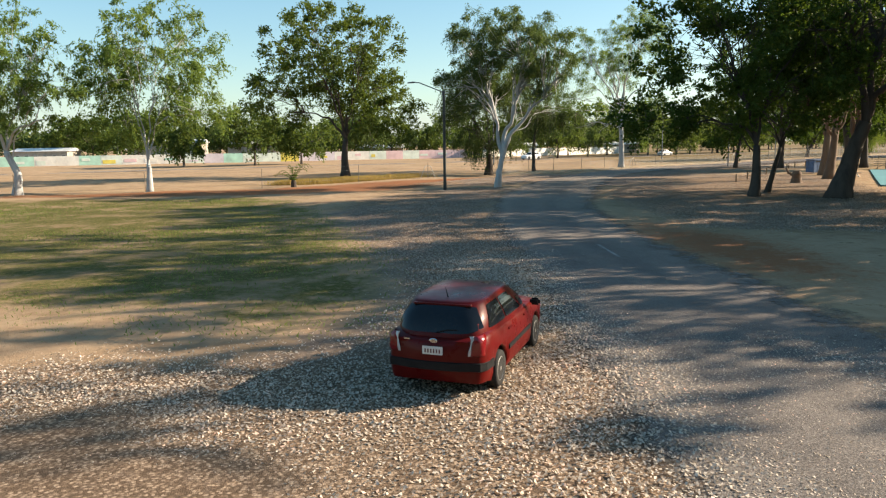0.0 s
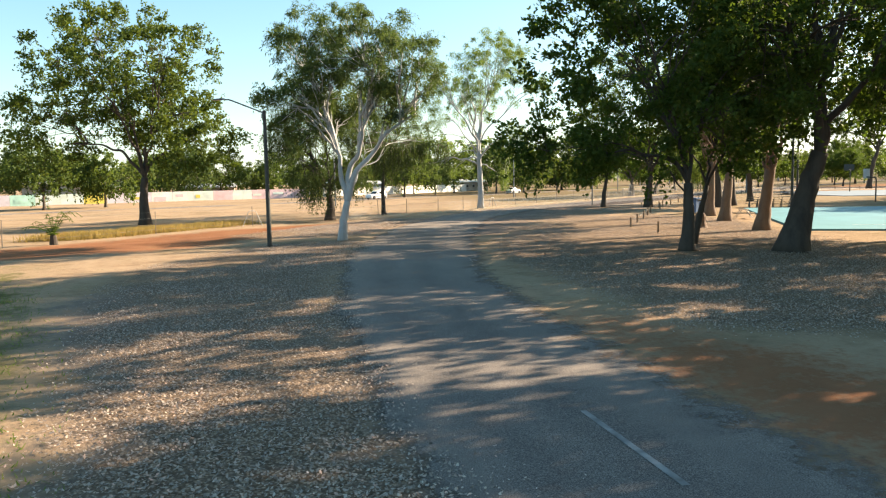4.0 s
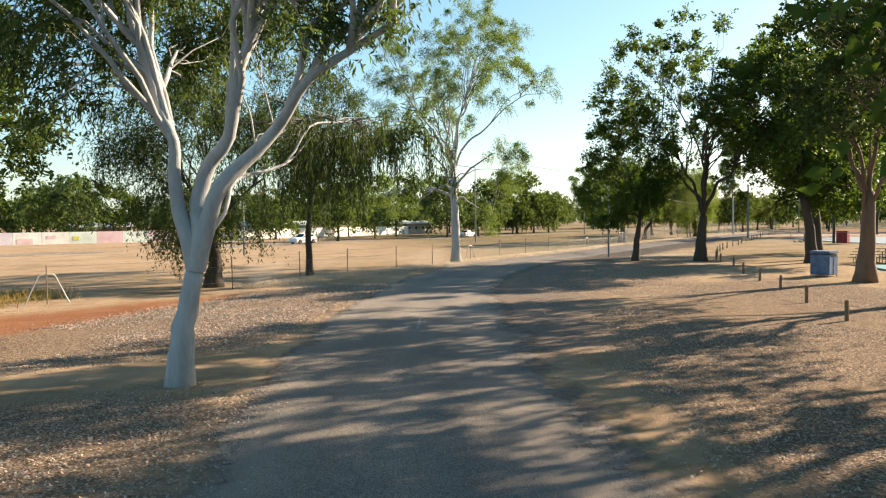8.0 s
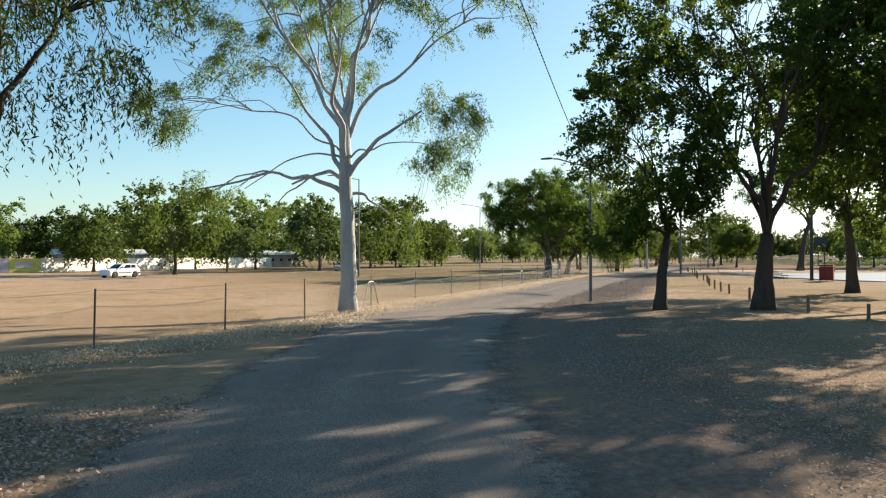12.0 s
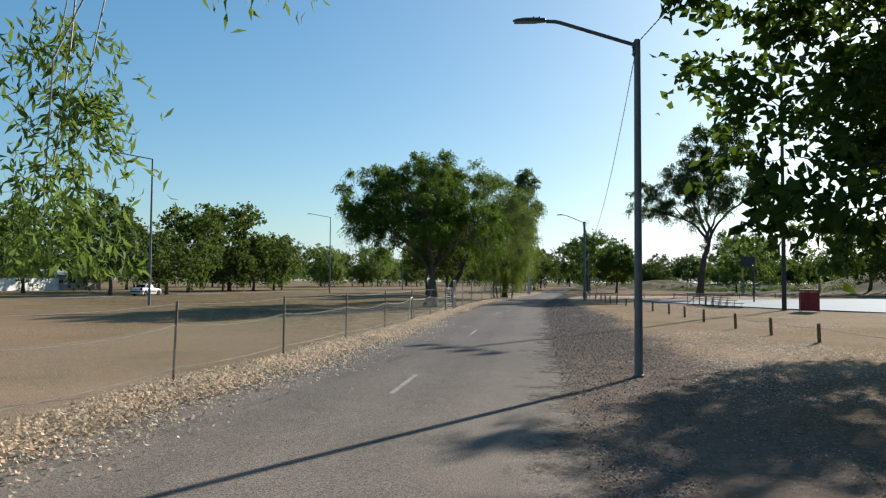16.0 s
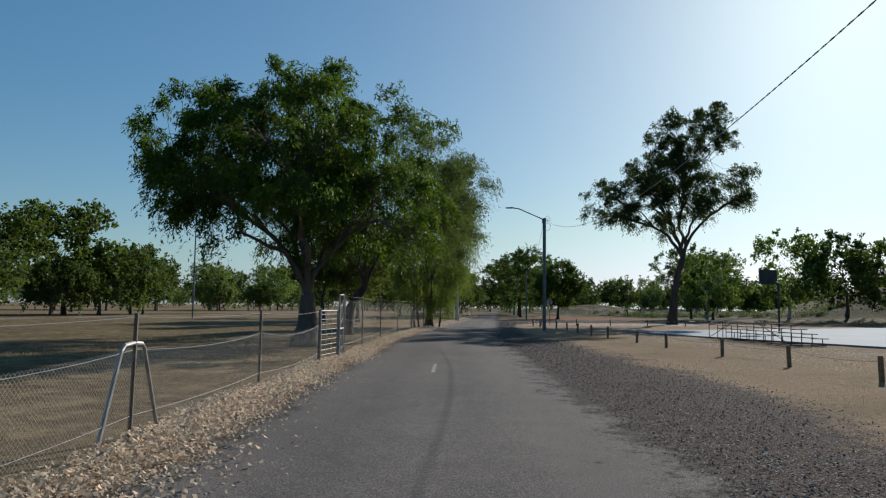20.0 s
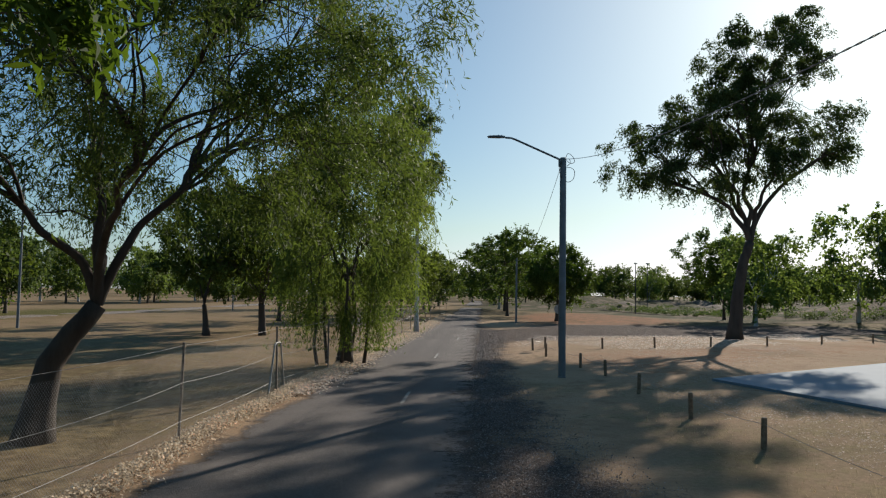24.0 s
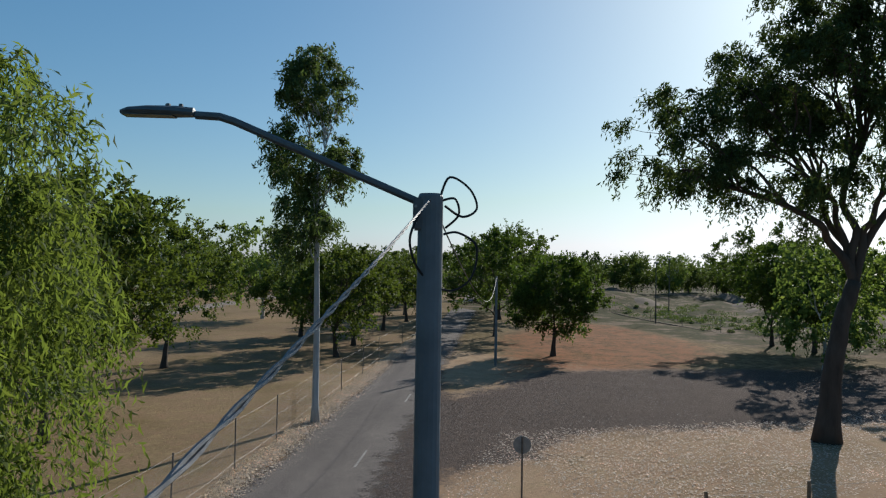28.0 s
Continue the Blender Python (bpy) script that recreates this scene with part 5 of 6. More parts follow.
        Build().tube(pts, r, 5).part("strand", material, ob)
    return ob


TOP_A, TOP_B, TOP_C = Vector((LA[0], LA[1], LA[2] - 0.1)), Vector((LB[0], LB[1], LB[2] - 0.05)), Vector((LC[0], LC[1], LC[2] - 0.02))
wire(TOP_A, TOP_B, 1.0, CABLE_TWIST, 0.008, label="twisted service cable strung between two lamp poles", twist=0.009, n=400)
wire(TOP_B, TOP_C, 3.1, CABLE_TWIST, 0.0065, label="bare twisted service cable running down from the lamp pole", twist=0.007, n=900)
PE = (144.5, 189.6)
pole_e = thing("service_pole", (PE[0], PE[1], 0), "plain grey service pole beside the lane", "pole")
Build().lathe([(0.13, -0.1), (0.10, 8.0), (0.08, 8.05)], 12).part("shaft", POLE_PAINT, pole_e)
Build().soft_box((0, 0, 7.7), (0.28, 0.28, 0.14), 0.02).part("clamp", LAMP_GREY, pole_e)
wire(TOP_C, Vector((PE[0], PE[1], 7.9)), 1.6, CABLE_BLACK, 0.011, label="black service cable between the lamp and the next pole")

# ---- fallen leaves, gravel and grass ----
def scatter(poly, n, rng):
    p = np.array(poly)
    lo, hi = p.min(0), p.max(0)
    out = np.zeros((0, 2))
    while len(out) < n:
        q = rng.uniform(lo, hi, (n * 2, 2))
        out = np.concatenate([out, q[inside(q[:, 0], q[:, 1], poly)]])
    return out[:n] + rng.normal(size=(n, 2)) * 0.45


def patchy(q, rng, wave, keep=0.75):
    k = np.sin(q[:, 0] / wave + 1.7 * np.sin(q[:, 1] / wave * 0.8)) * np.cos(q[:, 1] / wave * 1.3 + np.sin(q[:, 0] / wave * 0.6))
    return q[rng.uniform(-1, 1, len(q)) < k + keep]


def lay(name, q, rng, length, ratio, material, label, category, z=0.02, tilt=0.45, pile=0.0):
    n = len(q)
    d, s = near_line(q[:, 0], q[:, 1], ROAD_LINE[::4])
    a = rng.uniform(0, 2 * math.pi, n)
    axis = unit(np.stack([np.cos(a), np.sin(a), rng.normal(size=n) * tilt], -1))
    c = np.stack([q[:, 0], q[:, 1], ground_height(q[:, 0], q[:, 1]) + z + rng.uniform(0, 1, n) ** 2 * pile], -1)
    up = unit(np.stack([rng.normal(size=n) * tilt, rng.normal(size=n) * tilt, np.ones(n)], -1))
    side = unit(np.cross(axis, up))
    nor = np.cross(side, axis)
    L = length * rng.uniform(0.6, 1.4, n)[:, None]
    W = L * ratio * rng.uniform(0.8, 1.3, n)[:, None]
    base, tip = c - axis * L / 2 + nor * L * 0.12, c + axis * L / 2 + nor * L * 0.12
    pts = np.stack([base, c + side * W / 2, tip, c - side * W / 2], 1)
    tagged(link(name, quads_mesh(name, pts, material)), label, category, kind="stuff")


rng = np.random.default_rng(21)
lay("fallen_leaves", patchy(scatter(FORE, 200000, rng) + rng.normal(size=(200000, 2)) * 0.5, rng, 2.2, 0.75), rng, 0.052, 0.55, LITTER_PALE, "thick carpet of dry brown leaves on bare earth", "leaf litter")
lay("fallen_leaves", patchy(scatter(LEFT_SIDE, 80000, rng), rng, 2.6, 0.5), rng, 0.06, 0.5, LITTER, "scattered dry leaves beside the lane", "leaf litter")
lay("fallen_leaves", patchy(scatter(RIGHT_SIDE, 130000, rng), rng, 2.4, 0.6), rng, 0.06, 0.5, LITTER, "pale dry leaves under the grove", "leaf litter")
lay("fallen_leaves", patchy(scatter(LEFT_B, 45000, rng), rng, 2.0, 0.6), rng, 0.08, 0.5, LITTER, "golden dry leaves at the foot of the white gum", "leaf litter")
lay("fallen_leaves", patchy(scatter(RIGHT_B, 46000, rng), rng, 2.4, 0.3), rng, 0.05, 0.55, LITTER, "dry leaves under the dark shade trees", "leaf litter")
LAMP_SIDE = [(36, 97), (43, 104.5), (50, 109), (57, 116), (60, 114), (54, 104), (50, 98), (44, 93)]
lay("fallen_leaves", patchy(scatter(LAMP_SIDE, 30000, rng), rng, 1.6, 0.25), rng, 0.055, 0.55, LITTER_PALE, "pale dry leaves strewn about the lamp post", "leaf litter", tilt=0.3)
COURT_SIDE = [(60, 110), (84, 134), (96, 146), (110, 160), (122, 158), (134, 152), (104, 149), (90, 130), (84, 122), (70, 112)]
lay("fallen_leaves", patchy(scatter(COURT_SIDE, 26000, rng), rng, 3.0, 0.0), rng, 0.075, 0.5, LITTER, "sparse dry leaves on the court verge", "leaf litter", tilt=0.15)
FAR_VERGE = [(112, 166), (124, 172), (140, 162), (150, 158), (142, 152), (118, 158)]
lay("fallen_leaves", scatter(FAR_VERGE, 20000, rng), rng, 0.11, 0.5, LITTER_PALE, "glinting dry leaves on the pale verge", "leaf litter", tilt=0.12)
# the ridge of leaves swept up along the fence
a_f, b_f = np.array(FENCE[6:-1]), np.array(FENCE[7:])
seg = rng.integers(0, len(a_f), 165000)
seg = seg[rng.uniform(size=len(seg)) < np.array([1.0 if i > 3 else 0.7 for i in range(len(a_f))])[seg]]
u = rng.uniform(0, 1, len(seg))[:, None]
q = a_f[seg] + (b_f[seg] - a_f[seg]) * u
dirs = unit(b_f[seg] - a_f[seg])
off = np.abs(rng.normal(size=len(seg))) * np.interp(q[:, 0], [38, 50, 62, 90, 110], [1.0, 0.75, 0.38, 0.30, 0.6]) - 0.1
q = q + np.stack([dirs[:, 1], -dirs[:, 0]], -1) * (off[:, None] + 0.12 * np.sin(q[:, :1] * 0.9))
lay("fallen_leaves", q, rng, 0.066, 0.55, LITTER_RIDGE, "ridge of pale dry leaves swept along the fence", "leaf litter", pile=0.2, tilt=0.7)
# the swept leaves lie broader and paler past the weeping tree
seg = np.flatnonzero((a_f[:, 0] > 82) & (a_f[:, 0] < 160))[rng.integers(0, int(((a_f[:, 0] > 82) & (a_f[:, 0] < 160)).sum()), 26000)]
q = a_f[seg] + (b_f[seg] - a_f[seg]) * rng.uniform(0, 1, (len(seg), 1))
dirs = unit(b_f[seg] - a_f[seg])
q = q + np.stack([dirs[:, 1], -dirs[:, 0]], -1) * (0.15 + np.abs(rng.normal(size=(len(seg), 1))) * 0.5)
lay("fallen_leaves", q, rng, 0.12, 0.6, LITTER_PALE, "pale band of dry leaves between the lane and the fence", "leaf litter", z=0.035, tilt=0.25, pile=0.06)
# gravel on the right shoulder
rd = ROAD_LINE[(ROAD_LINE[:, 0] > 30) & (ROAD_LINE[:, 0] < 128)]
seg = rng.integers(0, len(rd) - 1, 70000)
dirs = unit(np.gradient(rd[:, :2], axis=0))[seg]
u = rng.uniform(0, 1, (len(seg), 1))
q = rd[seg, :2] + (rd[seg + 1, :2] - rd[seg, :2]) * u + np.stack([dirs[:, 1], -dirs[:, 0]], -1) * (2.55 + rng.beta(1.0, 1.5, (len(seg), 1)) * (0.3 + shoulder(rd[seg, :1])) * 1.3 + rng.normal(size=(len(seg), 1)) * 0.12)
q = q[rng.uniform(size=len(q)) < np.interp(q[:, 0], [38, 54], [0.5, 1.0])]
lay("loose_gravel", q, rng, 0.036, 0.8, GRAVEL, "loose grey gravel on the lane shoulder", "gravel", z=0.02, tilt=0.4)
lay("loose_gravel", scatter(GRIT_B, 12000, rng), rng, 0.06, 0.8, GRAVEL, "grey gravel on the turning area", "gravel", z=0.02, tilt=0.25)
# grass
q = patchy(scatter([(-34, 22), (-30, 50), (-12, 52), (-7, 43), (-2.6, 30), (0.6, 18), (0.4, 12), (-8, 12.5), (-24, 14)], 60000, rng), rng, 3.4, 0.05)
n = len(q)
base = np.stack([q[:, 0], q[:, 1], np.full(n, -0.01)], -1)
a = rng.uniform(0, 6.28, n)
side = np.stack([np.cos(a), np.sin(a), np.zeros(n)], -1) * 0.016
tip = base + np.stack([rng.normal(size=n) * 0.05, rng.normal(size=n) * 0.05, rng.uniform(0.03, 0.085, n)], -1)
tagged(link("short_grass", quads_mesh("short_grass", np.stack([base - side, base + side, tip + side * 0.3, tip - side * 0.3], 1), TUFT)), "short worn green grass", "grass", kind="stuff")


def blades(name, q, rng, tall, material, label, wide=0.014):
    n = len(q)
    base = np.stack([q[:, 0], q[:, 1], ground_height(q[:, 0], q[:, 1]) - 0.03], -1)
    a = rng.uniform(0, 6.28, n)
    side = np.stack([np.cos(a), np.sin(a), np.zeros(n)], -1) * wide
    tip = base + np.stack([rng.normal(size=n) * tall * 0.45, rng.normal(size=n) * tall * 0.45, rng.uniform(0.5, 1.2, n) * tall + 0.03], -1)
    tagged(link(name, quads_mesh(name, np.stack([base - side, base + side, tip + side * 0.3, tip - side * 0.3], 1), material)), label, "grass", kind="stuff")


STRAW = leaf_mat("straw_blade", (0.16, 0.12, 0.07), (0.42, 0.33, 0.20), (0.5, 0.4, 0.24), 0.5, 0.8)
OCHRE = leaf_mat("ochre_blade", (0.16, 0.11, 0.035), (0.36, 0.26, 0.08), (0.45, 0.33, 0.12), 0.5, 0.8)
blades("tall_grass", patchy(scatter([(-16, 71), (-9, 79), (-2, 86), (0, 84), (-5, 78), (-12, 70)], 16000, rng), rng, 2.0, 0.2), rng, 0.45, OCHRE, "dry ochre grass in the hollow behind the fence", 0.02)
# short dry grass along both sides of the fence line and on the court verge
seg = rng.integers(0, len(a_f), 45000)
u = rng.uniform(0, 1, (len(seg), 1))
dirs = unit(b_f[seg] - a_f[seg])
off = rng.uniform(0, 1, (len(seg), 1)) ** 1.5 * 16
blades("dry_grass", patchy(a_f[seg] + (b_f[seg] - a_f[seg]) * u + np.stack([-dirs[:, 1], dirs[:, 0]], -1) * off, rng, 2.7, 0.1), rng, 0.07, STRAW, "short dry grass on the field by the fence", 0.008)
blades("dry_grass", patchy(scatter([(50, 104), (62, 118), (76, 131), (92, 146), (104, 156), (103, 149), (90, 130), (78, 116), (60, 104)], 26000, rng), rng, 2.2, 0.1), rng, 0.05, STRAW, "short dry grass on the court verge", 0.007)

# ---- cars ----
def paint(name, colour, rough=0.3, coat=0.25):
    m, t, b = mat(name, rough, 0.0, 0.12)
    b.inputs["Coat Weight"].default_value = coat
    b.inputs["Coat Roughness"].default_value = 0.08
    v = coords(t)
    n, d = noise_of(t, v, 3.0), noise_of(t, v, 40, 3)
    dusty = tuple(0.75 * c + 0.25 * g for c, g in zip(colour, (0.30, 0.24, 0.18)))
    c = mixc(t, ramp(t, n, (0.4, (0, 0, 0)), (0.85, (0.08, 0.08, 0.08))), colour, dusty)
    c = mixc(t, math2(t, "MULTIPLY", d, 0.02), c, (0.25, 0.2, 0.16))
    t.links.new(c, b.inputs["Base Color"])
    t.links.new(ramp(t, n, (0.3, (rough,) * 3), (0.8, (rough + 0.22,) * 3)), b.inputs["Roughness"])
    return m


RED_PAINT = paint("red_car_paint", (0.085, 0.0012, 0.001), 0.24, 0.1)
CAR_WHITE = paint("white_car_paint", (0.75, 0.75, 0.74))
TINT_GLASS = plain("tinted_glass", (0.008, 0.010, 0.013), 0.06, 0, 0.35, 0.1, 2)
RUBBER = plain("tyre_rubber", (0.025, 0.024, 0.023), 0.85, 0, 0.2, 0.2, 12)
ALLOY = plain("alloy_rim", (0.45, 0.44, 0.43), 0.4, 0.8, 0.5, 0.15, 10)
TRIM = plain("black_plastic", (0.013, 0.013, 0.014), 0.55, 0, 0.15, 0.2, 9)
TAIL_RED = plain("red_lens", (0.16, 0.004, 0.006), 0.12, 0, 0.6, 0.1, 9)
LENS_CLEAR = plain("clear_lens", (0.42, 0.42, 0.43), 0.12, 0.2, 0.6, 0.1, 9)
CHROME = plain("chrome", (0.6, 0.6, 0.6), 0.15, 1.0, 0.5, 0.05, 9)
PLATE = plain("plate_white", (0.66, 0.64, 0.60), 0.5, 0, 0.4, 0.08, 9)
PLATE_INK = plain("plate_ink", (0.14, 0.05, 0.05), 0.6)


def car(x, y, head, body_paint, label, sedan=False, scale=1.0, category="car"):
    """A small five-door car; head: degrees from x of its nose. Local y is forward."""
    c = thing("parked_car" if not sedan else "sedan", (x, y, 0), label, category, rz=head - 90, scale=scale)
    WHEELS = (-1.22, 1.28)
    R = 0.345

    def half(yy):
        u = abs(yy) / 2.0
        q = max(0.0, min(1.0, (u - 0.87) / 0.13))
        return 0.845 * (1 - 0.05 * u ** 3) - 0.15 * (1 - math.sqrt(1 - q * q))

    def belt(yy):
        if yy > 1.0:
            return 0.93 - 0.15 * ((yy - 1.0) / 1.0) ** 1.5
        if yy < -1.75:
            return 1.0 - 0.10 * ((-1.75 - yy) / 0.25)
        return 0.93 + 0.07 * (1.0 - yy) / 2.75

    def sill(yy):
        z = 0.21 + (0.05 if abs(yy) > 1.75 else 0)
        for w in WHEELS:
            d = abs(yy - w)
            if d < R + 0.03:
                z = max(z, 0.30 + math.sqrt((R + 0.03) ** 2 - d * d))
        return z
    sta = sorted(set([e * k for e in (-1, 1) for k in (1.78, 1.85, 1.91, 1.95, 1.98, 1.994, 2.0)] + [ -0.6, -0.2, 0.2, 0.6, 0.9, 1.0] + [w + (R + 0.03) * math.sin(math.radians(k)) for w in WHEELS for k in (-90, -88, -60, -35, -12, 12, 35, 60, 88, 90)]))
    verts, faces = [], []
    rings = 7
    for yy in sta:
        h, b, s = half(yy), belt(yy), sill(yy)
        zs = [s, s + (0.5 - s) * 0.45 if s < 0.5 else s + 0.01, max(0.56, s + 0.02), max(0.72, s + 0.03), b - 0.06, b, b + (0.035 if yy > 0.95 else 0.0)]
        ws = [h * 0.95, h * 0.99, h, h * 0.995, h * 0.965, h * 0.90, h * 0.45]
        for sgn in (1, -1):
            row = [(sgn * w, yy, z) for w, z in zip(ws, zs)]
            verts += row if sgn > 0 else row[::-1]
    n = rings * 2
    for i in range(len(sta) - 1):
        for k in range(n - 1):
            faces.append((i * n + k, (i + 1) * n + k, (i + 1) * n + k + 1, i * n + k + 1))
    # bowed tail and nose between the two flanks
    for i, e in ((0, -1), (len(sta) - 1, 1)):
        at, m = len(verts), 9
        for k in range(rings):
            px, py, pz = verts[i * n + k]
            for j in range(m):
                u = 1 - 2 * j / (m - 1)
                tuck = (0.075, 0.02, 0.0, 0.008, 0.035, 0.06, 0.10)[k] * (1 - u ** 4)
                verts.append((px * u, py + e * (0.085 * (1 - u * u) - tuck), pz))
        for k in range(rings - 1):
            for j in range(m - 1):
                q = (at + k * m + j, at + k * m + j + 1, at + k * m + m + j + 1, at + k * m + m + j)
                faces.append(q if e > 0 else q[::-1])
    body = Build().add(verts, faces).part("body", body_paint, c, smooth=False)
    body.data.polygons.foreach_set("use_smooth", [True] * len(body.data.polygons))
    # dark floor pan and wheel wells
    Build().box((0, 0, 0.42), (1.36, 3.7, 0.36)).part("floor_pan", TRIM, c)
    # cabin: a smooth shell over a rounded plan, drawn in towards the roof
    if sedan:
        W0, W1, R0, R1, F0, F1, ZT = 0.775, 0.57, -1.42, -0.80, 1.04, 0.26, 1.39
    else:
        W0, W1, R0, R1, F0, F1, ZT = 0.785, 0.60, -1.93, -1.60, 1.08, 0.26, 1.40

    def shell(kind, s, v, off=0.0):
        """A point of the shell: kind 'x' takes s across at the tail or nose, 'y' along a side; v: 0 belt to 1 roof edge."""
        bow = 0.035 * math.sin(math.pi * v)
        w, r, f = W0 + (W1 - W0) * v + bow, R0 + (R1 - R0) * v ** 1.25 - bow * 0.8, F0 + (F1 - F0) * v + bow * 0.5
        yc, hl, e = (r + f) / 2, (f - r) / 2, 5.0
        if kind in ("rear", "front"):
            px = s * (w + off)
            py = (hl + off) * (1 - min(1, abs(s)) ** e) ** (1 / e)
            py = yc - py if kind == "rear" else yc + py
        else:
            sg = 1 if kind == "right" else -1
            py = yc + s * (hl + off)
            px = sg * (w + off) * (1 - min(1, abs(s)) ** e) ** (1 / e)
        z0 = belt(max(-2, min(2, py))) - 0.025
        top = ZT + 0.03 * (1 - ((py + 0.5) / 1.4) ** 2)
        return Vector((px, py, z0 + (top - z0) * v + off * 0.3))
    side = (0.2, 0.4, 0.55, 0.68, 0.77, 0.83)
    run = [-q for q in side[::-1]] + [0.0] + list(side)
    ends = [-0.8706] + run + [0.8706]
    plan = [("rear", q) for q in ends] + [("right", q) for q in run] + [("front", -q) for q in ends] + [("left", -q) for q in run]
    m = len(plan)
    vs, fs = [], []
    levels = [0, 0.15, 0.35, 0.55, 0.75, 0.9, 1.0]
    for v in levels:
        vs += [shell(k, q, v) for k, q in plan]
    rim = [shell(k, q, 1.0) for k, q in plan]
    mid = sum((p.y for p in rim)) / m
    for k, dz in ((0.965, 0.010), (0.90, 0.019), (0.7, 0.032), (0.4, 0.042), (0.12, 0.045)):
        vs += [Vector((p.x * k, mid + (p.y - mid) * k, p.z * k + (ZT + 0.02) * (1 - k) + dz)) for p in rim]
    rows = len(levels) + 5
    for j in range(rows - 1):
        fs += [(j * m + k, j * m + (k + 1) % m, (j + 1) * m + (k + 1) % m, (j + 1) * m + k) for k in range(m)]
    fs.append(tuple((rows - 1) * m + k for k in range(m)))
    Build().add(vs, fs).part("cabin", body_paint, c, smooth=True)

    def pane(kind, s0, s1, v0, v1, name, slant=(0.0, 0.0), corner=0.3, material=TINT_GLASS):
        nu, nv = 14, 6
        pts = []
        for j in range(nv + 1):
            fv = j / nv
            for i in range(nu + 1):
                fu = i / nu
                a0, a1 = s0 + slant[0] * fv, s1 + slant[1] * fv
                q = a0 + (a1 - a0) * fu
                e = abs(fu * 2 - 1)
                pull = corner * max(0, e - 0.75) ** 2 * 4
                v = v0 + (v1 - v0) * (pull / 2 + fv * (1 - pull))
                pts.append(shell(kind, q, v, 0.008))
        fs = [(j * (nu + 1) + i, j * (nu + 1) + i + 1, (j + 1) * (nu + 1) + i + 1, (j + 1) * (nu + 1) + i) for j in range(nv) for i in range(nu)]
        Build().add(pts, fs).part(name, material, c, smooth=True)
    for sd in ("right", "left"):
        pane(sd, -0.74, -0.18, 0.14, 0.86, "side_window", (0.06, -0.01))
        pane(sd, -0.14, 0.52, 0.14, 0.86, "side_window", (0.0, -0.14))
        pane(sd, 0.56, 0.82, 0.14, 0.55, "side_window", (0.0, -0.16))
    pane("front", -0.88, 0.88, 0.06, 0.93, "windscreen")
    pane("rear", -0.90, 0.90, 0.17, 0.90, "rear_window", (0.06, -0.06), 0.5)
    Build().soft_box((0, R1 - 0.015, ZT - 0.02), (W1 * 1.62, 0.09, 0.026), 0.012).part("roof_lip", body_paint, c)
    # bumper strip round the tail
    for z0, z1, grow, name in ((0.46, 0.58, 0.022, "rear_bumper_strip"),):
        line = [(half(-1.62) + grow, -1.62), (half(-1.88) + grow, -1.88), (half(-1.97) + grow * 0.6, -2.0 - grow * 0.4), (half(-2.0) - 0.06, -2.012 - grow), (0.42, -2.055 - grow), (0.2, -2.08 - grow)]
        line = line + [(-px, py) for px, py in line[::-1]]
        vs, fs = [], []
        for px, py in line:
            vs += [(px, py, z0), (px, py, z1), (px * 0.96, py * 0.99, z1 + 0.01), (px * 0.96, py * 0.99, z0 - 0.01)]
        for i in range(len(line) - 1):
            for k in range(4):
                fs.append((i * 4 + k, i * 4 + 4 + k, i * 4 + 4 + (k + 1) % 4, i * 4 + (k + 1) % 4))
        Build().add(vs, fs).part(name, TRIM, c)
    for s in (-1, 1):
        Build().soft_box((s * 0.848, 0.02, 0.53), (0.03, 1.55, 0.08), 0.01).part("door_moulding", TRIM, c)
        for dy in (-0.62, 0.42):
            Build().soft_box((s * 0.835, dy, 0.83), (0.035, 0.2, 0.035), 0.012).part("door_handle", body_paint, c)
        Build().soft_box((s * 0.95, 0.72, 1.0), (0.19, 0.1, 0.13), 0.035).part("side_mirror", TRIM, c)
        # tail lamp wrapped round the corner, wide above and drawn out below, with a clear inner strip
        plan_t = [(half(-1.74), -1.74), (half(-1.84), -1.84), (half(-1.92), -1.92), (half(-1.975), -1.975), (half(-2.0) * 0.955, -1.996), (0.60, -2.02), (0.53, -2.038)]

        def corner(u, z, off):
            u = max(0.0, min(len(plan_t) - 1.001, u))
            i = int(u)
            px, py = (plan_t[i][k] + (plan_t[i + 1][k] - plan_t[i][k]) * (u - i) for k in range(2))
            taper = np.interp(z, [0.56, 0.72, 0.94, 1.0], [1.0, 0.995, 0.965, 0.90])
            return (s * (px * taper + off * (1 if u < 4 else 0.3)), py - off * (0.2 if u < 2 else 1.0), z)

        def lens(u_lo, u_hi, off):
            vs = []
            for j in range(7):
                f = j / 6
                z = 0.70 + 0.30 * f
                a, b3 = u_lo[0] + (u_lo[1] - u_lo[0]) * f ** 1.4, u_hi[0] + (u_hi[1] - u_hi[0]) * f ** 1.4
                for i in range(9):
                    e = (1 - abs(i / 4 - 1) ** 4) * (1 - abs(f * 2 - 1) ** 6 * 0.6)
                    vs.append(corner(a + (b3 - a) * i / 8, z, 0.004 + off * e))
            return Build().add(vs, [(j * 9 + i, j * 9 + i + 1, j * 9 + 10 + i, j * 9 + 9 + i) for j in range(6) for i in range(8)])
        tail = lens((1.6, 0.3), (5.2, 3.4), 0.022).part("tail_lamp", TAIL_RED, c, smooth=True)
        lens((5.1, 3.2), (5.75, 4.0), 0.020).part("clear_lens", LENS_CLEAR, tail, smooth=True)
        Build().soft_box((s * 0.62, 1.94, 0.66), (0.34, 0.1, 0.15), 0.03).part("head_lamp", LENS_CLEAR, c)
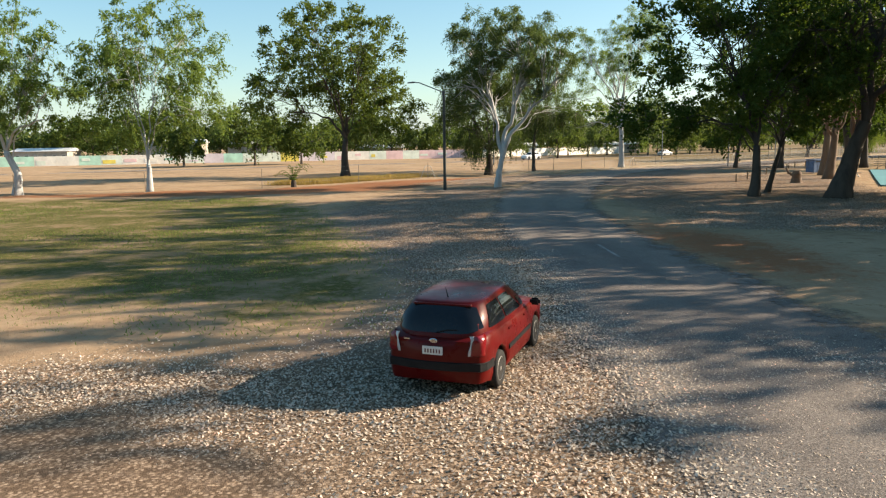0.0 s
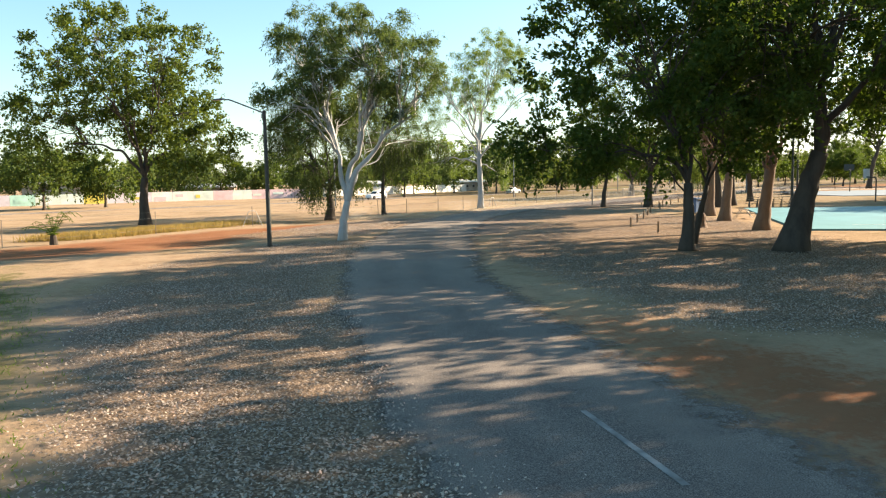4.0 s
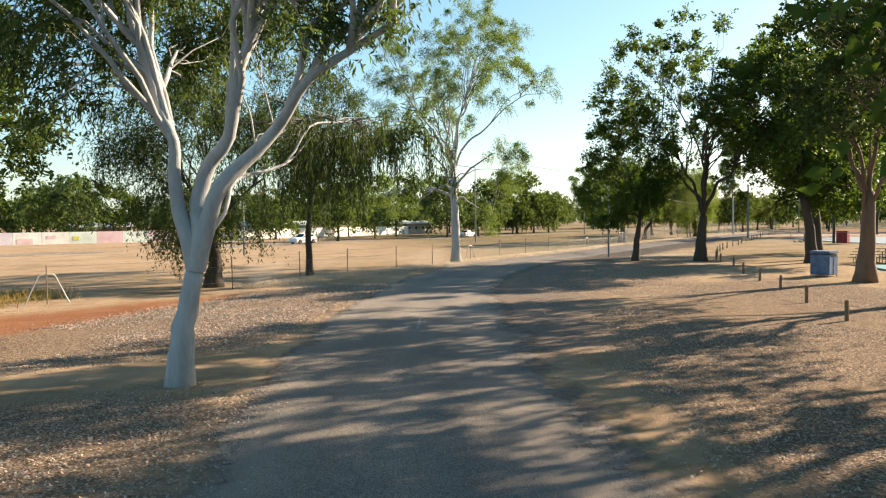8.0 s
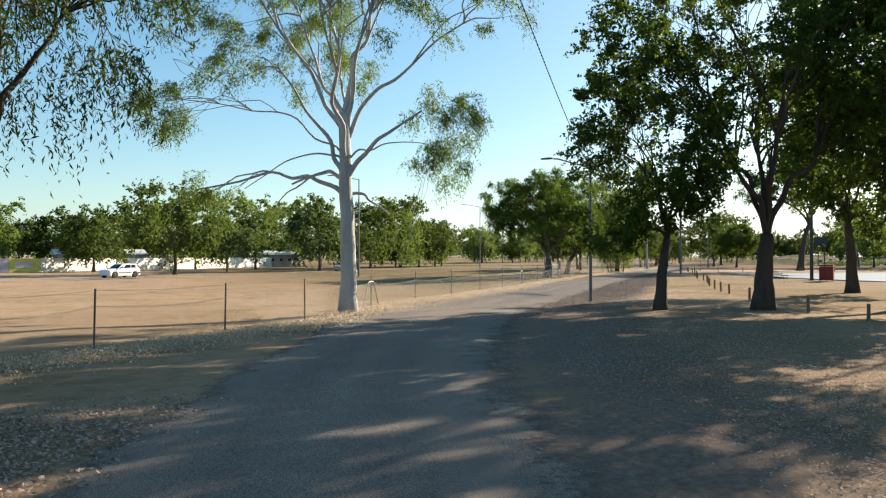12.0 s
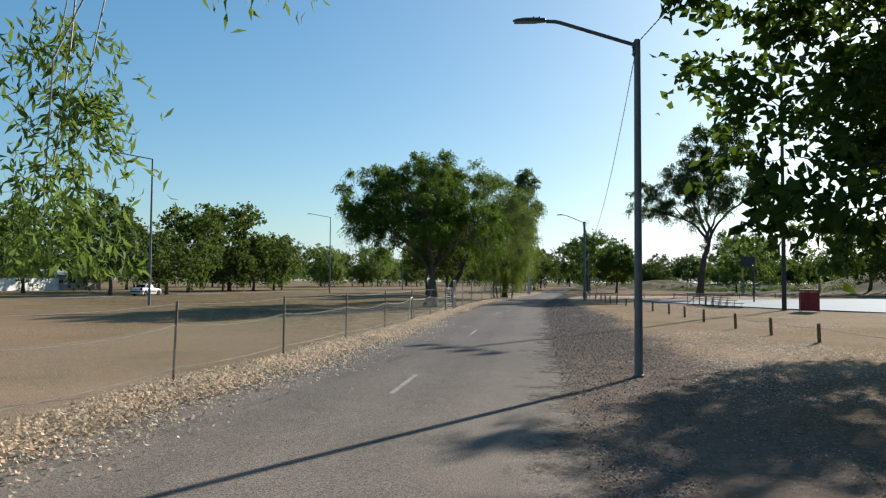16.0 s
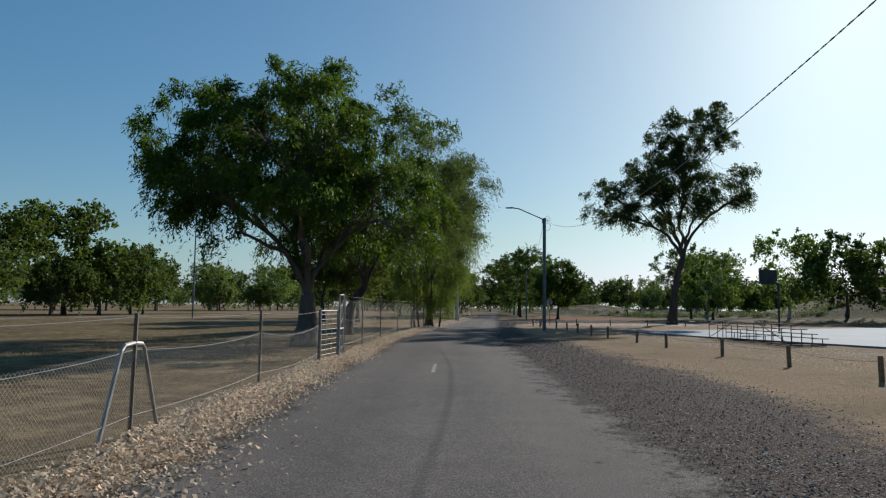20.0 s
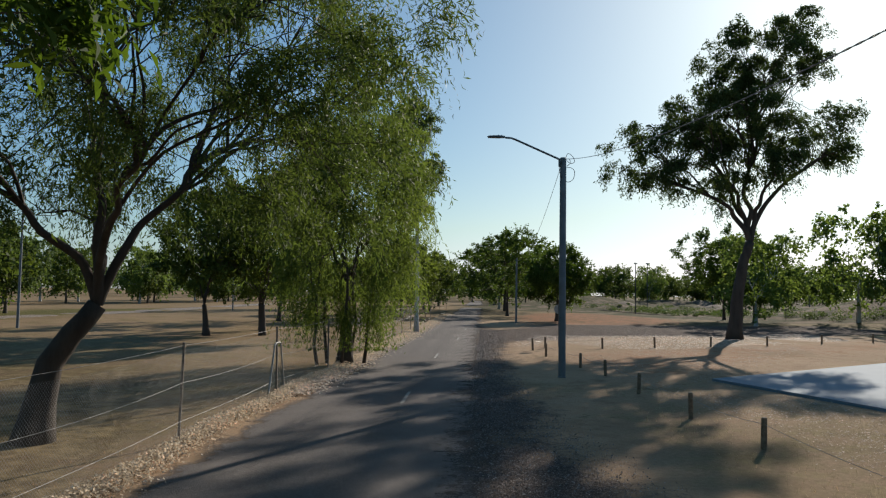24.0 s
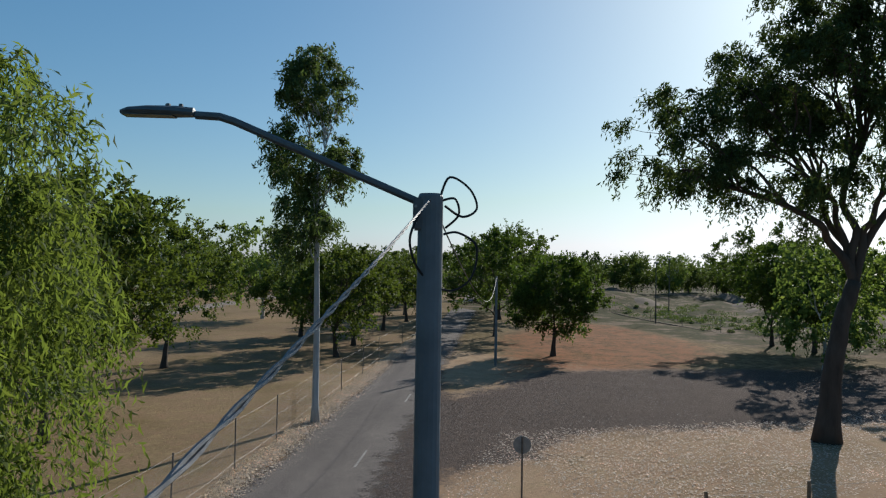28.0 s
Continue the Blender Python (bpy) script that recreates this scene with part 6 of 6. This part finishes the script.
        Build().soft_box((s * 0.46, -1.6, 0.2), (0.02, 0.02, 0.02), 0.004).part("tow_eye", TRIM, c)
    plate = Build().soft_box((0, -2.088, 0.76), (0.33, 0.014, 0.13), 0.006).part("number_plate", PLATE, c, "white plate with dark bars")
    for k in range(6):
        Build().box((-0.115 + k * 0.046, -2.097, 0.755), (0.022, 0.004, 0.06)).part("bar", PLATE_INK, plate)
    Build().lathe([(0.0, 0), (0.06, 0.0), (0.065, 0.008), (0.05, 0.014)], 16, m=Matrix.Translation((0, -2.035, 0.90)) @ Matrix.Rotation(radians(90), 4, 'X') @ Matrix.Scale(0.62, 4, (0, 1, 0))).part("badge", CHROME, c)
    Build().box((-0.44, -2.02, 0.90), (0.1, 0.012, 0.025)).part("badge", CHROME, c)
    Build().tube([(0.0, -1.93, 1.0), (0.18, -1.905, 1.05), (0.34, -1.9, 1.055)], 0.009, 5).part("rear_wiper", TRIM, c)
    Build().tube([(0, -1.32, 1.42), (0, -1.36, 1.46), (0, -1.46, 1.62)], [0.022, 0.009, 0.004], 6).part("aerial", TRIM, c)
    for w in WHEELS:
        for s in (-1, 1):
            mw = Matrix.Translation((s * 0.75, w, 0.30)) @ Matrix.Rotation(radians(90) * s, 4, 'Y')
            wheel = Build().lathe([(0.20, -0.09), (0.27, -0.095), (0.295, -0.07), (0.30, 0.0), (0.295, 0.07), (0.27, 0.095), (0.20, 0.085)], 28, m=mw).part("tyre", RUBBER, c, smooth=True)
            Build().lathe([(0.205, 0.0), (0.205, 0.08), (0.185, 0.088), (0.175, 0.05), (0.0, 0.045)], 24, m=mw).part("rim", ALLOY, wheel)
            for k in range(7):
                Build().box((0.105, 0, 0.066), (0.15, 0.034, 0.03), mw @ Matrix.Rotation(2 * math.pi * k / 7, 4, 'Z')).part("spoke", ALLOY, wheel)
            Build().lathe([(0.0, 0.05), (0.04, 0.05), (0.035, 0.088), (0, 0.09)], 12, m=mw).part("hub_cap", ALLOY, wheel)
    return c


car(2.07, 10.27, 70.4, RED_PAINT, "dusty red five-door hatchback standing on the leaf-strewn verge", scale=0.96)
car(60.5, 196.8, 37, CAR_WHITE, "white sedan on the far street", True, 1.1)
car(21.5, 171.0, 216, CAR_WHITE, "white utility vehicle on the far street", False, 1.2)

# ---- courts, wall, furniture ----
def court_mat(name, colour, rough):
    m, t, b = mat(name, rough, 0, 0.2)
    p = world_pos(t)
    n1, n2 = noise_of(t, p, 0.25, 5, 0.6), noise_of(t, p, 9, 4, 0.7)
    c = ramp(t, n1, (0.3, tuple(x * 0.75 for x in colour)), (0.7, colour))
    c = mixc(t, math2(t, "MULTIPLY", n2, 0.4), c, tuple(0.6 * x + 0.08 for x in colour))
    t.links.new(c, b.inputs["Base Color"])
    bump(t, b, n2, 0.15, 0.01)
    return m


COURT_TEAL = court_mat("teal_court_paint", (0.10, 0.30, 0.34), 0.7)
COURT_GREY = court_mat("grey_blue_court", (0.20, 0.25, 0.29), 0.85)


def slab(name, poly, z, material, label, category, kind="structure"):
    n = len(poly)
    vs = [(x, y, z) for x, y in poly] + [(x, y, -0.15) for x, y in poly]
    fs = [tuple(range(n)), ] + [(k, n + k, n + (k + 1) % n, (k + 1) % n) for k in range(n)]
    a = sum(poly[k][0] * poly[(k + 1) % n][1] - poly[(k + 1) % n][0] * poly[k][1] for k in range(n))
    if a < 0:
        fs = [tuple(reversed(f)) for f in fs]
    return tagged(link(name, mesh_of(name, vs, fs, material)), label, category, kind=kind)


slab("court_paving", COURTS[0], 0.06, COURT_TEAL, "teal painted basketball court slab in the park", "court")
slab("court_paving", COURTS[1], 0.05, COURT_GREY, "pale grey-blue court slab glaring in the low sun", "court")
for poly in ([(56, 84), (74, 74.5)], [(42, 58.5), (57.5, 50.5)]):
    (x0, y0), (x1, y1) = poly
    d = Vector((x1 - x0, y1 - y0, 0)).normalized()
    nn = Vector((-d.y, d.x, 0)) * 0.04
    slab("court_line", [(x0 + nn.x, y0 + nn.y), (x0 - nn.x, y0 - nn.y), (x1 - nn.x, y1 - nn.y), (x1 + nn.x, y1 + nn.y)], 0.066, WHITE_PAINT, "white painted court line", "line")
# worn dashes on the lane
for x, y in ((7.15, 22.9), (13.7, 68.9), (37.7, 108.4), (49.7, 119.4), (63.7, 132.4), (89.5, 153.6), (102.3, 164.0), (115.0, 173.4), (127.2, 183.0)):
    k = int(np.argmin(np.hypot(ROAD_LINE[:, 0] - x, ROAD_LINE[:, 1] - y)))
    d = Vector((*(ROAD_LINE[k + 1] - ROAD_LINE[k - 1])[:2], 0)).normalized()
    nn = Vector((-d.y, d.x, 0)) * 0.055
    p, q = Vector((x, y, 0)) - d * 1.5, Vector((x, y, 0)) + d * 1.5
    me = mesh_of("lane_dash", [(p + nn).to_tuple()[:2] + (0.037,), (p - nn).to_tuple()[:2] + (0.037,), (q - nn).to_tuple()[:2] + (0.037,), (q + nn).to_tuple()[:2] + (0.037,)], [(0, 1, 2, 3)], LINE_PAINT)
    tagged(link("lane_dash", me), "worn white dash on the asphalt", "road marking", "lane dashes", "structure")

# the long low wall with its painted panels
MURAL = [plain("mural_" + n, c, 0.75, 0, 0.3, 0.12, 0.6) for n, c in (("turquoise", (0.50, 0.80, 0.66)), ("white", (0.90, 0.86, 0.78)), ("pink", (0.85, 0.60, 0.60)), ("yellow", (0.82, 0.68, 0.15)), ("violet", (0.78, 0.70, 0.74)), ("sky", (0.78, 0.86, 0.76)))]
wall = thing("mural_wall", (0, 0, 0), "long low rendered wall painted with turquoise and pastel panels", "wall")
rng = random.Random(5)
RUNS = (((-150.0, 152.0), (12.0, 211.0), 36), ((12.0, 211.0), (62.0, 254.0), 14))
for (x0, y0), (x1, y1), n in RUNS:
    turn = math.atan2(y1 - y0, x1 - x0)
    step = math.hypot(x1 - x0, y1 - y0) / n
    white_run = x0 > 0
    for k in range(n):
        m = Matrix.Translation((x0 + (x1 - x0) * k / n, y0 + (y1 - y0) * k / n, 0)) @ Matrix.Rotation(turn, 4, 'Z')
        pick = MURAL[1] if white_run else rng.choice(MURAL if k > n * 0.5 else [MURAL[0], MURAL[5], MURAL[1], MURAL[0]])
        panel = Build().soft_box((step / 2, 0, 1.1), (step - 0.02, 0.2, 2.4), 0.02, m).part("wall_panel", pick, wall)
        if not white_run and rng.random() < 0.7:
            w = rng.uniform(1, 3)
            Build().soft_box((rng.uniform(0.3, 1.0) + w / 2, -0.11, rng.uniform(0.5, 1.5)), (w, 0.05, rng.uniform(0.4, 1.0)), 0.02, m).part("painted_shape", rng.choice(MURAL), panel)

# low houses behind the wall
ROOF_WHITE = plain("pale_roof_sheet", (0.68, 0.68, 0.67), 0.45, 0.2, 0.4, 0.1, 0.8)
HOUSE_WALL = plain("house_wall", (0.45, 0.40, 0.34), 0.8, 0, 0.2, 0.15, 0.7)
DARK_PANE = plain("dark_window", (0.03, 0.035, 0.04), 0.15, 0, 0.5)
def house(x, y, w, d, hgt, rz, roofm, label):
    h = thing("low_house", (x, y, 0), label, "house", "houses beyond the wall", rz=rz)
    Build().box((0, 0, hgt / 2), (w, d, hgt)).part("house_wall", HOUSE_WALL, h)
    rf = Build()
    o, r = 0.6, 1.1
    vs = [(-w / 2 - o, -d / 2 - o, hgt), (w / 2 + o, -d / 2 - o, hgt), (w / 2 + o, d / 2 + o, hgt), (-w / 2 - o, d / 2 + o, hgt), (-w / 2 - o, 0, hgt + r), (w / 2 + o, 0, hgt + r)]
    rf.add(vs, [(0, 1, 5, 4), (2, 3, 4, 5), (0, 4, 3), (1, 2, 5), (3, 2, 1, 0)]).part("roof", roofm, h)
    for k in range(int(w // 3)):
        win = Build().box((-w / 2 + 1.8 + k * 3, -d / 2 - 0.02, 1.7), (1.3, 0.06, 1.0)).part("window", WHITE_PAINT, h)
        Build().box((-w / 2 + 1.8 + k * 3, -d / 2 - 0.055, 1.7), (1.1, 0.03, 0.82)).part("pane", DARK_PANE, win)
for x, y, w, hh, rz in ((-92, 246, 24, 5.6, 4), (-62, 244, 16, 5.0, -3), (-20, 240, 15, 3.0, 2), (22, 236, 16, 3.0, 5), (62, 262, 18, 3.0, 30), (-130, 240, 18, 3.4, 0)):
    house(x, y, w, 9, hh, rz, ROOF_WHITE, "low house with a pale sheet roof behind the mural wall")


# flood mast and poles at the courts
def flood_mast(x, y, h, label, rz, r=(0.19, 0.10)):
    m = thing("flood_mast", (x, y, 0), label, "flood light", rz=rz)
    Build().lathe([(r[0] + 0.12, -0.1), (r[0] + 0.12, 0.06), (r[0], 0.07), (r[1], h)], 14).part("mast", POLE_DARK, m)
    Build().soft_box((0, 0, h + 0.05), (4.0, 0.12, 0.12), 0.02).part("crossbar", POLE_DARK, m)
    for k in range(4):
        lx = -1.74 + k * 1.16
        mt = Matrix.Translation((lx, -0.1, h + 0.4)) @ Matrix.Rotation(radians(-38), 4, 'X')
        lamp = Build().soft_box((0, 0, 0), (0.52, 0.22, 0.46), 0.04, mt).part("flood_lamp", LAMP_GREY, m)
        Build().box((0, -0.118, 0), (0.44, 0.01, 0.38), mt).part("lens", LENS_CLEAR, lamp)
        Build().tube([(lx, 0, h + 0.1), (lx, -0.02, h + 0.3)], 0.03, 6).part("bracket", POLE_DARK, m)
    return m


flood_mast(88.4, 124.0, 20.3, "tall dark flood mast with four lamps on a crossbar", 90)
flood_mast(60.5, 89.0, 16.5, "tall pale flood mast beside the court", 118, (0.16, 0.09))
for x, y, h in ((205, 205, 10), (228, 214, 11), (212, 186, 10)):
    pl = thing("track_light", (x, y, 0), "thin light pole by the dirt track", "flood light", "track lights")
    Build().lathe([(0.12, -0.1), (0.08, h)], 8).part("shaft", POLE_DARK, pl)
    Build().soft_box((0, 0, h), (0.9, 0.3, 0.25), 0.03).part("lamp_head", LAMP_GREY, pl)


def bin_stand(x, y, rz, colour, label, w=1.15, h=1.55):
    b = thing("rubbish_bin", (x, y, 0), label, "bin", rz=rz)
    for sx in (-1, 1):
        for sy in (-1, 1):
            Build().box((sx * (w / 2 - 0.04), sy * (w / 2 - 0.04), 0.04), (0.06, 0.06, 0.16)).part("foot", GALV, b)
    Build().soft_box((0, 0, 0.12 + (h - 0.3) / 2), (w, w, h - 0.3), 0.05).part("body", colour, b)
    for s in (-1, 1):
        Build().box((s * (w / 2 + 0.004), 0, 0.7), (0.02, 0.03, h - 0.5)).part("rib", colour, b)
        Build().box((0, s * (w / 2 + 0.004), 0.7), (0.03, 0.02, h - 0.5)).part("rib", colour, b)
    Build().soft_box((0, 0, h - 0.06), (w + 0.08, w + 0.08, 0.16), 0.05).part("lid", colour, b)
    Build().box((0, -w / 2 - 0.004, h - 0.24), (w * 0.6, 0.02, 0.13)).part("opening", TRIM, b)
    return b


BIN_BLUE = plain("faded_blue_paint", (0.10, 0.17, 0.30), 0.6, 0, 0.4, 0.25, 3)
BIN_RED = plain("dark_red_paint", (0.24, 0.025, 0.03), 0.55, 0, 0.4, 0.2, 3)
bin_stand(42.3, 79.6, 20, BIN_BLUE, "faded blue square bin enclosure beside a flared trunk")
bin_stand(87.5, 121.6, 30, BIN_RED, "dark red square bin enclosure beside the court", 1.35, 1.75)


def hoop(x, y, rz, label, dark=True, up=0.0):
    h = thing("basketball_hoop", (x, y, 0), label, "basketball hoop", rz=rz)
    Build().tube([(0, 1.2, -0.1), (0, 1.2, 2.8 + up), (0, 1.1, 3.05 + up), (0, 0.9, 3.12 + up), (0, 0.02, 3.15 + up)], 0.085, 8).part("post", POLE_DARK, h)
    bd = Build().soft_box((0, 0, 3.6 + up), (1.85, 0.06, 1.25), 0.015).part("backboard", POLE_DARK if dark else WHITE_PAINT, h)
    if not dark:
        for dx, dz, sx, sz in ((0, 0.27, 0.6, 0.03), (0, -0.15, 0.6, 0.03), (-0.29, 0.06, 0.03, 0.42), (0.29, 0.06, 0.03, 0.42)):
            Build().box((dx, -0.034, 3.5 + up + dz), (sx, 0.008, sz)).part("target_line", POLE_DARK, bd)
    Build().tube([(0.23 * math.cos(k * math.pi / 8), -0.32 + 0.23 * math.sin(k * math.pi / 8), 3.1 + up) for k in range(17)], 0.012, 5).part("ring", BIN_RED, h)
    return h


hoop(112.0, 139.4, 150, "dark basketball backboard on a single post at the court", up=1.2)
hoop(121.0, 113.0, 150, "dark basketball backboard on a bent post")
hoop(76.0, 95.0, 205, "white basketball backboard with a painted target square", False)


BENCH_STEEL = plain("dull_aluminium", (0.12, 0.116, 0.11), 0.8, 0.0, 0.15, 0.2, 5)


def bleacher(x, y, rz, length, label):
    b = thing("bleacher", (x, y, 0), label, "bench", rz=rz)
    rows, deep, rise = 4, 0.60, 0.25
    for k in range(rows):
        Build().soft_box((0, k * deep, 0.42 + k * rise), (length, 0.25, 0.045), 0.01).part("seat", BENCH_STEEL, b)
        if k:
            Build().soft_box((0, k * deep - 0.34, 0.17 + k * rise), (length, 0.22, 0.04), 0.01).part("foot_board", BENCH_STEEL, b)
    for j in range(6):
        lx = -length / 2 + 0.4 + j * (length - 0.8) / 5
        fr = Build().tube([(lx, -0.2, 0.03), (lx, (rows - 1) * deep + 0.3, 0.03)], 0.028, 6)
        for k in range(rows):
            fr.tube([(lx, k * deep, 0.03), (lx, k * deep, 0.42 + k * rise)], 0.028, 6)
            if k:
                fr.tube([(lx, (k - 1) * deep, 0.16 + k * rise), (lx, k * deep, 0.16 + k * rise)], 0.024, 6)
        fr.part("frame", BENCH_STEEL, b)
    back = (rows - 1) * deep + 0.03
    for u0, u1 in ((-0.5, -0.16), (0.5, 0.16)):
        Build().tube([(length * u0 * 0.92, back, 0.06), (length * u1, back, 0.36 + (rows - 1) * rise)], 0.022, 6).part("cross_brace", BENCH_STEEL, b)
    return b


bleacher(94.6, 133.0, 48, 11.0, "four-row aluminium bleacher on the dry verge by the court")
bleacher(57, 88.5, 150, 5.0, "small aluminium bleacher at the far side of the teal court")


def picnic(x, y, rz):
    p = thing("picnic_table", (x, y, 0), "weathered picnic table with two benches", "picnic table", "picnic tables", rz=rz)
    for k in range(4):
        Build().box((0, -0.3 + k * 0.2, 0.74), (1.9, 0.18, 0.04)).part("board", TIMBER, p)
    for s in (-1, 1):
        Build().box((0, s * 0.75, 0.44), (1.9, 0.26, 0.045)).part("bench_board", TIMBER, p)
        fr = Build()
        for q in (-1, 1):
            fr.tube([(s * 0.7, q * 0.7, 0.0), (s * 0.7, q * 0.2, 0.72)], 0.03, 6)
        fr.tube([(s * 0.7, -0.8, 0.42), (s * 0.7, 0.8, 0.42)], 0.03, 6)
        fr.part("frame", GALV, p)
    return p


picnic(41.5, 70.5, 60)
# stump and low log by the grove, sign on its post
stump = thing("tree_stump", (31.9, 61.6, 0), "broken brown tree stump among dry leaves", "stump")
Build().lathe([(0.62, -0.1), (0.46, 0.12), (0.38, 0.45), (0.40, 0.8), (0.30, 1.05), (0.12, 0.98)], 14).part("wood", BARK_RED, stump)
Build().tube([(0.1, 0.2, 0.5), (-0.5, 0.5, 0.9), (-0.7, 0.55, 1.3)], [0.16, 0.12, 0.06], 8).part("snag", BARK_RED, stump)
SIGN_GREY = plain("sign_back", (0.34, 0.34, 0.33), 0.5, 0.5, 0.4, 0.1, 6)
sign = thing("round_sign", (113.9, 163.4, 0), "round metal road sign seen from behind on a thin post", "sign", rz=42)
Build().tube([(0, 0, -0.1), (0, 0, 2.9)], 0.035, 8).part("post", POST_STEEL, sign)
Build().lathe([(0.0, -0.012), (0.32, -0.012), (0.32, 0.006), (0.0, 0.006)], 24, m=Matrix.Translation((0.05, 0, 2.6)) @ Matrix.Rotation(radians(90), 4, 'Y')).part("disc", SIGN_GREY, sign)
# fern palm beside the field fence
palm = thing("fern_palm", (-12.7, 66.5, 0), "dark spiky palm fronds at the foot of the fence", "plant")
Build().lathe([(0.3, -0.1), (0.24, 0.3), (0.2, 0.6), (0.1, 0.7)], 10).part("stem", BARK_DARK, palm)
for k in range(15):
    a = k * 2.4
    r, up = 1.5 + 0.4 * math.sin(k * 1.7), 1.1 + 0.5 * math.cos(k * 2.3)
    fr = Build()
    ribs = [Vector((math.cos(a) * r * u, math.sin(a) * r * u, 0.6 + up * math.sin(u * 2.3))) for u in (0, 0.25, 0.5, 0.75, 1.0)]
    side = Vector((-math.sin(a), math.cos(a), 0))
    for i in range(4):
        for s in (-1, 1):
            for e in (0.15, 0.6):
                p = ribs[i].lerp(ribs[i + 1], e)
                d = (ribs[i + 1] - ribs[i]).normalized() * 0.09
                fr.add([p - d * 0.4, p + side * s * (0.42 - 0.06 * i) + d * 1.8 - Vector((0, 0, 0.12)), p + d * 0.4], [(0, 1, 2)])
    fr.tube(ribs, 0.015, 4)
    fr.part("frond", LEAF_DARK, palm)
# bare dirt, its colour darkened to stand for the shaded mound faces
SHADED_DIRT = plain("shaded_bare_dirt", (0.17, 0.125, 0.09), 0.95, 0, 0.1, 0.3, 0.5, 0.4)
# dirt jumps far right, behind the mesh fence of the track
for x, y, sx, sy, h in ((292, 264, 24, 6, 3.4), (262, 238, 12, 5, 2.0), (268, 214, 11, 4, 1.6), (300, 232, 18, 5, 2.6), (250, 204, 9, 4, 1.4), (276, 250, 8, 4, 1.6)):
    j = Build()
    N = 12
    vs = [(sx * (i / N * 2 - 1), sy * (k / N * 2 - 1), -0.1 + h * max(0, math.cos((i / N * 2 - 1) * 1.57)) ** 1.3 * max(0, math.cos((k / N * 2 - 1) * 1.57)) ** 1.2) for k in range(N + 1) for i in range(N + 1)]
    j.add(vs, [(k * 13 + i, k * 13 + i + 1, k * 13 + 14 + i, k * 13 + 13 + i) for k in range(N) for i in range(N)])
    ob = tagged(j.part("dirt_mound", SHADED_DIRT, None, smooth=True), "bare earth jump mound on the dirt track", "mound", "dirt mounds")
    ob.location = (x, y, 0)
    ob.rotation_euler = (0, 0, 0.7)

# the mesh fence of the track with its low shrubs
tf = thing("track_fence", (0, 0, 0), "thin mesh fence between the red dirt and the dirt track", "fence")
TRACK = [(179, 160), (183, 170), (189, 180), (195, 190), (202, 199), (209, 208), (217, 217), (226, 226), (236, 235)]
for i, (x, y) in enumerate(TRACK):
    Build().tube([(x, y, -0.1), (x, y, 1.9)], 0.035, 6).part("post", POST_STEEL, tf)
    if i:
        p0, p1 = Vector((*TRACK[i - 1], 0)), Vector((x, y, 0))
        for z in (0.12, 0.95, 1.85):
            Build().tube([p0 + Vector((0, 0, z)), p0.lerp(p1, 0.5) + Vector((0, 0, z - 0.04)), p1 + Vector((0, 0, z))], 0.012, 4, False).part("wire", WIRE, tf)
        Build().box((0, 0, 0.06), ((p1 - p0).length - 0.1, 0.14, 0.16), Matrix.Translation((p0 + p1) / 2) @ Matrix.Rotation(math.atan2(p1.y - p0.y, p1.x - p0.x), 4, 'Z')).part("edge_log", TIMBER, tf)
rng = np.random.default_rng(31)
n = 130
k = rng.uniform(0, len(TRACK) - 1.01, n)
at = np.array(TRACK, float)[k.astype(int)] + (np.array(TRACK, float)[k.astype(int) + 1] - np.array(TRACK, float)[k.astype(int)]) * (k % 1)[:, None] + np.abs(rng.normal(size=(n, 1))) * np.array([[9.0, -7.0]]) + rng.normal(size=(n, 2)) * 1.5 + np.array([[1.5, -1.0]])
big = rng.uniform(0.3, 1.1, n)
which = np.repeat(np.arange(n), 90)
off = unit(rng.normal(size=(len(which), 3))) * rng.uniform(0.2, 1, (len(which), 1)) ** 0.5 * big[which][:, None] * (1.5, 1.5, 0.8)
c = np.concatenate([at[which], (ground_height(at[:, 0], at[:, 1])[which] + big[which] * 0.45)[:, None]], -1) + off
tagged(link("low_shrubs", quads_mesh("low_shrubs", leaf_quads(rng, c, unit(rng.normal(size=(len(c), 3)) + (0, 0, 0.6)), rng.uniform(0.2, 0.4, len(c)), rng.uniform(0.1, 0.18, len(c))), LEAF_GUM)), "low green shrubs and weeds along the track fence", "shrubs", kind="stuff")
